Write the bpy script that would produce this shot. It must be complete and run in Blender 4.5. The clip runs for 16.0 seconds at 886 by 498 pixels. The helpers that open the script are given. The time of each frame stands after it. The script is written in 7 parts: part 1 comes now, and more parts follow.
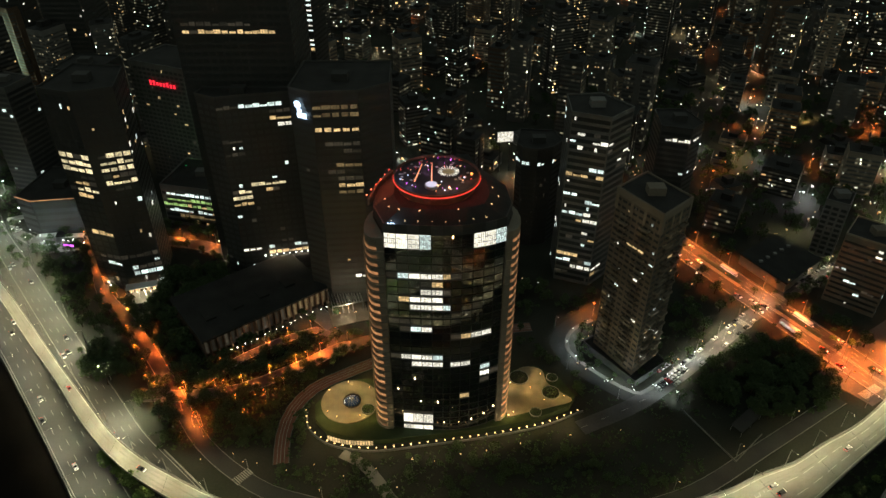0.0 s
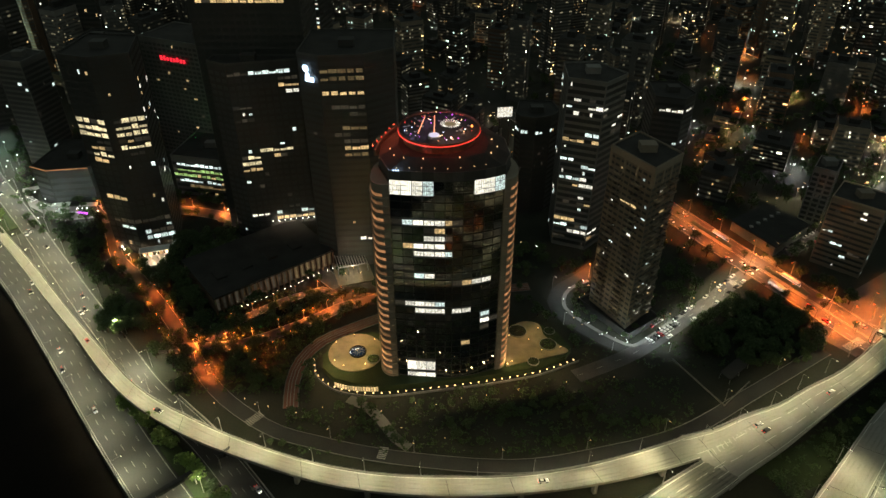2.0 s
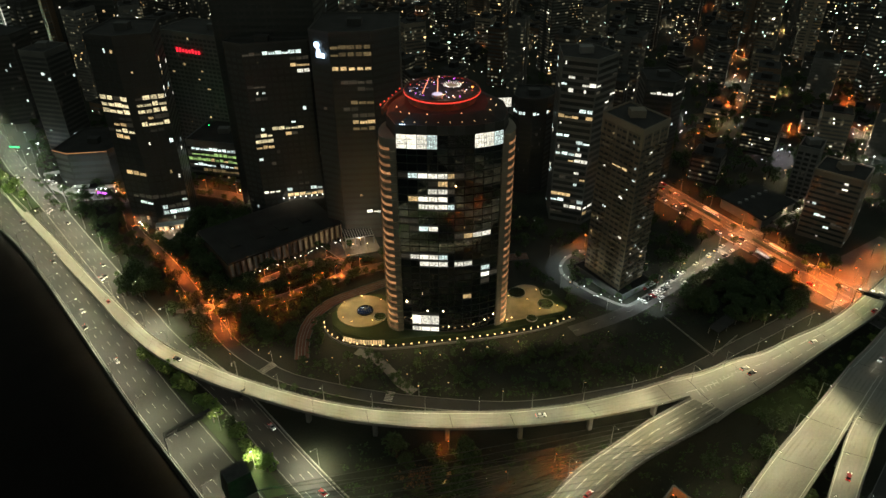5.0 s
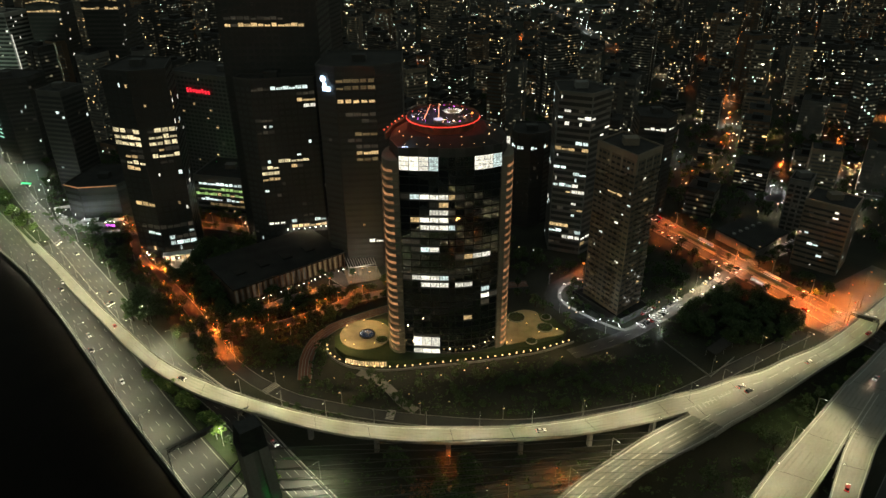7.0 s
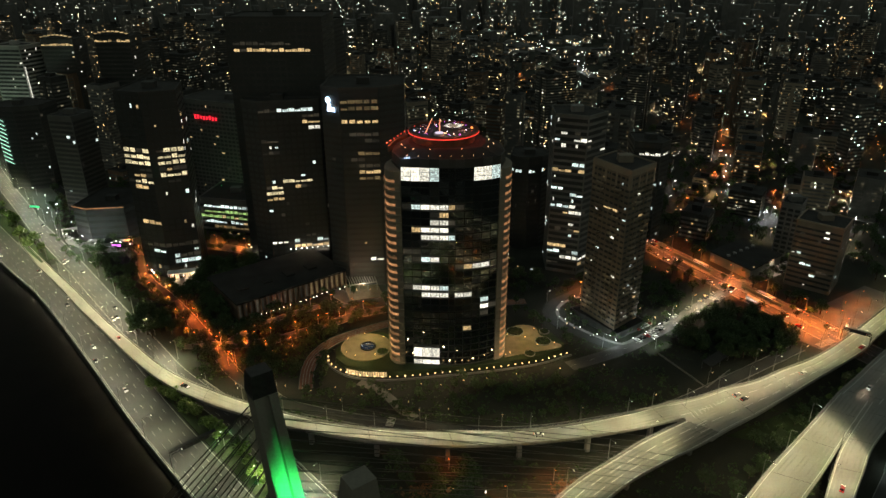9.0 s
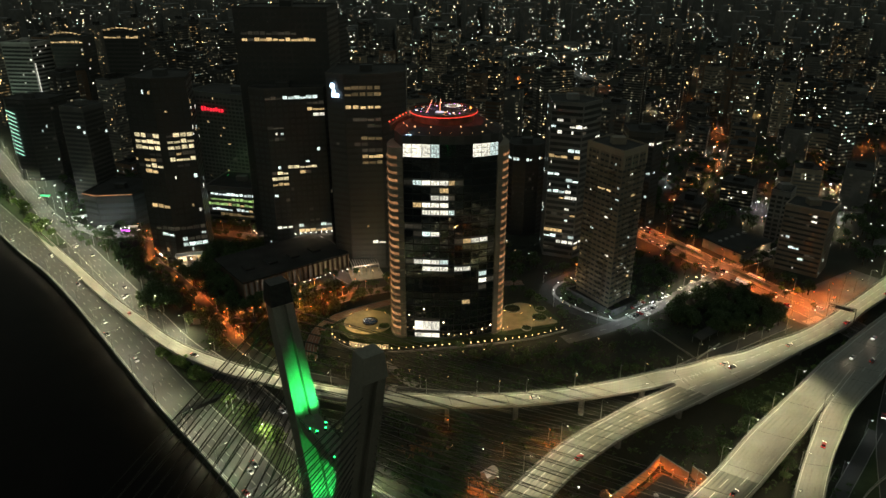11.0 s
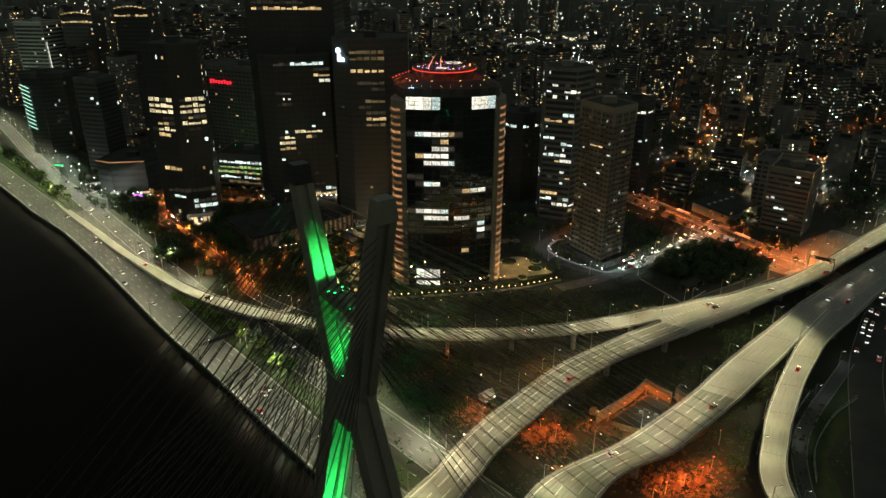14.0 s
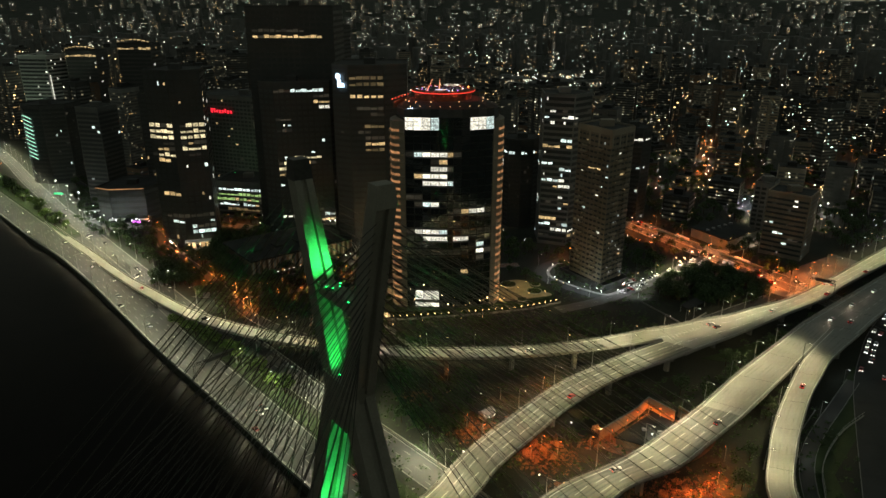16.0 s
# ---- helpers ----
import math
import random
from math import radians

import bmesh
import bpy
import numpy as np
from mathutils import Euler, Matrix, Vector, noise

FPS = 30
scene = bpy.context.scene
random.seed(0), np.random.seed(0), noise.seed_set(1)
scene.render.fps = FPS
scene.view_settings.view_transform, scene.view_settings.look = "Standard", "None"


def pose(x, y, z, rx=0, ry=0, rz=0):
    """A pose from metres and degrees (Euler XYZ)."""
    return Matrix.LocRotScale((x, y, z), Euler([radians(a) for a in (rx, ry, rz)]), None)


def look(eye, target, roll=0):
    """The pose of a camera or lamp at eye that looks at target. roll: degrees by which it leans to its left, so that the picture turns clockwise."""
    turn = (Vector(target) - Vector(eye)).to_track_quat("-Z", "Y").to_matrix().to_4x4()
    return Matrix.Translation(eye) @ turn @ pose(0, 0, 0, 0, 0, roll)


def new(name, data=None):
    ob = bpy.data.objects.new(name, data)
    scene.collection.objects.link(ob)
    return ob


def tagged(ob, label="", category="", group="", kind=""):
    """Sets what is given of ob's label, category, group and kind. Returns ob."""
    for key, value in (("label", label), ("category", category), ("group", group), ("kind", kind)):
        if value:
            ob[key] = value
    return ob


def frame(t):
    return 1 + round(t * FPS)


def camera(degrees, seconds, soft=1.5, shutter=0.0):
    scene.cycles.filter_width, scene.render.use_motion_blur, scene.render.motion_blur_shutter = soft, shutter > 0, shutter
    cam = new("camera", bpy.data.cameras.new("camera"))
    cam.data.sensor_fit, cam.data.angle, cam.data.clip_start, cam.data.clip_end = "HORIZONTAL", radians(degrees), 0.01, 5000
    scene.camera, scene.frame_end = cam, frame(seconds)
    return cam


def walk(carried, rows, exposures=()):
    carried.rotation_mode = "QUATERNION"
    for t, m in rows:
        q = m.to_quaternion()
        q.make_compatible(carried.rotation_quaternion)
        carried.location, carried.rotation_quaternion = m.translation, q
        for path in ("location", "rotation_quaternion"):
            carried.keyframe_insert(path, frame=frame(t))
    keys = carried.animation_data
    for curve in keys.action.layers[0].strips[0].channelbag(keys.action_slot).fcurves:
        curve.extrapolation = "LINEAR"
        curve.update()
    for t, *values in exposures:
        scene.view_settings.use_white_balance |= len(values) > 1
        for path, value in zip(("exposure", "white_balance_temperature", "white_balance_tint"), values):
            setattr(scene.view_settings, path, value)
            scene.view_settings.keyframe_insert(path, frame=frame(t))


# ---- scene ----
cam = camera(65.2, 16.0)
METRES, EYE, TILT, LEAN, TURN = 175.0, 260.0, -34.5, 0.0, 0.0
ROWS = [
    (0.0, 0.0, 0.0, 0.0, 0.0, 0.0, -0.0),
    (0.5, -0.0011, -0.0221, -0.0323, 0.01, 0.0, 0.0),
    (1.0, -0.0025, -0.0443, -0.0646, 0.01, 0.01, 0.03),
    (1.5, -0.0033, -0.0671, -0.0951, 0.02, -0.01, 0.03),
    (2.0, -0.0039, -0.09, -0.1258, 0.04, -0.0, 0.03),
    (2.5, -0.0048, -0.1111, -0.1581, 0.05, 0.0, 0.02),
    (3.0, -0.006, -0.1319, -0.1909, 0.04, -0.02, 0.02),
    (3.5, -0.0063, -0.1531, -0.2246, 0.07, -0.03, 0.02),
    (6.0, -0.009, -0.2319, -0.3687, 0.19, 4.47, 0.24),
    (6.5, -0.0089, -0.2426, -0.3909, 0.21, 5.51, 0.2),
    (7.0, -0.0091, -0.2503, -0.4145, 0.22, 6.58, 0.2),
    (7.5, -0.0096, -0.2569, -0.4375, 0.21, 7.7, 0.17),
    (8.0, -0.0105, -0.2648, -0.4631, 0.18, 8.77, 0.09),
    (10.5, -0.0119, -0.3301, -0.609, 0.08, 11.16, -0.15),
    (11.0, -0.0121, -0.3475, -0.6399, 0.07, 11.2, -0.18),
    (11.5, -0.0123, -0.3653, -0.6717, 0.06, 11.23, -0.21),
    (12.0, -0.0124, -0.383, -0.7045, 0.06, 11.26, -0.23),
    (12.5, -0.0125, -0.4011, -0.7372, 0.06, 11.26, -0.25),
    (13.0, -0.0132, -0.4183, -0.7692, 0.07, 11.18, -0.23),
    (13.5, -0.014, -0.4309, -0.7969, 0.05, 11.11, -0.21),
    (14.0, -0.0145, -0.4371, -0.8199, 0.02, 11.16, -0.2),
    (14.5, -0.0152, -0.4372, -0.8391, -0.01, 11.41, -0.17),
    (15.0, -0.0157, -0.4329, -0.8547, -0.04, 12.35, -0.16),
    (15.5, -0.0154, -0.4245, -0.8674, -0.07, 13.5, -0.15),
    (16.0, -0.0156, -0.4141, -0.8792, -0.08, 14.49, -0.11),
]
walk(cam, [(t, pose(0, 0, EYE, TILT, LEAN, TURN) @ pose(METRES * x, METRES * y, METRES * z, 90 + pitch, roll, yaw)) for t, x, y, z, yaw, pitch, roll in ROWS])

# ---- night sky: the dim glow of the city, no sun ----
world = bpy.data.worlds.new("night_sky")
scene.world = world
world.use_nodes = True
wn, wl = world.node_tree.nodes, world.node_tree.links
SKY_STRENGTH = 0.17
wb = wn["Background"]
w_geo = wn.new("ShaderNodeTexCoord")
w_sep = wn.new("ShaderNodeSeparateXYZ")
w_ramp = wn.new("ShaderNodeValToRGB")
w_ramp.color_ramp.elements[0].position, w_ramp.color_ramp.elements[0].color = 0.0, (0.92, 0.94, 0.66, 1)
w_ramp.color_ramp.elements[1].position, w_ramp.color_ramp.elements[1].color = 0.6, (0.5, 0.62, 0.56, 1)
wl.new(w_geo.outputs["Generated"], w_sep.inputs[0])
wl.new(w_sep.outputs[2], w_ramp.inputs[0])
wl.new(w_ramp.outputs[0], wb.inputs[0])
wb.inputs[1].default_value = SKY_STRENGTH

SODIUM, WHITE_LED, GREENISH, WARM = (1.0, 0.185, 0.032), (0.85, 1.0, 0.95), (1.0, 0.84, 0.46), (1.0, 0.66, 0.27)
GREEN_LED = (1.0, 0.95, 0.6)
rng = random.Random(7)

# ---- materials ----
def principled(name, rough=0.7, metal=0.0):
    m = bpy.data.materials.new(name)
    m.use_nodes = True
    b = m.node_tree.nodes["Principled BSDF"]
    b.inputs["Roughness"].default_value, b.inputs["Metallic"].default_value = rough, metal
    return m, m.node_tree.nodes, m.node_tree.links, b


def surface(name, c1, c2, scale=0.3, fine=6.0, rough=0.75, metal=0.0, bump=0.3, vary=0.0, fine_mix=0.35):
    """Two colours mixed by coarse stains and fine grain, in metres; vary: difference from piece to piece."""
    m, n, l, b = principled(name, rough, metal)
    tc = n.new("ShaderNodeTexCoord")
    geo = n.new("ShaderNodeNewGeometry")
    big, small = n.new("ShaderNodeTexNoise"), n.new("ShaderNodeTexNoise")
    big.inputs["Scale"].default_value, big.inputs["Detail"].default_value = scale, 4
    small.inputs["Scale"].default_value, small.inputs["Detail"].default_value = fine, 3
    for t in (big, small):
        l.new(geo.outputs["Position"], t.inputs["Vector"])
    mixf = n.new("ShaderNodeMix")
    mixf.inputs[0].default_value = fine_mix
    l.new(big.outputs["Fac"], mixf.inputs[2])
    l.new(small.outputs["Fac"], mixf.inputs[3])
    spread = n.new("ShaderNodeMapRange")
    spread.inputs["From Min"].default_value, spread.inputs["From Max"].default_value = 0.3, 0.7
    l.new(mixf.outputs[0], spread.inputs["Value"])
    mix = n.new("ShaderNodeMix")
    mix.data_type = "RGBA"
    mix.inputs[6].default_value, mix.inputs[7].default_value = (*c1, 1), (*c2, 1)
    l.new(spread.outputs[0], mix.inputs[0])
    col = mix.outputs[2]
    if vary:
        info = n.new("ShaderNodeObjectInfo")
        hsv = n.new("ShaderNodeHueSaturation")
        mr = n.new("ShaderNodeMapRange")
        mr.inputs["To Min"].default_value, mr.inputs["To Max"].default_value = 1 - vary, 1 + vary
        l.new(info.outputs["Random"], mr.inputs["Value"])
        l.new(mr.outputs[0], hsv.inputs["Value"])
        l.new(col, hsv.inputs["Color"])
        col = hsv.outputs[0]
    l.new(col, b.inputs["Base Color"])
    if bump:
        bn = n.new("ShaderNodeBump")
        bn.inputs["Strength"].default_value, bn.inputs["Distance"].default_value = bump, 0.05
        l.new(small.outputs["Fac"], bn.inputs["Height"])
        l.new(bn.outputs[0], b.inputs["Normal"])
    return m


def glowing(name, colour, strength, vary=0.0, island=False, stains=0.0):
    """A lamp or a lit room behind glass. vary: difference from pane to pane. stains: noise scale of uneven brightness
    in the glow.
    """
    m, n, l, b = principled(name, 0.4)
    b.inputs["Base Color"].default_value = (0.1, 0.1, 0.1, 1)
    b.inputs["Emission Color"].default_value = (*colour, 1)
    b.inputs["Emission Strength"].default_value = strength
    val = None
    if vary:
        if island:
            src = n.new("ShaderNodeNewGeometry").outputs["Random Per Island"]
        else:
            src = n.new("ShaderNodeObjectInfo").outputs["Random"]
        mr = n.new("ShaderNodeMapRange")
        mr.inputs["To Min"].default_value, mr.inputs["To Max"].default_value = strength * (1 - vary), strength * (1 + vary)
        if island:
            power = n.new("ShaderNodeMath")
            power.operation = "POWER"
            power.inputs[1].default_value = 3.5
            l.new(src, power.inputs[0])
            src = power.outputs[0]
        l.new(src, mr.inputs["Value"])
        val = mr.outputs[0]
    if stains:
        g = n.new("ShaderNodeNewGeometry")
        t = n.new("ShaderNodeTexNoise")
        t.inputs["Scale"].default_value, t.inputs["Detail"].default_value = stains, 2
        l.new(g.outputs["Position"], t.inputs["Vector"])
        mr2 = n.new("ShaderNodeMapRange")
        mr2.inputs["From Min"].default_value, mr2.inputs["From Max"].default_value = 0.35, 0.65
        mr2.inputs["To Min"].default_value, mr2.inputs["To Max"].default_value = 0.5, 1.2
        l.new(t.outputs["Fac"], mr2.inputs["Value"])
        mul = n.new("ShaderNodeMath")
        mul.operation = "MULTIPLY"
        l.new(mr2.outputs[0], mul.inputs[0])
        if val is None:
            mul.inputs[1].default_value = strength
        else:
            l.new(val, mul.inputs[1])
        val = mul.outputs[0]
    if val is not None:
        l.new(val, b.inputs["Emission Strength"])
    return m


def dark_glass(name, colour, rough=0.12, ior=1.5, waves=0.25):
    """Dark glazing; ior above 1.5: a reflecting coat."""
    m, n, l, b = principled(name, rough)
    b.inputs["IOR"].default_value = ior
    info = n.new("ShaderNodeObjectInfo")
    mr = n.new("ShaderNodeMapRange")
    mr.inputs["To Min"].default_value, mr.inputs["To Max"].default_value = 0.6, 1.5
    hsv = n.new("ShaderNodeHueSaturation")
    hsv.inputs["Color"].default_value = (*colour, 1)
    l.new(info.outputs["Random"], mr.inputs["Value"])
    l.new(mr.outputs[0], hsv.inputs["Value"])
    l.new(hsv.outputs[0], b.inputs["Base Color"])
    geo = n.new("ShaderNodeNewGeometry")
    t = n.new("ShaderNodeTexNoise")
    t.inputs["Scale"].default_value = 0.12
    bn = n.new("ShaderNodeBump")
    bn.inputs["Strength"].default_value, bn.inputs["Distance"].default_value = waves, 0.3
    l.new(geo.outputs["Position"], t.inputs["Vector"])
    l.new(t.outputs["Fac"], bn.inputs["Height"])
    l.new(bn.outputs[0], b.inputs["Normal"])
    return m


M_EARTH = surface("earth_and_grass", (0.012, 0.018, 0.01), (0.045, 0.045, 0.03), 0.03, 1.2, 0.95, bump=0.6)
M_GRASS = surface("grass", (0.016, 0.032, 0.009), (0.045, 0.066, 0.022), 0.08, 2.5, 0.95, bump=0.8)
M_ASPHALT = surface("asphalt", (0.042, 0.043, 0.042), (0.09, 0.088, 0.08), 0.05, 2.0, 0.8)
# wide tone range: the avenue's patchy lamplight is partly put into this colour
M_STREET = surface("street_asphalt", (0.04, 0.039, 0.037), (0.12, 0.115, 0.108), 0.07, 1.2, 0.7)
M_DECK = surface("deck_concrete", (0.22, 0.215, 0.19), (0.34, 0.33, 0.29), 0.05, 1.6, 0.8)
M_STAYDECK = surface("stayed_deck_asphalt", (0.12, 0.118, 0.1), (0.195, 0.19, 0.165), 0.06, 2.0, 0.8)
M_WORN = surface("worn_deck", (0.19, 0.185, 0.16), (0.33, 0.32, 0.28), 0.11, 1.2, 0.75)
M_STAYWORN = surface("worn_asphalt", (0.075, 0.074, 0.065), (0.165, 0.162, 0.142), 0.11, 1.2, 0.75)
M_OLDROAD = surface("old_dark_asphalt", (0.025, 0.026, 0.025), (0.055, 0.055, 0.05), 0.06, 1.5, 0.85)
M_PLASTER = surface("ochre_plaster", (0.2, 0.13, 0.08), (0.38, 0.27, 0.18), 0.18, 1.6, 0.9)
M_DECKPAINT = surface("deck_paint", (0.5, 0.5, 0.45), (0.75, 0.74, 0.68), 0.5, 5, 0.6, bump=0)
M_BARRIER = surface("barrier_concrete", (0.25, 0.245, 0.22), (0.4, 0.39, 0.35), 0.2, 4, 0.8)
M_CONCRETE = surface("grey_concrete", (0.16, 0.16, 0.15), (0.26, 0.255, 0.24), 0.15, 3, 0.85)
M_MAST = surface("mast_concrete", (0.13, 0.124, 0.095), (0.23, 0.215, 0.17), 0.12, 2, 0.8)
M_PAVE = surface("pavement", (0.14, 0.135, 0.125), (0.24, 0.23, 0.21), 0.15, 3, 0.85)
M_TERRACE = surface("terrace_stone", (0.12, 0.095, 0.06), (0.27, 0.22, 0.15), 0.16, 3, 0.7)
M_BRICKROAD = surface("red_paving", (0.16, 0.075, 0.05), (0.25, 0.12, 0.08), 0.2, 4, 0.8)
M_CLAY = surface("red_earth", (0.09, 0.05, 0.03), (0.2, 0.11, 0.065), 0.25, 2, 0.9, bump=0.8)
M_PAINT = surface("road_paint", (0.3, 0.3, 0.27), (0.5, 0.49, 0.45), 0.5, 5, 0.6, bump=0)
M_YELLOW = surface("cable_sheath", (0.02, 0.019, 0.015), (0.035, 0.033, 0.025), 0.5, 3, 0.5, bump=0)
M_METAL = surface("galvanised_steel", (0.3, 0.3, 0.29), (0.42, 0.42, 0.4), 1, 6, 0.45, 0.7, bump=0)
M_DARKMETAL = surface("dark_metal", (0.03, 0.03, 0.03), (0.06, 0.06, 0.055), 1, 6, 0.5, 0.5, bump=0)
M_ROOF = surface("roof_membrane", (0.016, 0.016, 0.015), (0.045, 0.044, 0.04), 0.1, 2, 0.9)
M_BARK = surface("bark", (0.05, 0.035, 0.022), (0.1, 0.075, 0.05), 1.5, 8, 0.95)
M_LEAF = surface("leaves", (0.018, 0.037, 0.01), (0.055, 0.092, 0.024), 0.5, 3, 0.7, bump=0, vary=0.35)
# leaves tinted red to carry the orange sodium light in their colour
M_LEAF_SODIUM = surface("sodium_tinted_leaves", (0.13, 0.06, 0.03), (0.3, 0.16, 0.08), 0.5, 3, 0.7, bump=0, vary=0.3)
# lit copy of the leaves: lamplight on the crowns is in the colour
M_LEAF_LAMPLIT = surface("lamplit_leaves", (0.07, 0.13, 0.025), (0.16, 0.24, 0.05), 0.5, 3, 0.7, bump=0, vary=0.2)
M_WATER = surface("river_water", (0.006, 0.005, 0.004), (0.011, 0.009, 0.007), 0.05, 0.8, 0.3, bump=0.25)
M_WATER.node_tree.nodes["Principled BSDF"].inputs["Specular IOR Level"].default_value = 0.03
M_WALLS = [surface("facade_" + k, c1, c2, 0.08, 1.5, 0.8, vary=0.3) for k, c1, c2 in (
    ("grey", (0.12, 0.12, 0.11), (0.2, 0.2, 0.19)), ("beige", (0.2, 0.17, 0.13), (0.3, 0.26, 0.2)),
    ("white", (0.32, 0.32, 0.3), (0.45, 0.45, 0.42)), ("brown", (0.11, 0.075, 0.05), (0.18, 0.125, 0.085)),
    ("dark", (0.04, 0.042, 0.04), (0.075, 0.075, 0.07)))]
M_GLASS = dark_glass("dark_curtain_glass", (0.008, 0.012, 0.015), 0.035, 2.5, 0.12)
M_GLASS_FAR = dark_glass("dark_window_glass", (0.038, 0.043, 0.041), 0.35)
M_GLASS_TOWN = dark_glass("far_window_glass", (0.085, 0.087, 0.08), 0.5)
M_ROOM_WHITE = glowing("lit_room_white", (1.0, 0.96, 0.8), 1.25, 0.45, stains=0.9)
M_ROOM_CREAM = glowing("lit_room_cream", (1.0, 0.84, 0.48), 1.0, 0.4, stains=0.7)
M_ROOM_COOL = glowing("lit_room_cool", (0.82, 1.0, 0.94), 1.2, 0.5, stains=0.8)
M_ROOM_WARM = glowing("lit_room_warm", (1.0, 0.68, 0.3), 0.75, 0.5, stains=0.7)
M_ROOM_DIM = glowing("dim_room", (0.9, 0.75, 0.5), 0.035, 0.8, stains=0.7)
M_ROOM_GOLD = glowing("dim_gold_room", (1.0, 0.7, 0.3), 0.13, 0.6, stains=0.9)
M_FAR_WHITE = glowing("distant_white_windows", (1.0, 0.95, 0.7), 3.0, 0.93, island=True)
M_FAR_WARM = glowing("distant_warm_windows", (1.0, 0.62, 0.24), 2.8, 0.93, island=True)
M_FAR_COOL = glowing("distant_cool_windows", (0.7, 1.0, 0.8), 2.6, 0.93, island=True)
M_FAR_DIM = glowing("distant_dim_windows", (0.95, 0.85, 0.5), 0.16, 0.9, island=True)
M_LAMP_SODIUM = glowing("sodium_lamp", (1.0, 0.3, 0.05), 2.6)
M_LAMP_WHITE = glowing("white_lamp", (0.95, 1.0, 0.9), 7.0)
M_LAMP_WARM = glowing("warm_lamp", (1.0, 0.64, 0.28), 3.2)
M_LED_WARM = glowing("warm_led_strip", (1.0, 0.44, 0.17), 0.42, 0.6, stains=0.35)
M_LED_RED = glowing("red_led", (1.0, 0.06, 0.035), 0.95)
M_LED_GREEN = glowing("green_led", (0.02, 1.0, 0.18), 7.0)
M_LED_BLUE = glowing("blue_white_led", (0.55, 0.75, 1.0), 4.0)
M_LED_PURPLE = glowing("purple_led", (0.75, 0.12, 1.0), 2.5)
M_SIGN_RED = glowing("red_sign", (1.0, 0.02, 0.04), 1.5)
M_GALLERY = glowing("green_gallery_light", (0.62, 1.0, 0.3), 0.55, 0.4, stains=0.6)
M_SIGN_GREEN = glowing("green_sign", (0.08, 1.0, 0.34), 1.6)
M_SHELTER = surface("green_sheet_roof", (0.02, 0.045, 0.03), (0.04, 0.075, 0.05), 0.3, 3, 0.5)
M_SHELTER_LIGHT = glowing("shelter_light", (0.5, 1.0, 0.6), 1.2)
M_TAIL = glowing("tail_light", (1.0, 0.03, 0.02), 2.2)
M_HEADLIGHT = glowing("head_light", (1.0, 0.97, 0.85), 6.0)
M_CARS = [surface("car_paint_" + k, c, tuple(min(1, v * 1.15) for v in c), 1, 5, 0.3, bump=0) for k, c in (
    ("white", (0.7, 0.7, 0.68)), ("silver", (0.4, 0.4, 0.4)), ("black", (0.02, 0.02, 0.022)), ("red", (0.35, 0.02, 0.02)))]
M_TYRE = surface("tyre_rubber", (0.015, 0.015, 0.015), (0.025, 0.025, 0.025), 2, 8, 0.9, bump=0)


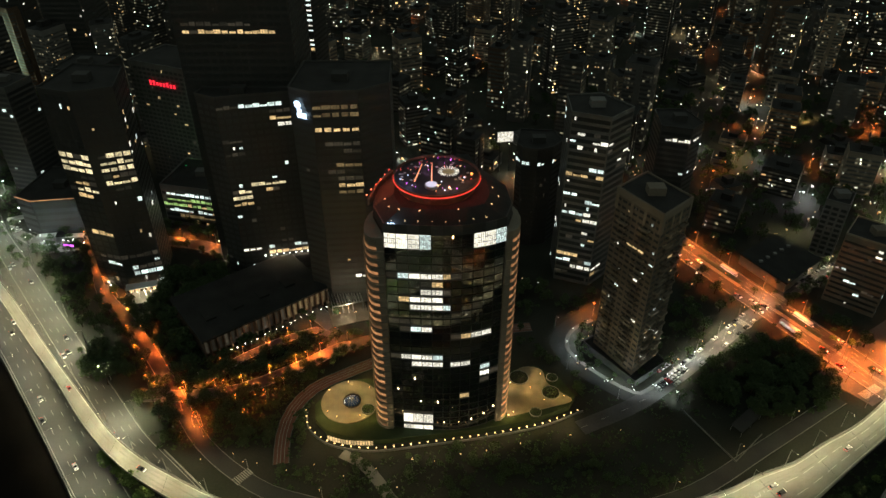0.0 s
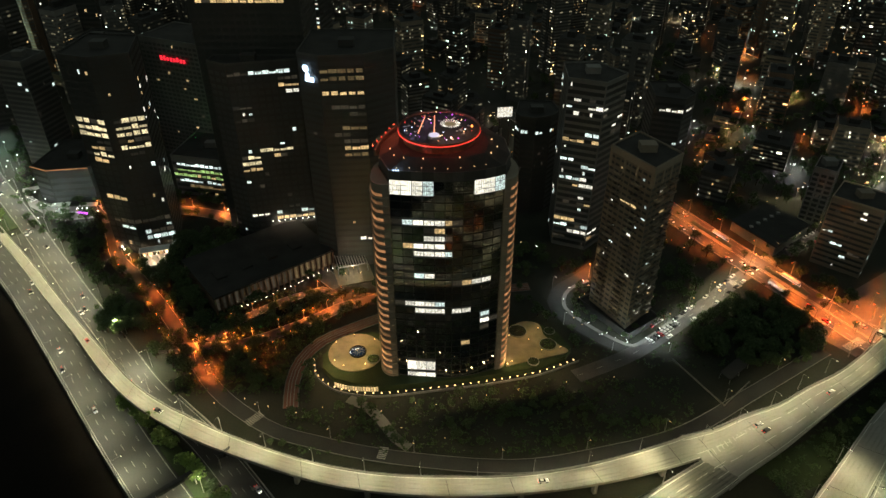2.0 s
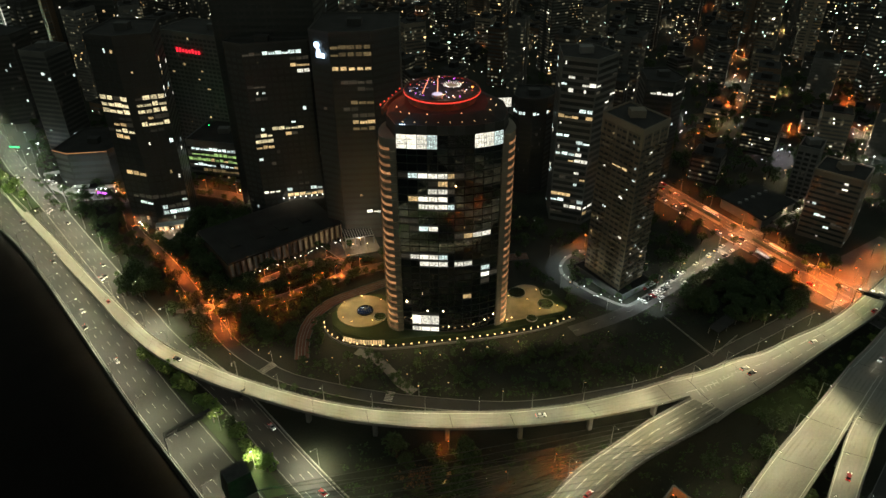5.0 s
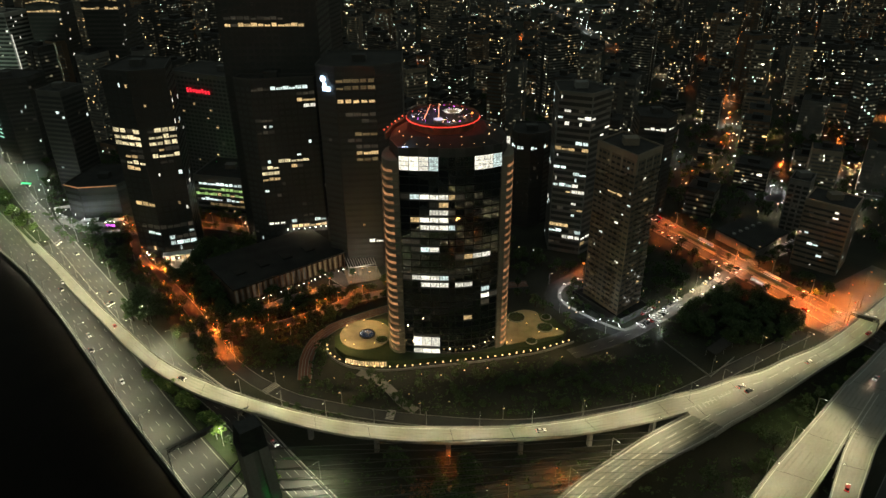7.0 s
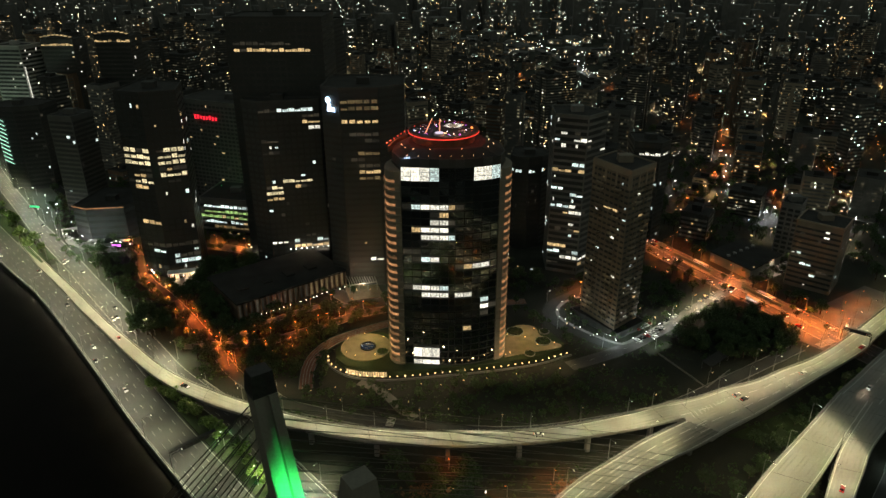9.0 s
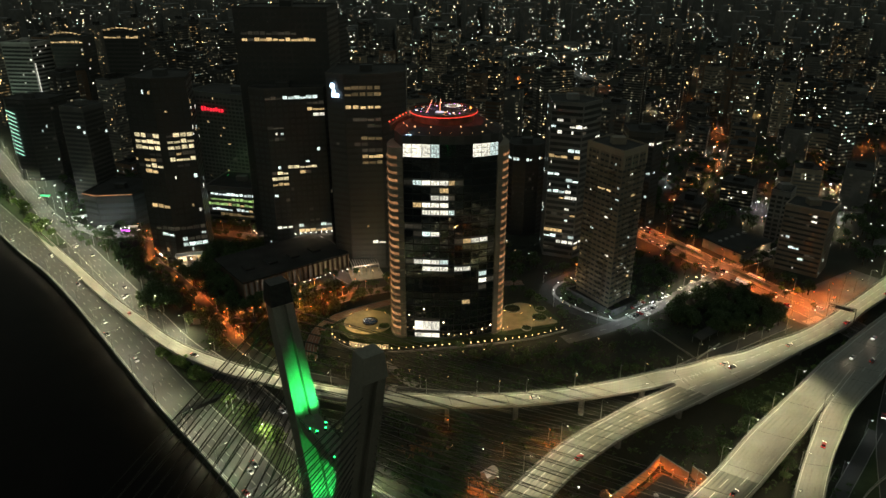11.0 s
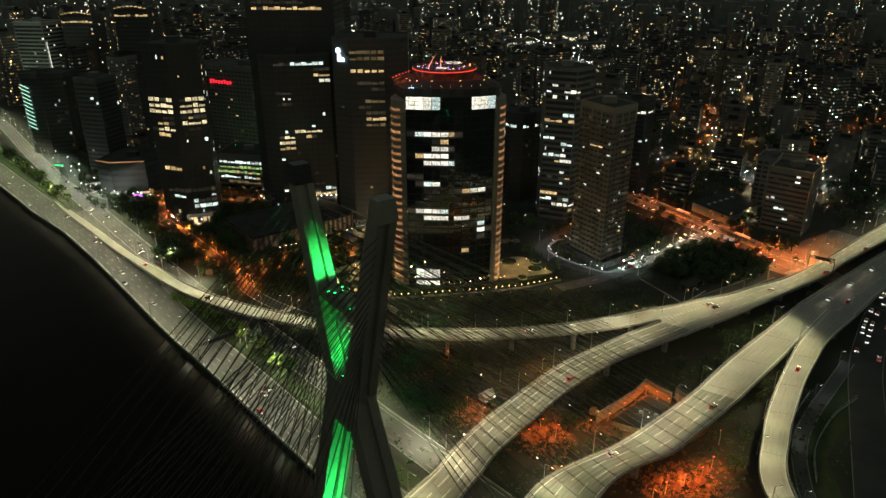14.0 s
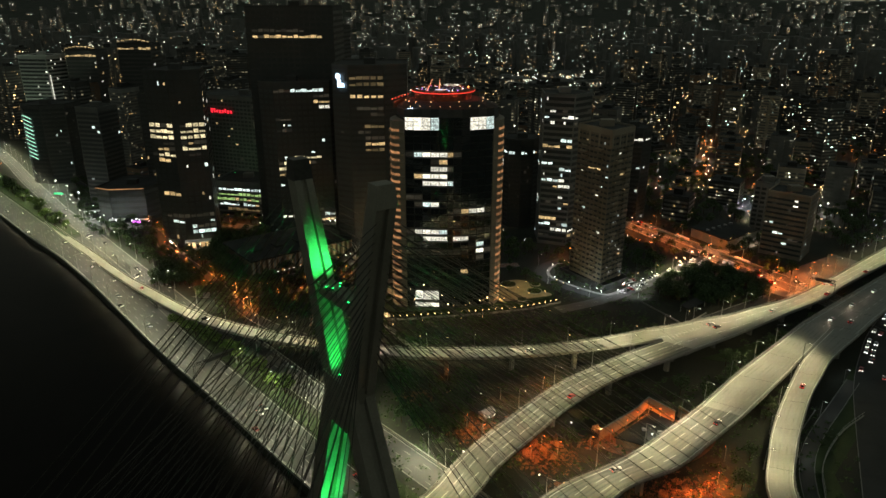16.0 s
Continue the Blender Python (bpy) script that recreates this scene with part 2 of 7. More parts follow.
# ---- mesh tools ----
class Shape:
    """Collects vertices and faces of one mesh."""

    def __init__(self):
        self.v, self.f = [], []

    def add(self, verts, faces):
        o = len(self.v)
        self.v += [tuple(p) for p in verts]
        self.f += [tuple(i + o for i in f) for f in faces]
        return self

    def box(self, x0, y0, z0, x1, y1, z1, m=None):
        p = [(x0, y0, z0), (x1, y0, z0), (x1, y1, z0), (x0, y1, z0), (x0, y0, z1), (x1, y0, z1), (x1, y1, z1), (x0, y1, z1)]
        if m:
            p = [tuple(m @ Vector(q)) for q in p]
        return self.add(p, [(3, 2, 1, 0), (4, 5, 6, 7), (0, 1, 5, 4), (1, 2, 6, 5), (2, 3, 7, 6), (3, 0, 4, 7)])

    def prism(self, ring, z0, z1, ring2=None):
        n = len(ring)
        r2 = ring2 or ring
        p = [(x, y, z0) for x, y in ring] + [(x, y, z1) for x, y in r2]
        f = [tuple(range(n - 1, -1, -1)), tuple(range(n, 2 * n))]
        f += [(i, (i + 1) % n, n + (i + 1) % n, n + i) for i in range(n)]
        return self.add(p, f)

    def beam(self, a, b, r0, r1=None, sides=6):
        """A tapered round bar from a to b."""
        a, b = Vector(a), Vector(b)
        r1 = r0 if r1 is None else r1
        q = (b - a).to_track_quat("Z", "Y")
        ps = []
        for c, r in ((a, r0), (b, r1)):
            ps += [tuple(c + q @ Vector((r * math.cos(2 * math.pi * i / sides), r * math.sin(2 * math.pi * i / sides), 0))) for i in range(sides)]
        f = [tuple(range(sides - 1, -1, -1)), tuple(range(sides, 2 * sides))]
        f += [(i, (i + 1) % sides, sides + (i + 1) % sides, sides + i) for i in range(sides)]
        return self.add(ps, f)

    def disc(self, cx, cy, r, z0, z1, sides=24, r2=None):
        ring = [(cx + r * math.cos(2 * math.pi * i / sides), cy + r * math.sin(2 * math.pi * i / sides)) for i in range(sides)]
        r2 = r if r2 is None else r2
        ring2 = [(cx + r2 * math.cos(2 * math.pi * i / sides), cy + r2 * math.sin(2 * math.pi * i / sides)) for i in range(sides)]
        return self.prism(ring, z0, z1, ring2)

    def ball(self, c, r, n=6, squash=1.0):
        v, f = [], []
        for j in range(n + 1):
            a = math.pi * j / n
            for i in range(n * 2):
                b = math.pi * i / n
                v.append((c[0] + r * math.sin(a) * math.cos(b), c[1] + r * math.sin(a) * math.sin(b), c[2] + r * squash * math.cos(a)))
        k = n * 2
        for j in range(n):
            for i in range(k):
                f.append((j * k + i, (j + 1) * k + i, (j + 1) * k + (i + 1) % k, j * k + (i + 1) % k))
        return self.add(v, f)

    def loft(self, rows, closed=False):
        """Faces between successive rows of points."""
        n = len(rows[0])
        v = [p for r in rows for p in r]
        f = []
        for j in range(len(rows) - 1):
            for i in range(n if closed else n - 1):
                k = (i + 1) % n
                f.append((j * n + i, j * n + k, (j + 1) * n + k, (j + 1) * n + i))
        return self.add(v, f)

    def mesh(self, name, mat, smooth=False):
        me = bpy.data.meshes.new(name)
        me.from_pydata(self.v, [], self.f)
        me.materials.append(mat)
        if smooth:
            for p in me.polygons:
                p.use_smooth = True
        me.update()
        return me


def part(name, shape, mat, parent, label="", at=None, smooth=False, kind=""):
    me = shape if isinstance(shape, bpy.types.Mesh) else shape.mesh(name, mat, smooth)
    ob = new(name, me)
    ob.parent = parent
    if at is not None:
        ob.matrix_basis = at
    return tagged(ob, label, kind=kind)


def thing(name, m, label, category, group="", kind=""):
    ob = new(name)
    ob.matrix_basis = m
    ob.empty_display_size = 0.5
    return tagged(ob, label, category, group, kind)


def solid(name, shape, mat, label, category, group="", kind="", m=None, smooth=False):
    ob = new(name, shape.mesh(name, mat, smooth))
    if m is not None:
        ob.matrix_basis = m
    return tagged(ob, label, category, group, kind)


def smooth_line(pts, step=6.0):
    """A Catmull-Rom curve through the points, at about even steps."""
    P = [Vector(p) for p in pts]
    P = [2 * P[0] - P[1]] + P + [2 * P[-1] - P[-2]]
    out = []
    for i in range(1, len(P) - 2):
        a, b, c, d = P[i - 1:i + 3]
        n = max(1, int((c - b).length / step))
        for k in range(n):
            t = k / n
            out.append(0.5 * ((2 * b) + (c - a) * t + (2 * a - 5 * b + 4 * c - d) * t * t + (3 * b - a - 3 * c + d) * t ** 3))
    return out + [P[-2]]


def normals(line):
    """The unit normal, to the left, of a line in plan."""
    out = []
    for i in range(len(line)):
        d = line[min(i + 1, len(line) - 1)] - line[max(i - 1, 0)]
        d = Vector((d.x, d.y, 0)).normalized()
        out.append(Vector((-d.y, d.x, 0)))
    return out


def ribbon(line, w0, w1, z0=0.0, z1=None):
    """A strip along a line, from w0 to w1 to its left, as a slab from z0 up to z1 above the line."""
    s = Shape()
    ns = normals(line)
    rows = []
    for p, n in zip(line, ns):
        a, b = p + n * w0, p + n * w1
        if z1 is None:
            rows.append([a + Vector((0, 0, z0)), b + Vector((0, 0, z0))])
        else:
            rows.append([a + Vector((0, 0, z0)), a + Vector((0, 0, z1)), b + Vector((0, 0, z1)), b + Vector((0, 0, z0))])
    s.loft([[tuple(q) for q in r] for r in rows], closed=z1 is not None)
    if z1 is not None:
        for r, flip in ((rows[0], True), (rows[-1], False)):
            s.add([tuple(q) for q in r], [(0, 1, 2, 3) if flip else (3, 2, 1, 0)])
    return s


def dashes(line, offset, length, gap, width=0.16, z=0.02, start=0.0):
    """Painted dashes along a line."""
    s = Shape()
    ns = normals(line)
    at, nxt = 0.0, start
    for i in range(len(line) - 1):
        seg = line[i + 1] - line[i]
        L = seg.length
        d = seg / L
        while nxt < at + L:
            p = line[i] + d * (nxt - at) + ns[i] * offset
            q = p + d * length
            w = ns[i] * width / 2
            up = Vector((0, 0, z))
            s.add([tuple(p - w + up), tuple(q - w + up), tuple(q + w + up), tuple(p + w + up)], [(0, 1, 2, 3)])
            nxt += length + gap
        at += L
    return s


def along(line, spacing, start=0.0):
    """Places and directions at even spacing along a line."""
    out, at, nxt = [], 0.0, start
    for i in range(len(line) - 1):
        seg = line[i + 1] - line[i]
        L = seg.length
        while nxt < at + L:
            out.append((line[i] + seg * ((nxt - at) / L), seg / L))
            nxt += spacing
        at += L
    return out


# ---- lamps ----
def lamp_light(name, place, colour, watts, cone=150, radius=0.4, aim=(0, 0, -1), blend=0.6):
    data = bpy.data.lights.new(name, "SPOT")
    data.energy, data.color, data.shadow_soft_size = watts, colour, radius
    data.spot_size, data.spot_blend = radians(cone), blend
    ob = new(name, data)
    ob.matrix_basis = look(place, Vector(place) + Vector(aim))
    return ob


def point_light(name, place, colour, watts, radius=0.3):
    data = bpy.data.lights.new(name, "POINT")
    data.energy, data.color, data.shadow_soft_size = watts, colour, radius
    ob = new(name, data)
    ob.location = place
    return ob


LAMPS = {}
FAR_LAMPS = {}


def street_lamp(kind, x, y, z, heading, height, arm, watts, colour, mat, label, group, cone=150):
    """A pole with one arm over the road, its head and its light. heading: degrees, the way the arm reaches."""
    key = (kind, height, arm)
    if key not in LAMPS and kind == "far":
        FAR_LAMPS.setdefault(M_METAL, Shape())
        whole = Shape().beam((0, 0, 0), (0, 0, height), 0.13, 0.07).beam((0, 0, height - 0.1), (arm, 0, height + 0.25), 0.06, 0.05).box(arm - 0.45, -0.18, height + 0.16, arm + 0.45, 0.18, height + 0.36)
        LAMPS[key] = (whole, Shape().box(arm - 0.6, -0.4, height - 0.3, arm + 0.6, 0.4, height + 0.155))
    if kind == "far":
        m = pose(x, y, z, 0, 0, heading)
        for shape, use in zip(LAMPS[key], (M_METAL, mat)):
            FAR_LAMPS.setdefault(use, Shape()).add([tuple(m @ Vector(v)) for v in shape.v], shape.f)
        lamp_light("street_light", m @ Vector((arm, 0, height - 0.5)), colour, watts, cone)
        return None
    if key not in LAMPS:
        pole = Shape().beam((0, 0, 0), (0, 0, height), 0.13, 0.07).beam((0, 0, 0), (0, 0, 0.5), 0.22, 0.2).mesh("pole", M_METAL)
        bar = Shape().beam((0, 0, height - 0.1), (arm, 0, height + 0.25), 0.06, 0.05).mesh("arm", M_METAL)
        hood = Shape().box(arm - 0.45, -0.18, height + 0.16, arm + 0.45, 0.18, height + 0.36).mesh("hood", M_DARKMETAL)
        if kind == "led":
            lens = Shape().box(arm - 0.4, -0.16, height + 0.07, arm + 0.4, 0.16, height + 0.155).mesh("lens", mat)
        else:
            lens = Shape().ball((arm, 0, height - 0.1), 0.32, 5, 0.6).mesh("lens", mat)
        LAMPS[key] = (pole, bar, hood, lens)
    pole, bar, hood, lens = LAMPS[key]
    m = pose(x, y, z, 0, 0, heading)
    lamp = thing("street_lamp", m, label, "street lamp", group)
    part("pole", pole, None, lamp)
    part("arm", bar, None, lamp)
    head = part("lamp_head", hood, None, lamp)
    part("lens", lens, None, head, "glowing lens")
    if watts:
        lamp_light("street_light", m @ Vector((arm, 0, height - 0.1 if kind == "led" else height - 0.7)), colour, watts, cone, blend=1.0)
    return lamp


# ---- trees ----
def tree_meshes(seed, height, spread, leaves, mat, leaf=0.8, palm=False):
    r = random.Random(seed)
    trunk, crown = Shape(), Shape()
    th = height * 0.42
    trunk.beam((0, 0, 0), (0.1, 0.05, th), 0.03 * height, 0.018 * height, 8)
    clumps = []
    for i in range(7):
        a = 2 * math.pi * i / 7 + r.uniform(-0.4, 0.4)
        rad = spread * r.uniform(0.3, 0.75)
        top = (rad * math.cos(a), rad * math.sin(a), height * r.uniform(0.55, 0.88))
        trunk.beam((0.1, 0.05, th * r.uniform(0.75, 1)), top, 0.012 * height, 0.004 * height, 5)
        clumps.append((top, spread * r.uniform(0.32, 0.55)))
    clumps.append(((0, 0, height * 0.86), spread * 0.5))
    for k in range(leaves):
        c, cr = clumps[k % len(clumps)]
        d = Vector((r.gauss(0, 1), r.gauss(0, 1), r.gauss(0, 0.7))).normalized() * cr * r.uniform(0.55, 1.08)
        p = Vector(c) + d
        q = Euler((r.uniform(-0.9, 0.9), r.uniform(-0.9, 0.9), r.uniform(0, 6.28))).to_matrix()
        s = leaf * r.uniform(0.6, 1.3)
        vs = [p + q @ Vector(v) * s for v in ((-0.5, -0.3, 0), (0.1, -0.45, 0.08), (0.55, 0, 0), (0.1, 0.45, 0.08), (-0.5, 0.3, 0))]
        crown.add(vs, [(0, 1, 2, 3, 4)])
    return trunk.mesh("trunk", M_BARK), crown.mesh("crown", mat)


TREES = [tree_meshes(11 + i, h, s, n, M_LEAF) for i, (h, s, n) in enumerate(((9, 4.2, 420), (11, 5.2, 520), (7, 3.4, 320), (13, 5.5, 600)))]
LAMPLIT_TREES = [tree_meshes(31 + i, h, s, n, M_LEAF_LAMPLIT) for i, (h, s, n) in enumerate(((7, 4.0, 420), (6, 3.4, 360)))]
SODIUM_TREES = [tree_meshes(31 + i, h, s, n, M_LEAF_SODIUM) for i, (h, s, n) in enumerate(((7, 4.0, 420), (6, 3.4, 360)))]


def tree(x, y, z=0.0, size=1.0, bright=False, label="", group="street trees"):
    trunk, crown = rng.choice(SODIUM_TREES if bright == "sodium_lit" else LAMPLIT_TREES if bright else TREES)
    t = thing("tree", pose(x, y, z, 0, 0, rng.uniform(0, 360)) @ Matrix.Scale(size * rng.uniform(0.85, 1.2), 4),
              label or "broad leafy tree, dark in the night", "tree", group)
    part("trunk", trunk, None, t)
    part("crown", crown, None, t)
    return t


# ---- cars ----
def car_meshes():
    body = Shape()
    prof = [(-2.1, 0.35), (-2.15, 0.75), (-1.95, 0.95), (-1.3, 1.0), (1.0, 0.95), (2.0, 0.8), (2.15, 0.6), (2.12, 0.35)]
    rows = [[(x, y, z) for x, z in prof] for y in (-0.86, -0.8, 0.8, 0.86)]
    rows[0] = [(x, -0.86, min(z, 0.85)) for x, z in prof]
    rows[3] = [(x, 0.86, min(z, 0.85)) for x, z in prof]
    body.loft(rows, closed=False)
    body.add(rows[0], [tuple(range(len(prof)))])
    body.add(rows[3], [tuple(range(len(prof) - 1, -1, -1))])
    body.add([(-2.1, -0.86, 0.35), (2.12, -0.86, 0.35), (2.12, 0.86, 0.35), (-2.1, 0.86, 0.35)], [(3, 2, 1, 0)])
    cabin = Shape().prism([(-1.75, -0.75), (0.95, -0.75), (0.95, 0.75), (-1.75, 0.75)], 0.95, 1.44, [(-1.25, -0.6), (0.25, -0.6), (0.25, 0.6), (-1.25, 0.6)])
    roof = Shape().box(-1.22, -0.6, 1.44, 0.22, 0.6, 1.49)
    wheel = Shape().beam((0, -0.11, 0), (0, 0.11, 0), 0.33, 0.33, 12)
    lampf = Shape().box(2.0, -0.25, 0.6, 2.17, 0.25, 0.8)
    lampr = Shape().box(-2.2, -0.22, 0.72, -2.08, 0.22, 0.9)
    return body, cabin, roof, wheel, lampf, lampr


CB, CC, CR, CW, CF, CT = car_meshes()
CAR_MESH = {"cabin": CC.mesh("cabin", M_GLASS), "wheel": CW.mesh("wheel", M_TYRE), "headlight": CF.mesh("headlight", M_HEADLIGHT), "taillight": CT.mesh("taillight", M_TAIL),
            "body": [CB.mesh("body", m) for m in M_CARS], "roof": [CR.mesh("roof", m) for m in M_CARS]}
CAR_WORDS = ("white", "silver grey", "black", "dark red")


def car(x, y, z, heading, paint=None, lit=True, where="on the road"):
    k = rng.choice((0, 0, 0, 1, 1, 1, 2, 2, 2, 3)) if paint is None else paint
    c = thing("car", pose(x, y, z, 0, 0, heading), CAR_WORDS[k] + " hatchback car " + ("with its lights on, " if lit else "parked dark ") + where, "car", "cars")
    b = part("body", CAR_MESH["body"][k], None, c)
    part("roof", CAR_MESH["roof"][k], None, c)
    part("cabin", CAR_MESH["cabin"], None, c, "dark glass cabin")
    for wx in (-1.3, 1.35):
        for wy in (-0.78, 0.78):
            part("wheel", CAR_MESH["wheel"], None, c, at=pose(wx, wy, 0.33))
    if lit:
        for wy in (-0.55, 0.55):
            part("headlight", CAR_MESH["headlight"], None, b, at=pose(0, wy, 0))
            part("taillight", CAR_MESH["taillight"], None, b, at=pose(0, wy, 0))
    return c


# ---- ground and river ----
BANK = [Vector(p) for p in ((-3400, 3500, 0), (-1400, 1460, 0), (-700, 745, 0), (-368, 405, 0), (-314, 350, 0), (-273, 312, 0), (-232, 268, 0), (-196, 227, 0), (-165, 191, 0),
                            (-140, 163, 0), (-98, 118, 0), (-66, 82, 0), (-20, 32, 0), (300, -320, 0), (2600, -2850, 0))]
ACROSS = Vector((0.73, 0.683, 0))
ground = Shape().loft([[tuple(p + ACROSS * d + Vector((0, 0, z))) for d, z in
                        ((-4500, 0), (-420, 0), (-125, 0), (-112, -7), (-1.0, -7), (-0.6, -1.2), (-0.5, 0), (60, 0), (220, 0), (700, 0), (2000, 0), (4500, 0))] for p in BANK])
solid("ground", ground, M_EARTH, "dark ground of earth, grass and paving", "ground", kind="structure")
hills = Shape().loft([[(r * math.sin(a), r * math.cos(a), 195 * min(1, max(0, (r - 2500) / 2300)) ** 1.4 * (0.9 + 0.1 * math.sin(a * 9)) - 0.6) for a in [radians(-50 + 100 * i / 40) for i in range(41)]] for r in range(2500, 4901, 200)])
solid("ground_hills", hills, M_EARTH, "low dark hills on the horizon covered by the city", "hills", kind="structure")
solid("river", Shape().loft([[tuple(p + ACROSS * d + Vector((0, 0, -3.2))) for d in (-119, -0.7)] for p in BANK]), M_WATER, "black river water beside the highway", "river", kind="structure")


# ---- roads ----
def road(name, pts, w0, w1, mat, label, z=0.06, kerbs=True, lines=(), dash=(), step=8.0, long=4.0, gap=8.0):
    line = smooth_line([(x, y, 0) for x, y in pts], step)
    r = solid(name, ribbon(line, w0, w1, -0.3, z), mat, label, "road", kind="structure")
    for o in lines:
        part("edge_line", ribbon(line, o - 0.12, o + 0.12, z + 0.02), M_PAINT, r, "white painted edge line")
    for o in dash:
        part("lane_dashes", dashes(line, o, long, gap, 0.17, z + 0.02, rng.uniform(0, gap)), M_PAINT, r, "white dashed lane marking", kind="stuff")
    if kerbs:
        for o in (w0 - 0.3, w1):
            part("kerb", ribbon(line, o, o + 0.3, -0.3, z + 0.16), M_CONCRETE, r, "concrete kerb")
    return line


# the highway beside the river: two carriageways, running to the far left
RIVER_SIDE = [(-1400, 1460), (-700, 745), (-368, 405), (-314, 350), (-273, 312), (-232, 268), (-196, 227), (-165, 191), (-140, 163), (-98, 118), (-66, 82), (-20, 32), (60, -55), (140, -142)]
LOW = road("road_lower_highway", RIVER_SIDE, 0.6, 19.5, M_ASPHALT, "five-lane asphalt highway along the river", kerbs=False, lines=(1.2, 18.9), dash=(4.7, 8.2, 11.7, 15.2))
INLAND = [(-1330, 1530), (-640, 800), (-392, 508), (-332, 436), (-314, 416), (-269, 366), (-241, 334), (-197, 284), (-168, 252), (-143, 224), (-124, 207), (-106, 191), (-87, 171), (-72, 154), (-51, 131), (-31, 110), (-1, 78), (80, -8), (160, -96)]
HIGH = road("road_upper_highway", INLAND, -13.2, 0.0, M_ASPHALT, "four-lane asphalt highway carriageway", kerbs=False, lines=(-0.7, -12.6), dash=(-3.9, -7.1, -10.2))
LOWL = smooth_line([(x, y, 0) for x, y in RIVER_SIDE], 8)
HIGHL = smooth_line([(x, y, 0) for x, y in INLAND], 8)
solid("river_wall", ribbon(LOWL, -0.1, 0.35, -1.4, 0.95), M_BARRIER, "concrete barrier between highway and river", "barrier", kind="structure")
solid("inland_wall", ribbon([p for p in HIGHL if -135 < p.x < 90], 0.3, 0.75, -0.3, 1.0), M_BARRIER, "pale concrete barrier beside the highway", "barrier", kind="structure")
solid("median_grass", ribbon([p for p in LOWL if -168 < p.x < 40], 20.3, 27.5, -0.3, 0.22), M_GRASS, "grass strip between the carriageways", "median", kind="structure")
solid("median_grass_far", ribbon([p for p in LOWL if -560 < p.x < -300], 20.3, 31, -0.3, 0.22), M_GRASS, "grass strip with trees between the carriageways", "median", kind="structure")
solid("road_gore", ribbon([p for p in LOWL if -302 < p.x < -160], 19.5, 34, -0.3, 0.045), M_ASPHALT, "asphalt where the ramp leaves the highway", "road", kind="structure")

solid("lawn_front", Shape().prism([(-70, 184), (-20, 180), (40, 175), (80, 184), (112, 196), (122, 222), (96, 238), (60, 226), (30, 217), (0, 211), (-30, 208), (-60, 214)], -0.2, 0.05), M_EARTH, "dark lawn before the tower", "lawn", kind="structure")
solid("lawn_ramps", Shape().prism([(-32, 120), (14, 78), (40, 50), (112, 50), (170, 130), (150, 165), (112, 140), (80, 160), (20, 142), (-50, 144)], -0.2, 0.04), M_EARTH, "rough grass below the ramps", "lawn", kind="structure")
solid("lawn_verge", Shape().prism([(130, 168), (190, 198), (250, 245), (330, 305), (420, 365), (330, 300), (250, 226), (196, 180), (165, 158)], -0.2, 0.045), M_GRASS, "grass verge beside the flyover", "lawn", kind="structure")

solid("lawn_east", Shape().prism([(126, 40), (142, 40), (150, 76), (172, 100), (196, 124), (212, 150), (204, 160), (176, 128), (150, 100), (132, 70)], -0.2, 0.04), M_GRASS, "rough grass beside the slip ramp", "lawn", kind="structure")
# streets on the ground
TRACK = road("road_track", [(128, 30), (133, 58), (142, 82), (156, 102), (176, 124), (196, 146)], -2.6, 2.6, M_ASPHALT, "narrow asphalt track below the slip ramp", z=0.06)
SERVICE = road("road_service", [(-420, 585), (-300, 448), (-232, 375), (-207, 333), (-185, 309), (-161, 281), (-139, 252), (-113, 217), (-84, 194), (-61, 185), (-23, 176), (30, 171), (71, 178), (110, 190), (150, 214), (200, 245)], -3.5, 3.5, M_OLDROAD, "narrow street below the highway", lines=())
AVENUE = road("road_avenue", [(60, 560), (110, 470), (140, 415), (165, 369), (187, 328), (208, 291), (224, 262), (240, 232), (262, 190), (300, 120)], -11, 11, M_STREET, "wide avenue under orange lamps", lines=(-10.4, 10.4, -0.6, 0.6), dash=(-7, -3.7, 3.7, 7))
CROSS = road("road_cross_street", [(66, 226), (99, 243), (132, 269), (150, 284), (186, 315), (229, 343), (246, 355), (264, 365), (330, 425)], -4.5, 4.5, M_STREET, "side street crossing the avenue", z=0.075, dash=(0,), kerbs=False)
BLOCK = road("road_block_street", [(99, 243), (80, 258), (64, 277), (66, 295), (85, 312), (120, 345)], -4, 4, M_OLDROAD, "dark side street round the tower block", z=0.07, kerbs=False)
DRIVE = road("road_driveway", [(-74, 205), (-76, 222), (-74, 238), (-66, 252), (-52, 262), (-30, 275), (0, 292), (50, 300)], -3.4, 3.4, M_BRICKROAD, "curved driveway of reddish paving", z=0.085, lines=(-1.4, 0.3, 1.8))
ARCADE_ROAD = road("road_arcade", [(-152, 247), (-127, 247), (-105, 251), (-85, 262), (-70, 272), (-57, 282), (-37, 290), (-12, 300)], -3.8, 3.8, M_STREET, "forecourt road under orange lamps", z=0.08)
ARCADE_LANE = road("road_arcade_lane", [(-126, 252), (-117, 266), (-100, 281), (-85, 291), (-72, 297), (-62, 293), (-61, 283)], -2.6, 2.6, M_STREET, "narrow lane along the arcade under orange lamps", z=0.1)
HOTEL_ROAD = road("road_hotel", [(-232, 375), (-205, 388), (-170, 385), (-140, 372), (-100, 340), (-62, 300)], -5, 5, M_STREET, "orange-lit drive between the towers", z=0.065)
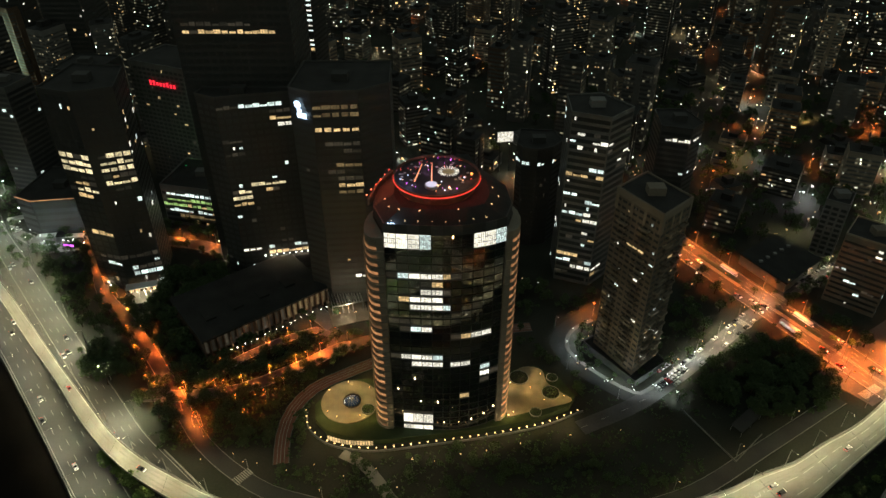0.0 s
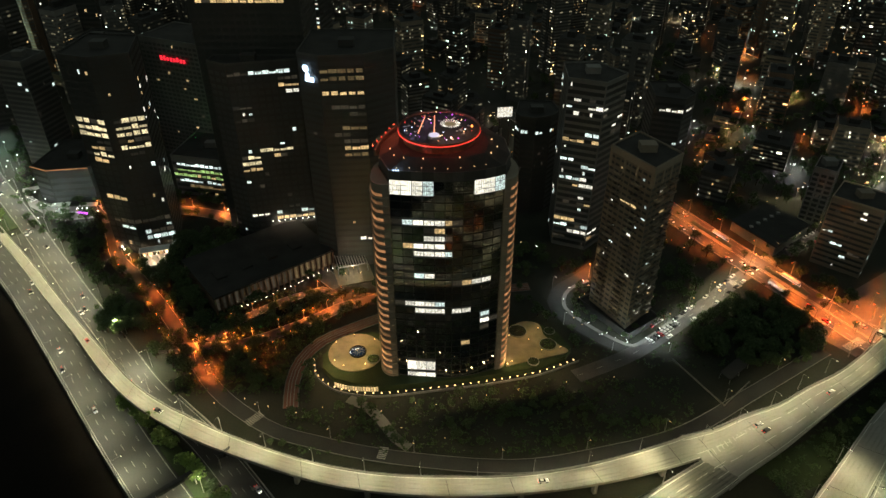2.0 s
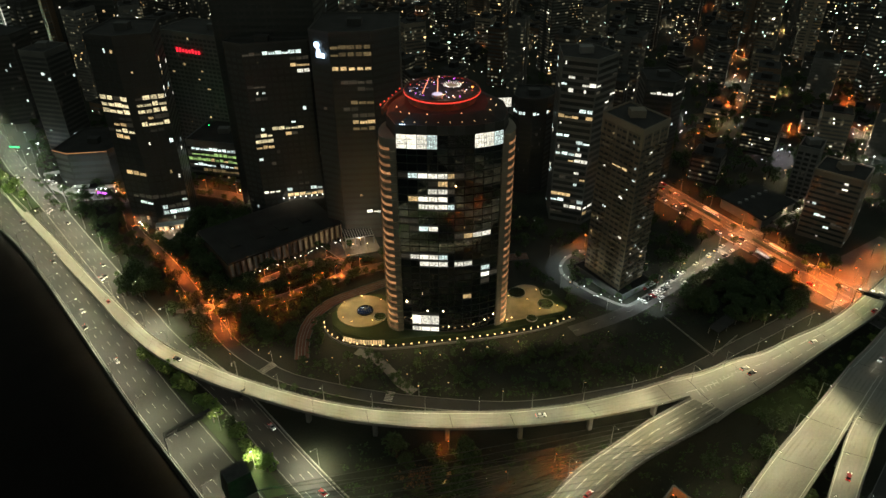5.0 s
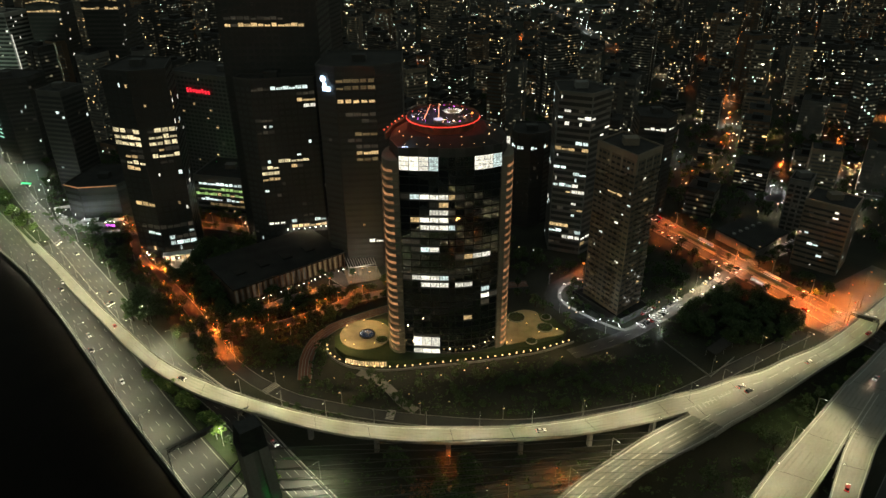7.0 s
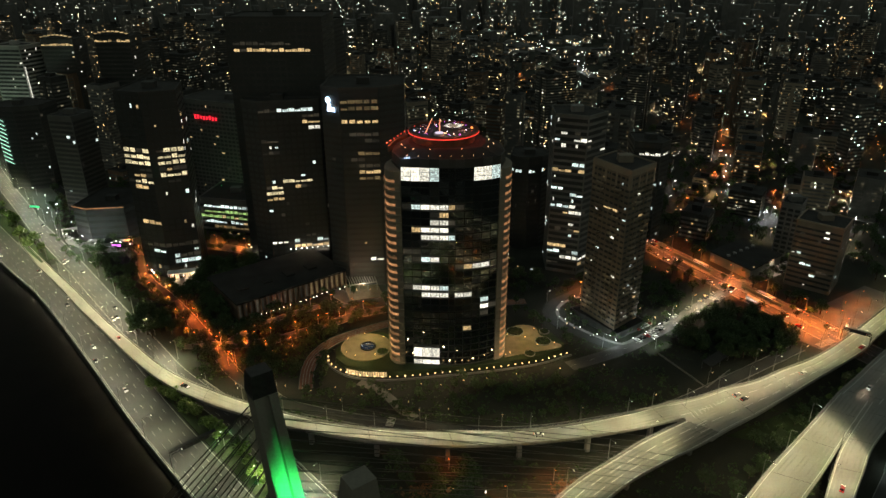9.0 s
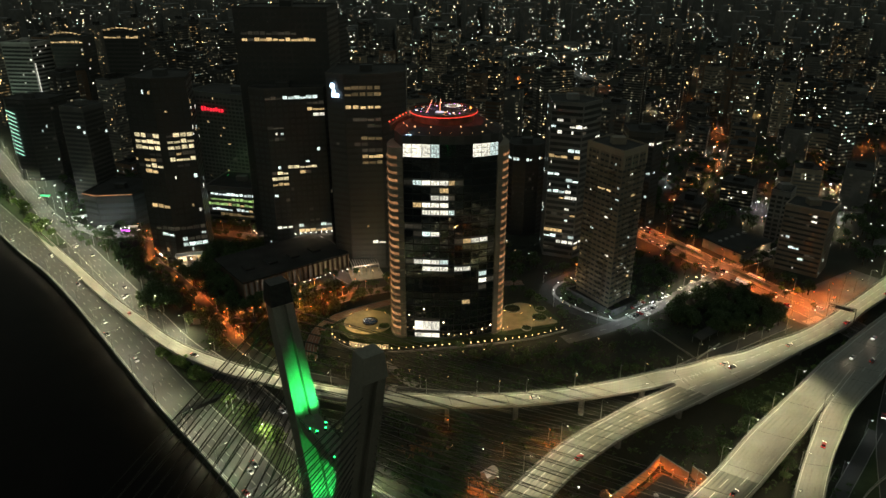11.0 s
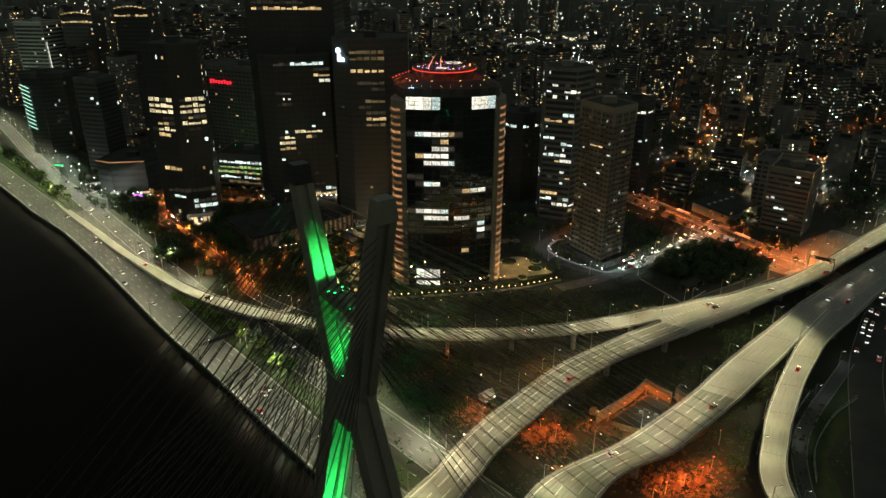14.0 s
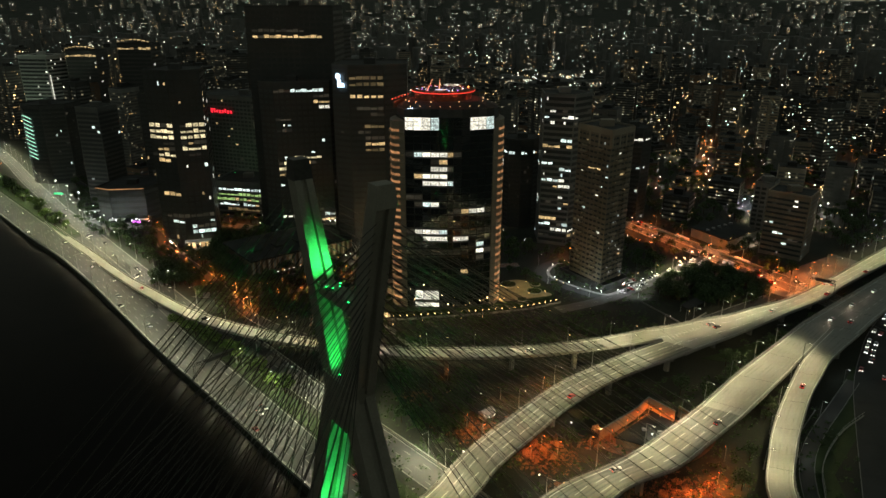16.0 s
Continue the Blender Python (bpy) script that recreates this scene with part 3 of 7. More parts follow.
JAM = road("road_jam", [(150, 40), (180, 100), (200, 138), (220, 168), (245, 200), (300, 255), (380, 330)], -7, 7, M_OLDROAD, "ground-level road with waiting cars", z=0.09)
solid("road_junction", Shape().prism([(196, 262), (214, 240), (250, 262), (296, 300), (280, 322), (240, 296)], -0.2, 0.045), M_STREET, "wide asphalt junction under orange lamps", "road", kind="structure")
solid("forecourt_paving", Shape().prism([(-304, 410), (-292, 393), (-262, 373), (-236, 378), (-241, 394), (-272, 391.5), (-287, 399)], -0.2, 0.05), M_PAVE, "pale paving of a white-lit forecourt", "pavement", kind="structure")


def crossing(x, y, heading, n, length, z=0.11):
    c = thing("zebra_crossing", pose(x, y, z, 0, 0, heading), "white zebra crossing painted on the street", "crossing", kind="structure")
    for i in range(n):
        part("stripe", Shape().box(-length / 2, i - n / 2, 0, length / 2, i - n / 2 + 0.5, 0.012), M_PAINT, c)


crossing(-90, 198, 140, 9, 4.5)
crossing(172, 303, 36, 9, 4.5, 0.12)
crossing(202, 328, 36, 9, 4.5, 0.12)
crossing(-28, 178, 170, 7, 4.0)
crossing(218, 250, -60, 14, 4.5, 0.12)


# ---- elevated ramps ----
def ramp(name, far, near, mat, label, lanes=(), pier_step=34, skip=lambda p: False, open_far=None, open_near=None):
    """A box-girder deck between two edge lines, with parapets, rails and piers."""
    n = 60
    def even(pts):
        L = smooth_line(pts, 3.0)
        idx = [i * (len(L) - 1) / n for i in range(n + 1)]
        return [L[int(i)].lerp(L[min(int(i) + 1, len(L) - 1)], i - int(i)) for i in idx]
    F, N = even(far), even(near)
    rows, pf, pn = [], [], []
    for a, b in zip(F, N):
        c = (a + b) / 2
        d = (b - a) / 2
        rows.append([tuple(a), tuple(b), tuple(b - Vector((0, 0, 0.45))), tuple(c + d * 0.5 - Vector((0, 0, 2.0))), tuple(c - d * 0.5 - Vector((0, 0, 2.0))), tuple(a - Vector((0, 0, 0.45)))])
    deck = Shape().loft(rows, closed=True)
    deck.add(rows[0], [(0, 1, 2, 3, 4, 5)]).add(rows[-1], [(5, 4, 3, 2, 1, 0)])
    r = solid(name, deck, mat, label, "ramp", kind="structure")
    w = (F[5] - N[5]).length
    for E, O, gone in ((F, N, open_far), (N, F, open_near)):
        E = [p for p in E if not (gone and gone(p))]
        rows = []
        for a, b in zip(E, O):
            i = (b - a).normalized()
            rows.append([tuple(a + Vector((0, 0, -0.5))), tuple(a + Vector((0, 0, 0.85))), tuple(a + i * 0.28 + Vector((0, 0, 0.85))), tuple(a + i * 0.45 + Vector((0, 0, 0.0)))])
        part("parapet", Shape().loft(rows, closed=True), M_BARRIER, r, "pale concrete parapet")
        rail = Shape()
        for i in range(len(E) - 1):
            rail.beam(E[i] + Vector((0, 0, 1.25)), E[i + 1] + Vector((0, 0, 1.25)), 0.05, sides=4)
        part("handrail", rail, M_METAL, r, "steel handrail")
        posts = Shape()
        for q, d in along(E, 2.6, 1):
            posts.box(q.x - 0.09, q.y - 0.09, q.z + 0.8, q.x + 0.09, q.y + 0.09, q.z + 1.35)
        part("rail_posts", posts, M_BARRIER, r, "row of short rail posts", kind="stuff")
    C = [(a + b) / 2 for a, b in zip(F, N)]
    Wd = [(a - b).length for a, b in zip(F, N)]
    for o in lanes:
        L = [N[i].lerp(F[i], o) for i in range(n + 1)]
        part("lane_dashes", dashes(L, 0, 7, 4, 0.2, 0.03), M_DECKPAINT, r, "white dashed lane marking", kind="stuff")
    for o in (0.07, 0.93):
        L = [N[i].lerp(F[i], o) for i in range(n + 1)]
        part("edge_line", ribbon(L, -0.12, 0.12, 0.03), M_DECKPAINT, r, "white painted edge line")
    # worn wheel tracks and darker strips along the parapets
    worn = M_STAYWORN if mat is M_STAYDECK else M_WORN if mat is M_DECK else M_OLDROAD
    many = 3 if w > 13 else 2
    for i in range(many):
        L = [N[k].lerp(F[k], (i + 0.5) / many * 0.84 + 0.08) for k in range(n + 1)]
        for o in (-0.85, 0.85):
            part("wheel_track", ribbon(L, o - 0.34, o + 0.34, 0.01), worn, r, "darker worn wheel track")
    for E, O in ((F, N), (N, F)):
        rows = [[tuple(a + (b - a).normalized() * 0.44 + Vector((0, 0, 0.014))), tuple(a + (b - a).normalized() * (1.0 + 0.25 * math.sin(k * 1.7)) + Vector((0, 0, 0.014)))] for k, (a, b) in enumerate(zip(E, O))]
        part("edge_strip", Shape().loft(rows if E is N else [q[::-1] for q in rows]), worn, r, "darker strip along the parapet")
    # expansion joints across the deck
    for p, d in along(C, pier_step, 6):
        k = min(range(n + 1), key=lambda i: (C[i] - p).length)
        a, b = F[k], N[k]
        q = Vector((d.x, d.y, 0)).normalized() * 0.09
        up = Vector((0, 0, 0.025))
        part("expansion_joint", Shape().add([tuple(a.lerp(b, 0.05) - q + up), tuple(a.lerp(b, 0.95) - q + up), tuple(a.lerp(b, 0.95) + q + up), tuple(a.lerp(b, 0.05) + q + up)], [(0, 1, 2, 3)]), M_DARKMETAL, r)
        if p.z > 4 and not skip(p):
            m = pose(p.x, p.y, 0, 0, 0, math.degrees(math.atan2(d.y, d.x)))
            pr = thing("pier", m, "concrete pier under the ramp", "pier", "ramp piers", "structure")
            part("column", Shape().prism([(-0.7, -1.3), (0.7, -1.3), (1.0, -0.9), (1.0, 0.9), (0.7, 1.3), (-0.7, 1.3), (-1.0, 0.9), (-1.0, -0.9)], -0.5, p.z - 3.2), M_CONCRETE, pr)
            part("cap", Shape().prism([(-1, -1.6), (1, -1.6), (1, 1.6), (-1, 1.6)], p.z - 3.2, p.z - 2.05, [(-1, -Wd[k] * 0.25), (1, -Wd[k] * 0.25), (1, Wd[k] * 0.25), (-1, Wd[k] * 0.25)]), M_CONCRETE, pr)
    return F, N, C


on_highway = lambda p: -128 < p.x < -82
R1F, R1N, R1C = ramp("ramp_curved", [(-330, 399, 0.1), (-296, 364, 0.12), (-262, 330, 0.16), (-241, 308, 0.4), (-207.4, 272, 1.6), (-177, 240, 5.7), (-152.8, 215.5, 7.8), (-133.9, 201.5, 8), (-117.8, 192.6, 8), (-102, 184, 8.4), (-73, 171, 9.5), (-46.9, 162.4, 10.3), (-21.9, 158, 10.9), (2, 157, 11.2), (27, 157.2, 11.4), (54, 161.2, 11.5), (82, 169, 11.7), (104, 177, 11.98)],
                     [(-328, 393, 0.1), (-292, 352, 0.12), (-258, 317, 0.16), (-231, 288, 0.4), (-200.4, 256.4, 2.1), (-170, 222.1, 6.6), (-148, 201.5, 8), (-131, 189.6, 8), (-115, 180.5, 8), (-99, 173, 8.5), (-71.4, 161.3, 9.6), (-45.7, 152.9, 10.4), (-21.4, 148.7, 10.9), (2, 147, 11.2), (27, 147.9, 11.4), (55.8, 151.5, 11.6), (84.2, 157.9, 11.8), (108, 165.3, 11.98)],
                     M_DECK, "pale concrete ramp curving over the highway", pier_step=32, skip=on_highway)
R2F, R2N, R2C = ramp("ramp_stayed_a", [(-150, 6, 15), (-95, 2, 14.5), (-55, 8, 13.8), (-28, 26, 12.8), (-7.1, 52.5, 11.1), (1.0, 66, 11.2), (12, 82, 11.3), (24.5, 96.5, 11.4), (38, 112, 11.45), (52, 126, 11.5), (69, 138.5, 11.7), (86, 151, 11.8), (108, 164.4, 11.96)],
                     [(-150, -10, 15), (-95, -14, 14.5), (-48, -7, 13.8), (-16, 13, 12.8), (10.7, 52.3, 11.3), (17.4, 64.3, 11.3), (34.2, 84.7, 11.4), (48, 101.5, 11.5), (63, 116, 11.6), (77.2, 127.6, 11.7), (93.9, 138, 11.9), (108.6, 146.5, 11.96), (122, 155.5, 11.96)],
                     M_STAYDECK, "wide grey bridge deck hung from the stay cables", lanes=(0.36, 0.64), pier_step=40, skip=lambda p: p.x < 40)
RMF, RMN, RMC = ramp("ramp_merged", [(102.5, 177, 11.95), (119, 182, 11.7), (136, 190.6, 11), (154.1, 197.6, 10.3), (171, 208, 9.5), (196.4, 222.4, 8.2), (224.3, 244, 6.9), (254.9, 269.6, 6.1), (304.4, 312, 5), (420, 405, 4)],
                     [(115, 150, 11.93), (125, 157.5, 11.5), (144.2, 170, 10.7), (158, 180, 10.1), (188, 202, 8.6), (198, 209, 8.1), (228, 231, 6.8), (245, 247, 6.4), (287, 281, 5.3), (425, 390, 4)],
                     M_DECK, "wide concrete flyover where two ramps join", lanes=(0.33, 0.66), pier_step=30)
R3F, R3N, R3C = ramp("ramp_stayed_b", [(-160, -70, 17), (-90, -62, 16), (-40, -38, 15), (5, 8, 13.5), (31.9, 48, 12), (64, 68.8, 12), (92, 92, 12), (107, 106, 12)],
                     [(-160, -86, 17), (-85, -78, 16), (-30, -54, 15), (24, 0, 13.5), (57.3, 48.1, 12), (83.8, 64, 12), (100, 78, 12), (121.5, 97.5, 12)],
                     M_STAYDECK, "grey bridge deck hung from the stay cables", lanes=(0.35, 0.65), pier_step=40, skip=lambda p: p.x < 70)
R6F, R6N, R6C = ramp("ramp_joining", [(107.1, 106.1, 11.99), (130.8, 130.6, 12), (150, 148.5, 12), (166, 163.5, 12), (189, 185.5, 11.98)], [(121.6, 97.6, 11.99), (140, 116, 12), (157, 133, 12), (171, 148, 12), (200.6, 178.6, 11.98)],
                     M_DECK, "pale concrete flyover joining the stayed deck", pier_step=30, open_near=lambda p: p.x > 168)
R4F, R4N, R4C = ramp("ramp_slip", [(112, 10, 8), (110.5, 48.2, 11), (121.4, 74.1, 11.6), (130, 90, 11.8), (140.5, 106, 12), (155, 126.5, 12), (171, 147.4, 12), (200.3, 178.3, 11.97)],
                     [(122, 8, 8), (120.9, 48.2, 11), (132.6, 74.2, 11.6), (143, 91.5, 11.8), (157, 112.5, 12), (170, 129, 12), (184.5, 146.6, 12), (212, 172, 11.97)],
                     M_DECK, "narrow concrete slip ramp", pier_step=26, open_far=lambda p: p.x > 168)
R5F, R5N, R5C = ramp("ramp_dark", [(188.6, 185.2, 11.95), (208, 202, 11), (230, 222, 9), (300, 280, 7), (420, 375, 5)], [(211.6, 171.7, 11.95), (228, 188, 11), (245, 205, 9), (310, 262, 7), (430, 358, 5)],
                     M_DECK, "unlit grey flyover with few cars", lanes=(0.35, 0.65), pier_step=30)


def chevrons(x, y, z, heading, n, w0, w1, step=2.6):
    g = thing("chevron_marking", pose(x, y, z, 0, 0, heading), "white chevrons painted where the lanes part", "road marking", kind="structure")
    for i in range(n):
        w = w0 + (w1 - w0) * i / (n - 1)
        u = i * step
        part("stripe", Shape().add([(u, -w / 2, 0), (u + 0.5, -w / 2, 0), (u + 0.5 + w * 0.3, w / 2, 0), (u + w * 0.3, w / 2, 0)], [(0, 1, 2, 3)]), M_PAINT, g)


chevrons(112, 167.6, 11.99, 32, 11, 3.8, 1.2)
chevrons(173, 149.5, 12.02, 42, 8, 4.2, 1.2)

# ---- the cable-stayed mast ----
MU = Vector((0.592, -0.806, 0))
MN = Vector((0.806, 0.592, 0))
MP = Vector((-38, 20, 0))


def mast_at(s, z, k=0.0):
    return MP + MU * s + MN * k + Vector((0, 0, z))


mast = thing("bridge_mast", pose(0, 0, 0), "tall X-shaped concrete bridge mast lit green inside", "bridge mast")


def leg(s0, z0, s1, z1, t0, t1, w0, w1):
    """A leg of the X: a box with a recessed channel on both of its narrow sides."""
    rows = []
    for i in range(13):
        f = i / 12
        s, z, t, w = s0 + (s1 - s0) * f, z0 + (z1 - z0) * f, t0 + (t1 - t0) * f, w0 + (w1 - w0) * f
        g = t * 0.2
        sec = [(-t / 2, -w / 2), (-t / 2, -w * 0.14), (-t / 2 + g, -w * 0.1), (-t / 2 + g, w * 0.1), (-t / 2, w * 0.14), (-t / 2, w / 2),
               (t / 2, w / 2), (t / 2, w * 0.14), (t / 2 - g, w * 0.1), (t / 2 - g, -w * 0.1), (t / 2, -w * 0.14), (t / 2, -w / 2)]
        rows.append([tuple(mast_at(s + a, z, b)) for a, b in sec])
    sh = Shape().loft(rows, closed=True)
    return sh.add(rows[0], [tuple(range(12))]).add(rows[-1], [tuple(range(11, -1, -1))])


part("leg", leg(0.0, 132, 16.0, 84, 4.2, 5.4, 4.8, 6.4), M_MAST, mast)
part("leg", leg(38.4, 134, 25.0, 84, 4.2, 5.4, 4.8, 6.4), M_MAST, mast)
part("leg", leg(17.5, 84, -12, -7, 5.6, 6.6, 6.8, 8.0), M_MAST, mast)
part("leg", leg(23.5, 84, 63, -7, 5.6, 6.6, 6.8, 8.0), M_MAST, mast)
part("node", Shape().add([tuple(mast_at(s, z, k)) for z, e in ((73, 2.6), (86, 0)) for s, k in ((13.5 + e, -3.6), (27.5 - e, -3.6), (27.5 - e, 3.6), (13.5 + e, 3.6))],
                         [(3, 2, 1, 0), (4, 5, 6, 7), (0, 1, 5, 4), (1, 2, 6, 5), (2, 3, 7, 6), (3, 0, 4, 7)]), M_MAST, mast, "solid node where the legs meet")
for s in (-0.4, 38.8):
    z = 132 if s < 1 else 134
    part("cap", Shape().add([tuple(mast_at(s + a, zz, b)) for zz, g in ((z, 0), (z + 5, 0.4)) for a, b in ((-2.2 + g, -2.5 + g), (2.2 - g, -2.5 + g), (2.2 - g, 2.5 - g), (-2.2 + g, 2.5 - g))],
                            [(0, 1, 2, 3), (7, 6, 5, 4), (0, 4, 5, 1), (1, 5, 6, 2), (2, 6, 7, 3), (3, 7, 4, 0)]), M_DARKMETAL if s < 1 else M_MAST, mast, "dark cap of the leg")


def crossbeam(s0, s1, z, h, w):
    p = [tuple(mast_at(s, zz, k)) for s in (s0, s1) for zz in (z - h, z) for k in (-w / 2, w / 2)]
    return Shape().add(p, [(0, 1, 3, 2), (6, 7, 5, 4), (0, 4, 5, 1), (2, 3, 7, 6), (0, 2, 6, 4), (1, 5, 7, 3)])


part("crossbeam", crossbeam(9.0, 31.0, 108, 2.4, 4.4), M_MAST, mast, "grey concrete walkway beam")
for k in (-2.4, 2.4):
    rail = Shape()
    for zz in (108.6, 109.2):
        rail.beam(mast_at(10.5, zz, k), mast_at(29.0, zz, k), 0.06, sides=4)
    for i in range(8):
        rail.beam(mast_at(11 + i * 2.5, 108, k), mast_at(11 + i * 2.5, 109.2, k), 0.06, sides=4)
    part("railing", rail, M_DARKMETAL, mast)
solid("pile_cap", Shape().add([tuple(mast_at(s, z, k)) for z in (-8, -1.5) for s, k in ((-26, -10), (-4, -10), (-4, 10), (-26, 10))],
                              [(3, 2, 1, 0), (4, 5, 6, 7), (0, 1, 5, 4), (1, 2, 6, 5), (2, 3, 7, 6), (3, 0, 4, 7)]), M_CONCRETE, "concrete pile cap in the water", "pile cap", kind="structure")
solid("pile_cap", Shape().add([tuple(mast_at(s, z, k)) for z in (-8, -1.5) for s, k in ((46, -10), (70, -10), (70, 10), (46, 10))],
                              [(3, 2, 1, 0), (4, 5, 6, 7), (0, 1, 5, 4), (1, 2, 6, 5), (2, 3, 7, 6), (3, 0, 4, 7)]), M_CONCRETE, "concrete pile cap beside the highway", "pile cap", kind="structure")

GREEN = (0.03, 1.0, 0.16)
flood = Shape().box(-0.35, -0.35, 0, 0.35, 0.35, 0.5).mesh("housing", M_DARKMETAL)
flood_lens = Shape().box(-0.2, -0.2, 0.5, 0.2, 0.2, 0.58).mesh("lens", M_LED_GREEN)


def green_flood(s, z, k, aim_s, aim_z, watts, cone=40):
    p = mast_at(s, z, k)
    f = thing("green_floodlight", Matrix.Translation(p), "small green floodlight on the mast", "floodlight", "mast floodlights")
    part("housing", flood, None, f)
    part("lens", flood_lens, None, f, "glowing green lens")
    lamp_light("green_light", p + Vector((0, 0, 0.75)), GREEN, watts, cone, 0.25, mast_at(aim_s, aim_z, k * 0.8) - p, 0.8)


for k in (-1.9, 1.9):
    green_flood(15.0, 108.0, k, 9.3, 111.4, 30000, 52)
    green_flood(26.0, 108.0, k, 31.9, 111.4, 30000, 52)
    green_flood(19.5, 86.0, k, 14.2, 94.5, 24000, 62)
    green_flood(21.8, 86.0, k, 27.0, 94.5, 24000, 62)
    for s0, z0 in ((16.6, 108.0), (27.4, 108.0)):
        green_flood(s0, z0, k * 0.55, s0, z0 + 9, 900, 60)
for k in (-2.4, 2.4):
    for s, to in ((8.0, 7.0), (38.0, 36.0)):
        green_flood(s, 14.0, k, to, 58, 150000, 34)

# the stay cables, each a thin straight bar from a leg to a deck
def leg_s(right, z):
    return (132 - z) * 16 / 48 if not right else 38.4 - (134 - z) * 13.4 / 50


def stays(right, edge, n, z0, z1, i0, i1, k):
    for i in range(n):
        f = i / (n - 1)
        z = z0 + (z1 - z0) * f
        a = mast_at(leg_s(right, z) + (2.4 if right else -2.4), z, k)
        j = i0 + (i1 - i0) * f
        b = edge[int(j)].lerp(edge[min(int(j) + 1, len(edge) - 1)], j - int(j)) + Vector((0, 0, 0.3))
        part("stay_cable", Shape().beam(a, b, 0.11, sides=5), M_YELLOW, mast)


stays(False, R2F, 18, 92, 129, 37, 56, 2.2)
stays(False, R2N, 18, 92, 129, 37, 55, 2.2)
stays(True, R3F, 18, 94, 131, 37, 58, 2.2)
stays(True, R3N, 18, 94, 131, 37, 58, 2.2)
stays(False, R2F, 18, 92, 129, 18, 1, -2.2)
stays(False, R2N, 18, 92, 129, 20, 2, -2.2)
stays(True, R3F, 18, 94, 131, 24, 2, -2.2)
stays(True, R3N, 18, 94, 131, 24, 2, -2.2)

# ---- street lamps ----
RAMP_W, HIGH_W, SODIUM_W = 9400, 27000, 23000


def lamps_along(line, spacing, side, reach, height, watts, colour, mat, label, group, start=0.0, box=None, cone=150, kind="led"):
    for p, d in along(line, spacing, start):
        if box and not box(p):
            continue
        n = Vector((-d.y, d.x, 0)).normalized() * side
        q = p + n
        street_lamp(kind, q.x, q.y, p.z, math.degrees(math.atan2(-n.y, -n.x)), height, reach, watts, colour, mat, label, group, cone)


LL = "tall steel street lamp with a white head"
SL = "steel street lamp with an orange sodium head"
lamps_along(R1C, 24, 5.2, 2.2, 9, RAMP_W * 1.1, GREENISH, M_LAMP_WHITE, LL, "ramp lamps", 4, lambda p: -70 <= p.x < 92, cone=152)
lamps_along(R1C, 24, 5.2, 2.2, 9, RAMP_W * 1.3, GREENISH, M_LAMP_WHITE, LL, "ramp lamps", 4, lambda p: p.x < -70, cone=152)
# weak track lamps, added only to lift the dim ground here
lamps_along(TRACK, 38, 3.2, 1.5, 7, 500, WHITE_LED, M_LAMP_WHITE, LL, "track lamps", 20)
lamps_along(R2C, 25, 8.4, 3.0, 10, RAMP_W * 2.1, GREENISH, M_LAMP_WHITE, LL, "ramp lamps", 8, lambda p: -20 < p.x < 98, cone=152)
lamps_along(RMC, 22, 9.5, 3.0, 10, RAMP_W * 1.1, GREENISH, M_LAMP_WHITE, LL, "ramp lamps", 8, cone=152)
lamps_along(R3C, 26, 8.4, 3.0, 10, RAMP_W * 2.0, GREENISH, M_LAMP_WHITE, LL, "ramp lamps", 12, lambda p: p.x > 10, cone=152)
lamps_along(R6C, 26, 8.4, 3.0, 10, RAMP_W * 1.2, GREENISH, M_LAMP_WHITE, LL, "ramp lamps", 1, lambda p: p.x < 172, cone=152)
lamps_along(R4C, 24, 5.6, 2.2, 9, RAMP_W, GREENISH, M_LAMP_WHITE, LL, "ramp lamps", 6, lambda p: p.x < 176, cone=152)
lamps_along([p + n * 24 for p, n in zip(LOWL, normals(LOWL))], 30, 0.01, 0.6, 11, HIGH_W * 0.6, GREEN_LED, M_LAMP_WHITE, LL, "median lamps", 9, cone=146, box=lambda p: -175 < p.x < -50 and min((p - q).length for q in R1C) > 15)
lamps_along(LOWL, 32, -0.0001, 4.5, 13, HIGH_W * 0.6, GREEN_LED, M_LAMP_WHITE, LL, "highway lamps", 16, cone=146, box=lambda p: -560 < p.x < 60 and min((p - q).xy.length for q in R2C + R3C) > 20)
lamps_along(HIGHL, 34, 0.9, 3.0, 12, HIGH_W * 1.1, GREEN_LED, M_LAMP_WHITE, LL, "highway lamps", 20, cone=146, box=lambda p: -560 < p.x < 40 and min((p - q).xy.length for q in R2C + R3C) > 20 and min(((p - q).length for q in R1C if q.z > 3), default=99) > 17)
# green-tinted lamps added to make the far median trees brighter and greener
lamps_along([p + n * 26 for p, n in zip(LOWL, normals(LOWL))], 26, 0.01, 0.6, 12, HIGH_W * 0.5, (0.85, 1.0, 0.45), M_LAMP_WHITE, LL, "median lamps", 9, cone=140, box=lambda p: -470 < p.x < -300)
lamps_along(AVENUE, 28, 11.5, 3.0, 10, SODIUM_W * 1.9, SODIUM, M_LAMP_SODIUM, SL, "avenue lamps", 10, lambda p: 256 < p.y < 520, kind="sodium", cone=144)
lamps_along(AVENUE, 28, -11.5, 3.0, 10, SODIUM_W * 1.9, SODIUM, M_LAMP_SODIUM, SL, "avenue lamps", 24, lambda p: 256 < p.y < 520, kind="sodium", cone=144)
lamps_along(ARCADE_ROAD, 15, 4.4, 1.6, 7, SODIUM_W * 1.0, SODIUM, M_LAMP_SODIUM, SL, "forecourt lamps", 6, kind="sodium", cone=126)
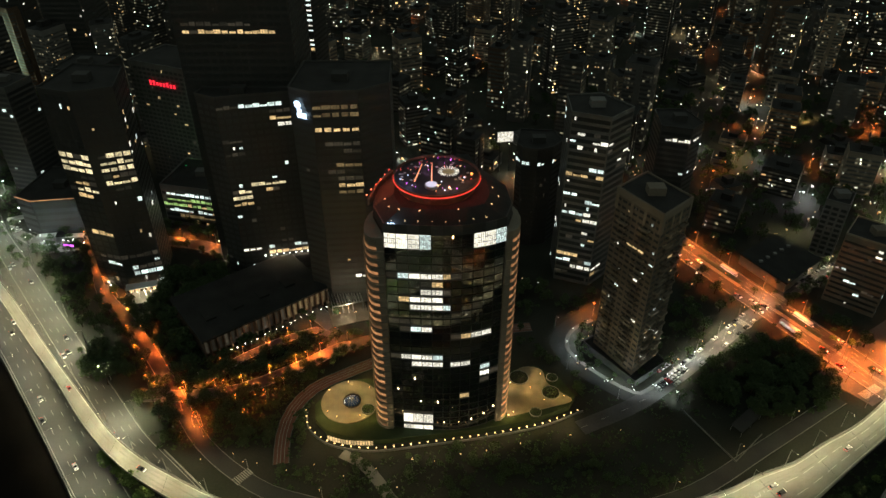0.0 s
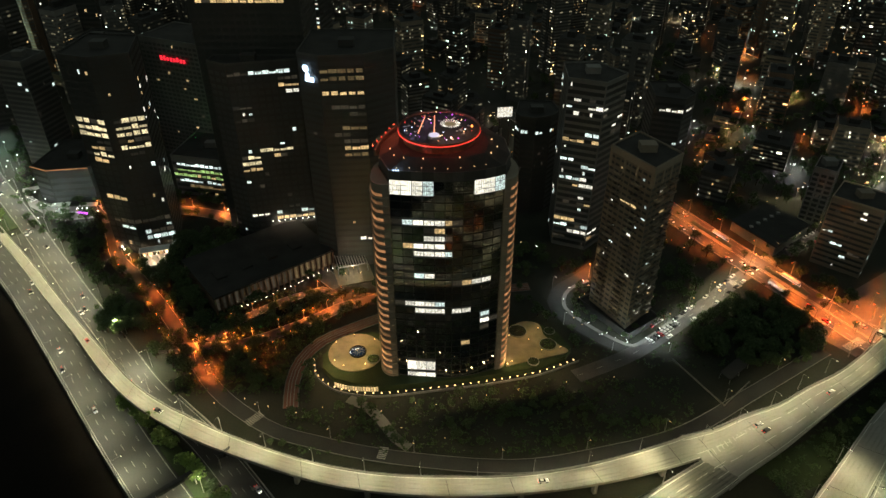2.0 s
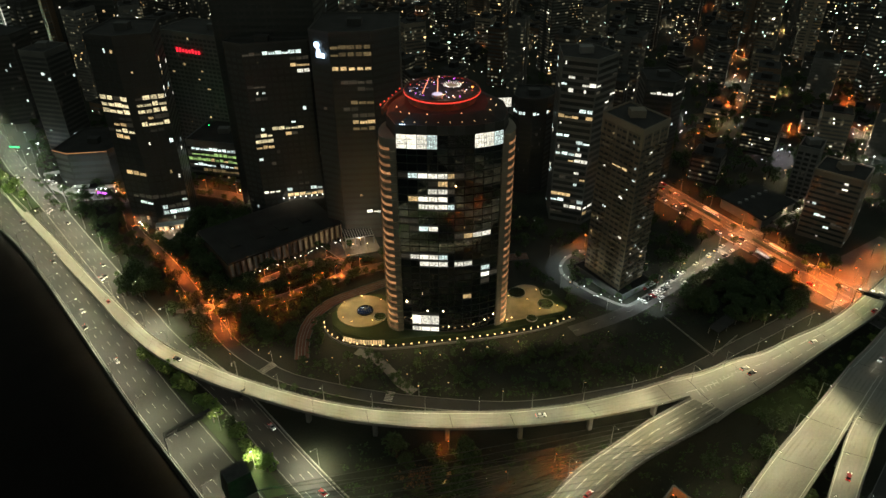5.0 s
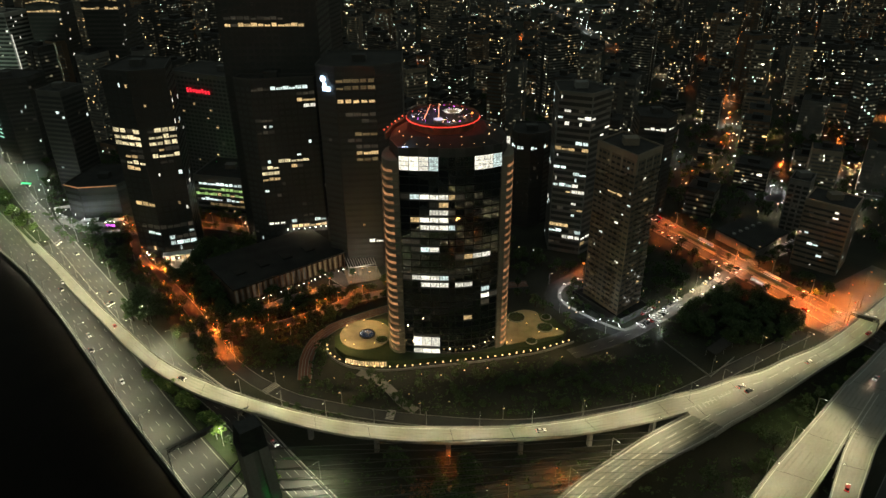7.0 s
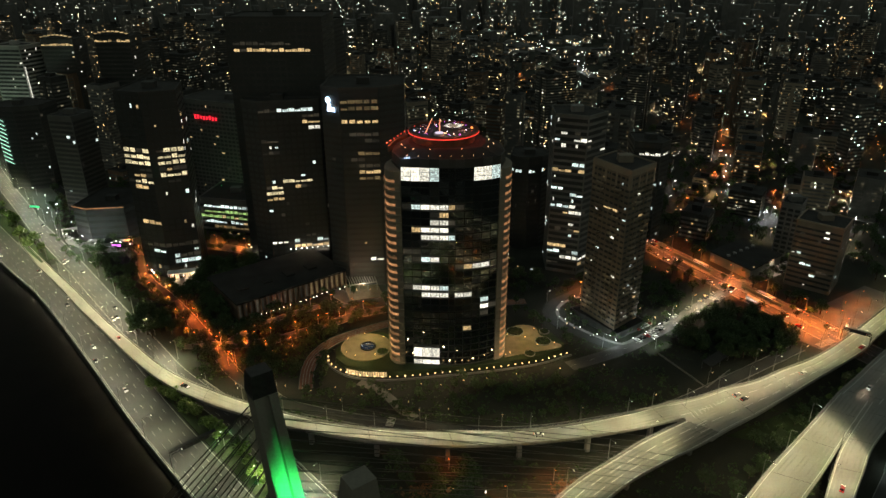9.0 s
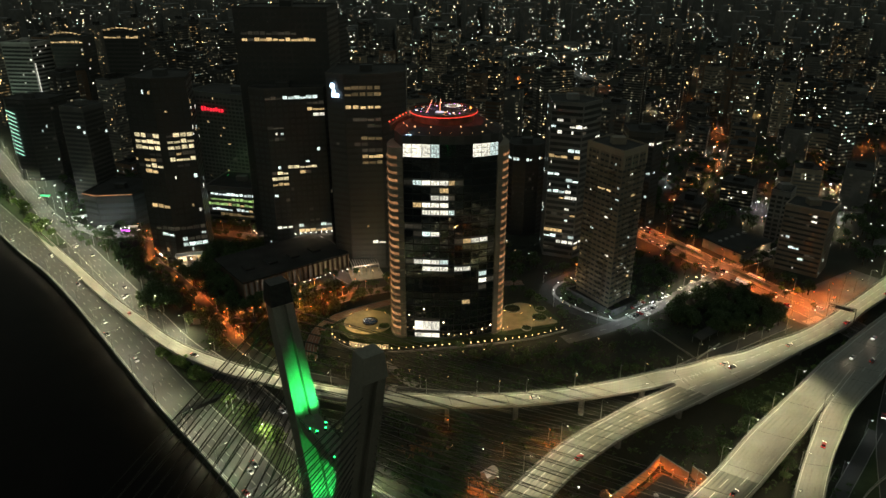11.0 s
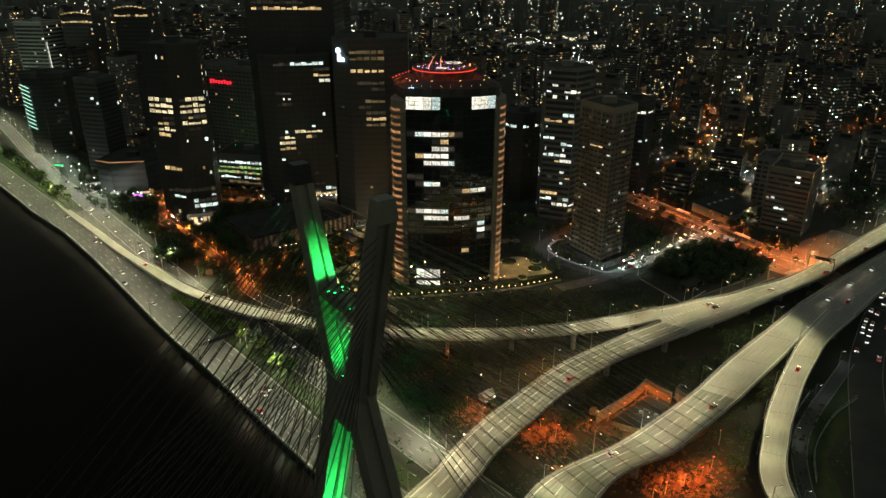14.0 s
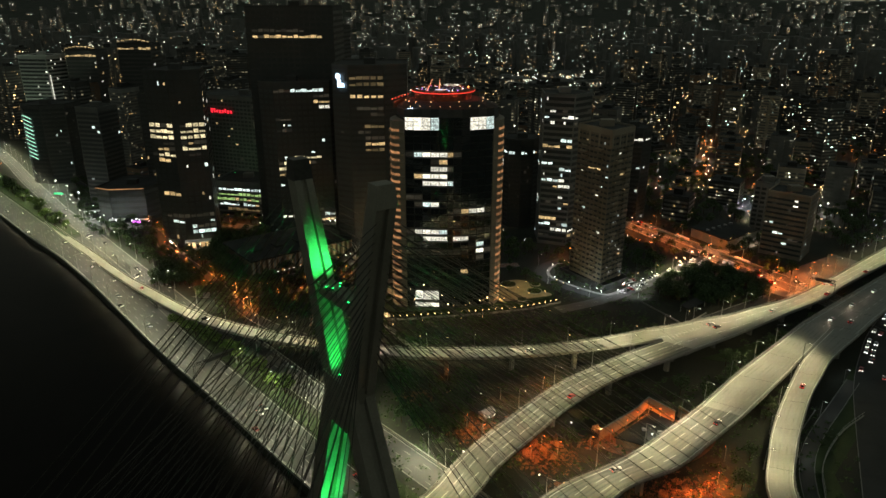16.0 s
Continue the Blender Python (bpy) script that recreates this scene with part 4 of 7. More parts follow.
lamps_along(ARCADE_LANE, 13, 3.2, 1.4, 6, SODIUM_W * 0.6, SODIUM, M_LAMP_SODIUM, SL, "forecourt lamps", 5, kind="sodium", cone=126)
lamps_along(SERVICE, 20, 4.3, 1.8, 7, SODIUM_W * 1.35, SODIUM, M_LAMP_SODIUM, SL, "service street lamps", 6, lambda p: -262 < p.x < -118, kind="sodium", cone=132)
lamps_along(HOTEL_ROAD, 24, 5.8, 1.8, 8, SODIUM_W * 1.3, SODIUM, M_LAMP_SODIUM, SL, "forecourt lamps", 10, lambda p: p.x < -95, kind="sodium", cone=136)
lamps_along(CROSS, 22, 5, 1.8, 8, 8500, (1, 0.8, 0.5), M_LAMP_WARM, LL, "side street lamps", 70, kind="warm")
lamps_along(BLOCK, 30, 4.8, 1.8, 8, 300, WHITE_LED, M_LAMP_WHITE, LL, "side street lamps", 10, lambda p: p.y < 300)
lamps_along(SERVICE, 40, 4.3, 1.8, 8, 450, WARM, M_LAMP_WARM, LL, "service street lamps", 470, kind="warm")


def gantry(x, y, z, heading, span, height, label):
    g = thing("sign_gantry", pose(x, y, z, 0, 0, heading), label, "gantry", "gantries")
    for u in (0, span):
        part("post", Shape().beam((u, 0, 0), (u, 0, height), 0.28, 0.22, 8), M_METAL, g)
    t = Shape().box(0, -0.9, height, span, -0.7, height + 0.2).box(0, 0.7, height, span, 0.9, height + 0.2).box(0, -0.9, height + 1.4, span, -0.7, height + 1.6).box(0, 0.7, height + 1.4, span, 0.9, height + 1.6)
    for i in range(int(span / 2)):
        t.box(i * 2, -0.9, height + 0.1, i * 2 + 0.15, 0.9, height + 0.2).box(i * 2, -0.9, height + 1.4, i * 2 + 0.15, 0.9, height + 1.5).beam((i * 2, -0.8, height), (i * 2 + 2, -0.8, height + 1.5), 0.07, sides=4)
    part("truss", t, M_DARKMETAL, g)
    part("sign_panel", Shape().box(span * 0.25, -1.3, height - 0.1, span * 0.8, -1.1, height + 1.7), M_DARKMETAL, g, "dark back of the sign panel")
    part("catwalk", Shape().box(0.5, -1.0, height + 1.62, span - 0.5, 1.0, height + 1.7), M_DARKMETAL, g)


gantry(-122.5, 147, 0, 43, 22, 7, "dark sign gantry over the highway lanes")
gantry(-98, 170, 0, 43, 8, 7, "short dark sign gantry over the highway")
gantry(221, 243, 6.9, -38, 14, 7, "dark sign gantry over the flyover")

# ---- the round office tower ----
FH = 4.0
FRONT = [(-23, 223.6), (-18.4, 222.9), (-13.8, 222.4), (-9.2, 222), (-4.6, 221.7), (0, 221.5), (3.2, 221.6), (7.6, 222.1), (12, 223), (16.4, 224.3), (20.8, 226), (25, 228.1)]
BACK = [(28.4, 240), (27, 255), (18, 268), (3, 274), (-10, 273), (-22, 265), (-28, 252), (-28.4, 238)]
CORE_L = [(-23.3, 222.9), (-26, 222.6), (-28.6, 223.6), (-30.5, 226), (-31.4, 230), (-31.4, 235), (-30.4, 240), (-29, 243)]
CORE_R = [(29, 247), (30.6, 243), (31.4, 238), (31.0, 233.5), (29.6, 230), (27.6, 228), (25.3, 227.3)]
tower = thing("office_tower", pose(0, 0, 0), "round dark-glass office tower with warm-lit ends and red roof terrace", "office tower")
part("structure", Shape().prism([(x * 0.985, 247 + (y - 247) * 0.985) for x, y in FRONT + BACK], 0, 117.5), M_WALLS[4], tower, "dark structural core")


def offset(pts, d):
    L = [Vector((x, y, 0)) for x, y in pts]
    return [(p - n * d) for p, n in zip(L, normals(L))]


def arc_slab(pts, d0, d1, z0, z1):
    a, b = offset(pts, d0), offset(pts, d1)
    rows = [[(p.x, p.y, z0), (q.x, q.y, z0), (q.x, q.y, z1), (p.x, p.y, z1)] for p, q in zip(a, b)]
    return Shape().loft(rows, closed=True).add(rows[0], [(0, 1, 2, 3)]).add(rows[-1], [(3, 2, 1, 0)])


for pts, inner in ((CORE_L, [(-24, 243), (-22, 230)]), (CORE_R, [(22, 232), (24, 245)])):
    part("end_wall", Shape().prism(pts + inner if pts is CORE_R else [pts[0]] + inner[::-1] + pts[:0:-1], 0, 112), M_WALLS[1], tower, "beige rounded end wall")
    curve = pts if pts is CORE_R else pts[::-1]
    curve = [(p.x, p.y) for p in smooth_line([(x, y, 0) for x, y in curve], 1.4)]
    lit_arc = curve[3:-1]
    fin_me = arc_slab(curve, -0.1, 0.75, 0, 0.4).mesh("fin", M_WALLS[1])
    # strip taller than a real LED; its glowing face also stands for lit wall
    led_me = arc_slab(lit_arc, 0.02, 0.1, 0, 1.3).mesh("led_strip", M_LED_WARM)
    for i in range(26):
        z = 4.5 + 4.05 * i
        part("fin", fin_me, None, tower, at=pose(0, 0, z))
        part("led_strip", led_me, None, tower, "warm LED strip widened to include its glow on the wall", at=pose(0, 0, z + 0.7))

WHITE, COOL, WARMW, DIM = M_ROOM_WHITE, M_ROOM_COOL, M_ROOM_WARM, M_ROOM_DIM
LIT = {92: {0: DIM, 1: COOL, 2: WHITE, 3: WHITE, 4: WHITE, 5: WARMW, 6: DIM}, 88: {3: DIM, 4: WARMW}, 84: {4: WHITE, 3: WHITE, 5: DIM}, 80: {1: WARMW, 2: WHITE, 3: WHITE, 4: WHITE}, 76: {2: WHITE, 3: WHITE, 4: WHITE, 5: COOL},
       68: {0: DIM, 1: DIM}, 64: {1: DIM, 2: COOL, 3: WHITE}, 60: {7: WARMW, 8: WHITE, 9: WHITE, 6: DIM}, 48: {0: DIM, 1: WHITE, 2: WHITE, 3: WHITE, 4: COOL}, 44: {2: WHITE, 3: WHITE, 4: WHITE, 6: WHITE, 7: WHITE},
       40: {9: COOL}, 36: {9: WHITE, 10: DIM}, 32: {9: DIM}, 24: {7: WARMW}, 100: {}, 112: {}}
pane_cache = {}


def split_pane(x0, x1, y0, y1, z0, z1, mat):
    """A lit window in three lights with bars between."""
    s = Shape()
    w = (x1 - x0) / 3
    for i in range(3):
        zm = z0 + (z1 - z0) * (0.34, 0.4, 0.3)[i]
        s.box(x0 + i * w + 0.07, y0, z0, x0 + (i + 1) * w - 0.07, y1, zm - 0.12)
        s.box(x0 + i * w + 0.07, y0, zm, x0 + (i + 1) * w - 0.07, y1, z1)
    return s.mesh("pane", mat)


for k in range(len(FRONT) - 1):
    a, b = Vector((*FRONT[k], 0)), Vector((*FRONT[k + 1], 0))
    L = (b - a).length
    m0 = Matrix.Translation(a) @ Matrix.Rotation(math.atan2(b.y - a.y, b.x - a.x), 4, "Z")
    for f in range(27):
        z = 4 + FH * f
        tall = f == 26
        if f in (0, 1, 2) and k in (1, 2, 3):
            continue
        mat = LIT.get(int(z), {}).get(k, M_GLASS)
        if tall:
            mat = {0: WHITE, 1: WHITE, 2: WHITE, 3: COOL, 8: WHITE, 9: WHITE, 10: COOL}.get(k, M_GLASS)
        key = (round(L, 2), tall, mat.name)
        if key not in pane_cache:
            pane_cache[key] = split_pane(0.12, L - 0.12, -0.09 if tall else -0.05, 0.1, -0.7 if tall else 0.9, 5.9 if tall else FH - 0.8, mat) if mat is not M_GLASS else Shape().box(0.12, -0.09 if tall else -0.05, -0.7 if tall and mat is not M_GLASS else 0.35 if mat is M_GLASS else 0.9, L - 0.12, 0.1, (5.9 if tall else FH - 0.15 if mat is M_GLASS else FH - 0.8)).mesh("pane", mat)
        part("pane", pane_cache[key], None, tower, at=m0 @ Matrix.Translation((0, 0, z)))
    # mullions over the lit top storey and the lit lobby
    bars = Shape()
    for i in range(1, 6):
        bars.box(L * i / 6 - 0.05, -0.24, 107.3, L * i / 6 + 0.05, -0.1, 113.9, m0)
        if k in (1, 2, 3):
            bars.box(L * i / 6 - 0.05, -0.2, 4, L * i / 6 + 0.05, -0.06, 14.5, m0)
    bars.box(0, -0.24, 109.4, L, -0.1, 109.55, m0).box(0, -0.24, 111.7, L, -0.1, 111.85, m0)
    part("mullions", bars, M_DARKMETAL, tower, "dark window bars")
    part("spandrel", Shape().box(0, -0.12, 114, L, 0.15, 118.4, m0), M_WALLS[4], tower, "dark parapet panel")
    if k in (1, 2, 3):
        part("lobby_window", Shape().box(0.15, -0.05, 8.6, L - 0.15, 0.1, 14), M_ROOM_WHITE, tower, "lit lobby window", at=m0)
        part("lobby_window", Shape().box(0.15, -0.05, 4.2, L - 0.15, 0.1, 6.6), M_ROOM_WHITE, tower, "lit lobby window", at=m0)
# glazing round the back
back = [FRONT[-1]] + BACK + [FRONT[0]]
for i in range(len(back) - 1):
    a, b = Vector((*back[i], 0)), Vector((*back[i + 1], 0))
    m0 = Matrix.Translation(a) @ Matrix.Rotation(math.atan2(b.y - a.y, b.x - a.x), 4, "Z")
    part("rear_glazing", Shape().box(0.2, -0.02, 4, (b - a).length - 0.2, 0.1, 113), M_GLASS, tower, at=m0)
part("roof", Shape().prism([(x * 0.97, 247 + (y - 247) * 0.97) for x, y in FRONT + BACK], 117.5, 121.0, [(x * 0.68 - 0.6, 249 + (y - 249) * 0.72) for x, y in FRONT + BACK]), M_ROOF, tower, "sloping dark roof")
part("left_parapet", arc_slab([(-22, 264), (-27.5, 252), (-30, 240)], 0.3, -0.6, 116.5, 119.5), M_WALLS[3], tower, "brown side parapet")
# the drum's red colour deepens the red glow of the rim
drum = part("drum", Shape().disc(-2.5, 248, 15.6, 119.5, 124.6, 40, 16.2), M_CLAY, tower, "red-lit drum under the terrace")
deck = part("terrace_deck", Shape().disc(-2.5, 248, 17.6, 124.6, 125.2, 48), M_ROOF, tower, "round roof terrace deck")


def ring(cx, cy, r0, r1, z0, z1, n=48):
    rows = []
    for i in range(n + 1):
        c, s = math.cos(2 * math.pi * i / n), math.sin(2 * math.pi * i / n)
        rows.append([(cx + r0 * c, cy + r0 * s, z0), (cx + r1 * c, cy + r1 * s, z0), (cx + r1 * c, cy + r1 * s, z1), (cx + r0 * c, cy + r0 * s, z1)])
    return Shape().loft(rows, closed=True)


part("terrace_parapet", ring(-2.5, 248, 17.2, 17.6, 125.2, 126.3), M_CLAY, deck, "terrace parapet")
part("red_led_ring", ring(-2.5, 248, 17.61, 17.8, 125.0, 125.5), M_LED_RED, deck, "glowing red LED rim")
glow_red = Shape().ball((0, 0, 0), 0.4, 4).mesh("bulb", M_LED_RED)
glow_warm = Shape().ball((0, 0, 0), 0.24, 4).mesh("bulb", M_LAMP_WARM)
POSTS = {}


def small_lamp(x, y, z, mesh, label, group, light=None, foot=None):
    """A bulb on a thin post that stands on the height foot."""
    L = round(z - foot if foot is not None else (z if z < 8 else 1.8), 2)
    if L not in POSTS:
        POSTS[L] = Shape().beam((0, 0, -L), (0, 0, -0.1), 0.06, sides=5).mesh("post", M_DARKMETAL)
    t = thing("small_lamp", pose(x, y, z), label, "lamp", group)
    part("bulb", mesh, None, t, "glowing bulb")
    part("post", POSTS[L], None, t)
    if light:
        point_light("small_light", (x, y, z + 0.5), *light)


for i in range(6):
    f = i / 5
    small_lamp(-30.5 + 7.6 * f, 240 + 21.5 * f, 121.2, glow_red, "red lamp on the roof edge", "roof edge lamps", ((1, 0.14, 0.05), 800))
for x, y in ((-19.8, 223.5), (-14.5, 223.2), (-9.5, 223), (-4.1, 222.7), (1, 222.6), (6.3, 223.2), (11.7, 224.6), (16.6, 226)):
    small_lamp(x, y, 119.6, Shape().ball((0, 0, 0), 0.17, 4).mesh("bulb", M_LAMP_WARM), "tiny warm lamp on the parapet", "parapet lamps")
for x, y in ((-21, 231), (-17, 229), (-23, 237), (-9, 228), (6, 229), (19, 233), (22, 239), (20, 246)):
    small_lamp(x, y, 121.3, glow_warm, "warm lamp on the sloping roof", "roof lamps", ((1, 0.4, 0.15), 18))
for x in (-20.9, -19.9, -18.9):
    small_lamp(x, 222.9, 118.6, Shape().ball((0, 0, 0), 0.25, 4).mesh("bulb", M_LED_BLUE), "blue-white spotlight under the parapet", "blue spots", ((0.45, 0.65, 1.0), 240))
# things on the terrace
star = thing("starburst_light", pose(2.2, 247, 125.3), "starburst light sculpture on the roof terrace", "light sculpture")
for i in range(22):
    a = 2 * math.pi * i / 22
    part("ray", Shape().beam((2.6 * math.cos(a), 2.6 * math.sin(a), 2.6), (4.3 * math.cos(a), 4.3 * math.sin(a), 2.9), 0.14, sides=5), M_ROOM_WHITE, star, "glowing ray")
part("stem", Shape().beam((0, 0, 0), (0, 0, 2.6), 0.25), M_DARKMETAL, star)
part("disc", Shape().disc(0, 0, 2.4, 2.5, 2.8, 20), M_ROOM_GOLD, star, "dim centre disc")
fountain = thing("round_bar", pose(-4.6, 239.5, 125.2), "round white-lit bar counter on the terrace", "bar counter")
part("counter", Shape().disc(0, 0, 2.6, 0, 1.1, 24), M_WALLS[2], fountain)
part("lit_top", Shape().disc(0, 0, 2.2, 1.1, 1.35, 24), glowing("white_lit_top", (0.85, 0.8, 1.0), 0.8), fountain, "glowing white top")
for i, (x, y, dx) in enumerate(((-11.5, 243.5, 4.0), (-4.6, 244, 0.3))):
    p = thing("lit_pole", pose(x, y, 125.2), "slanting orange-lit pole on the terrace", "light pole", "lit poles")
    part("pole", Shape().beam((0, 0, 0), (dx * 0.8, 4, 6.2), 0.22, 0.1), glowing("orange_pole", (1, 0.35, 0.15), 2.0), p)
tr = random.Random(5)
for i in range(64):
    a, r = tr.uniform(0, 6.28), 15.5 * math.sqrt(tr.uniform(0.05, 1))
    x, y = -2.5 + r * math.cos(a), 248 + r * math.sin(a)
    if abs(x - 2.2) < 4.5 and abs(y - 247) < 4.5:
        continue
    hue = tr.choice(((1, 0.2, 0.1), (1, 0.2, 0.1), (1, 0.55, 0.3), (0.9, 0.4, 1), (0.6, 0.6, 1)))
    mat_l = M_LED_RED if hue[1] == 0.2 else M_LAMP_WARM if hue[1] == 0.55 else M_LED_PURPLE if hue[1] == 0.4 else M_LED_BLUE
    small_lamp(x, y, 126.5, Shape().ball((0, 0, 0), tr.uniform(0.12, 0.26), 4).mesh("bulb", mat_l), "coloured party lamp on the roof terrace", "terrace lamps", (hue, 200) if i % 4 == 0 else None)
small_lamp(11.5, 247, 127, Shape().ball((0, 0, 0), 0.55, 5).mesh("bulb", M_LAMP_SODIUM), "large orange lamp on the terrace", "terrace lamps", ((1, 0.3, 0.1), 500))
for i in range(26):
    a, r = tr.uniform(0, 6.28), 15 * math.sqrt(tr.uniform(0.2, 1))
    t = thing("terrace_table", pose(-2.5 + r * math.cos(a), 248 + r * math.sin(a), 125.2), "small round table on the roof terrace", "table", "terrace tables")
    part("tabletop", Shape().disc(0, 0, 0.6, 0.7, 0.76, 12), M_WALLS[2], t)
    part("pedestal", Shape().beam((0, 0, 0), (0, 0, 0.7), 0.08, sides=6), M_DARKMETAL, t)
for i in range(10):
    a = 2 * math.pi * i / 10
    point_light("rim_light", (-2.5 + 18.6 * math.cos(a), 248 + 18.6 * math.sin(a), 124.2), (1, 0.09, 0.05), 260)

# podium with two terraces, the lit lower wall and the line of bollards
PODIUM = [(-63, 238), (-61.5, 229), (-55, 221.5), (-44, 217.5), (-30, 216), (-6, 219), (18, 222.5), (42, 228), (62, 237), (66, 244), (60, 256), (48, 265), (36, 262), (30, 250), (-30, 250), (-38, 256), (-52, 254)]
solid("podium", Shape().prism(PODIUM, -0.3, 3.4), M_GRASS, "low planted podium round the tower", "podium", kind="structure")
solid("terrace_left", Shape().disc(-46, 240, 14.2, 3.4, 3.7, 40), M_TERRACE, "round warm-lit stone terrace", "terrace", kind="structure")
solid("terrace_right", Shape().prism([(p.x, p.y) for p in smooth_line([(31, 229.5, 0), (40, 232.5, 0), (52, 236, 0), (64, 240.5, 0), (58, 247, 0), (53, 253, 0), (51, 262, 0), (42, 264, 0), (34, 257, 0), (31, 246, 0)], 2)], 3.4, 3.7), M_TERRACE, "free-form warm-lit stone terrace", "terrace", kind="structure")
for x, y, r in ((-36.5, 234.5, 3.4), (39, 256, 5.0), (54, 245.5, 4.6), (56, 256, 3.0), (45, 232.6, 3.0)):
    bed = thing("round_planter", pose(x, y, 3.7), "round planting bed on the terrace", "planter", "planters")
    part("rim", ring(0, 0, r - 0.3, r, 0, 0.55, 24), M_CONCRETE, bed)
    part("soil", Shape().disc(0, 0, r - 0.3, 0, 0.35, 20), M_EARTH, bed)
    hedge = Shape()
    for i in range(90):
        a, q = rng.uniform(0, 6.28), (r - 0.5) * math.sqrt(rng.random())
        hedge.ball((q * math.cos(a), q * math.sin(a), 0.6 + rng.uniform(0, 0.4)), rng.uniform(0.25, 0.5), 2, 0.8)
    part("shrubs", hedge, M_LEAF, bed)
dome = thing("skylight_dome", pose(-45, 240, 3.7), "glass skylight dome with a blue glow", "skylight")
part("rim", ring(0, 0, 4.0, 4.5, 0, 0.6, 28), M_DARKMETAL, dome)
part("glass", Shape().ball((0, 0, 0.1), 4.0, 8, 0.35), dark_glass("blue_dome_glass", (0.03, 0.06, 0.16), 0.1), dome, smooth=True)
ribs = Shape()
for i in range(8):
    a = math.pi * i / 8
    for j in range(-5, 5):
        t0, t1 = j / 5 * math.pi / 2, (j + 1) / 5 * math.pi / 2
        ribs.beam((4.05 * math.sin(t0) * math.cos(a), 4.05 * math.sin(t0) * math.sin(a), 0.12 + 1.45 * math.cos(t0)), (4.05 * math.sin(t1) * math.cos(a), 4.05 * math.sin(t1) * math.sin(a), 0.12 + 1.45 * math.cos(t1)), 0.06, sides=4)
part("ribs", ribs, M_METAL, dome)
for i in range(7):
    small_lamp(-46.5 + tr.uniform(-2, 2), 239 + tr.uniform(-2, 2), 5.6, Shape().ball((0, 0, 0), 0.14, 3).mesh("bulb", M_LED_BLUE), "tiny blue lamp in the skylight", "dome lamps")
TW = 1050
for x, y in ((-56, 232), (-57, 246), (-48, 251.5), (-37, 248), (-40, 229.5), (-51, 228.5)):
    small_lamp(x, y, 5.4, glow_warm, "warm lamp on the terrace edge", "terrace edge lamps", ((1, 0.66, 0.25), TW * 1.7), 3.7)
for x, y in ((34, 231.5), (50, 239.5), (60, 242), (50, 257), (34, 251), (44, 248)):
    small_lamp(x, y, 5.4, glow_warm, "warm lamp on the terrace edge", "terrace edge lamps", ((1, 0.62, 0.22), TW * 1.1), 3.7)
small_lamp(31.5, 229.5, 5.5, glow_warm, "warm lamp beside the tower", "terrace edge lamps", ((1, 0.62, 0.22), TW))
for i in range(17):
    x = -54 + i * 1.3
    y = 216.9 - 1.2 * math.sin((i / 16) * math.pi / 2) + 3.4 * max(0, (1 - i / 8)) ** 1.6 * 0.6
    part_of = thing("lit_glass_panel", pose(x, y - 0.2, 0.2), "warm lit glass panel in the podium wall", "glass panel", "podium panels")
    part("glass", Shape().box(-0.5, 0, 0, 0.5, 0.08, 2.9), M_ROOM_WARM, part_of)
    part("frame", Shape().box(0.5, -0.08, 0, 0.62, 0.12, 3.0), M_DARKMETAL, part_of)
WALL = smooth_line([(-67, 236, 0), (-64.5, 225.5, 0), (-55, 216.5, 0), (-44, 213, 0), (-30, 212, 0), (-6, 215.5, 0), (18, 219.5, 0), (34, 223, 0), (50, 227.5, 0), (69, 236.5, 0)], 2)
solid("garden_wall", ribbon(WALL, -0.25, 0.25, -0.3, 1.1), M_CONCRETE, "low curved garden wall", "wall", kind="structure")
bulb_me = Shape().ball((0, 0, 1.75), 0.36, 5).mesh("bulb", M_LAMP_WARM)
bpost = Shape().beam((0, 0, 0), (0, 0, 1.5), 0.09, sides=6).mesh("post", M_DARKMETAL)
for i, (p, d) in enumerate(along(WALL, 4.0, 1)):
    t = thing("bollard_lamp", pose(p.x, p.y, 1.1), "warm globe lamp on the garden wall", "lamp", "garden wall lamps")
    part("post", bpost, None, t)
    part("bulb", bulb_me, None, t, "glowing globe")
    if i % 2 == 0:
        point_light("globe_light", (p.x, p.y - 0.6, 3.2), (1, 0.7, 0.34), 330)


# ---- generic buildings ----
PANE = {}


def pane_mesh(w, h, mat, d=0.12):
    key = (round(w, 2), round(h, 2), mat.name)
    if key not in PANE:
        s = Shape()
        n = 2 if w < 3.6 else 3
        for i in range(n):
            s.box(-w / 2 + w * i / n + 0.06, -d, 0, -w / 2 + w * (i + 1) / n - 0.06, 0.05, h)
        PANE[key] = s.mesh("window", mat)
    return PANE[key]


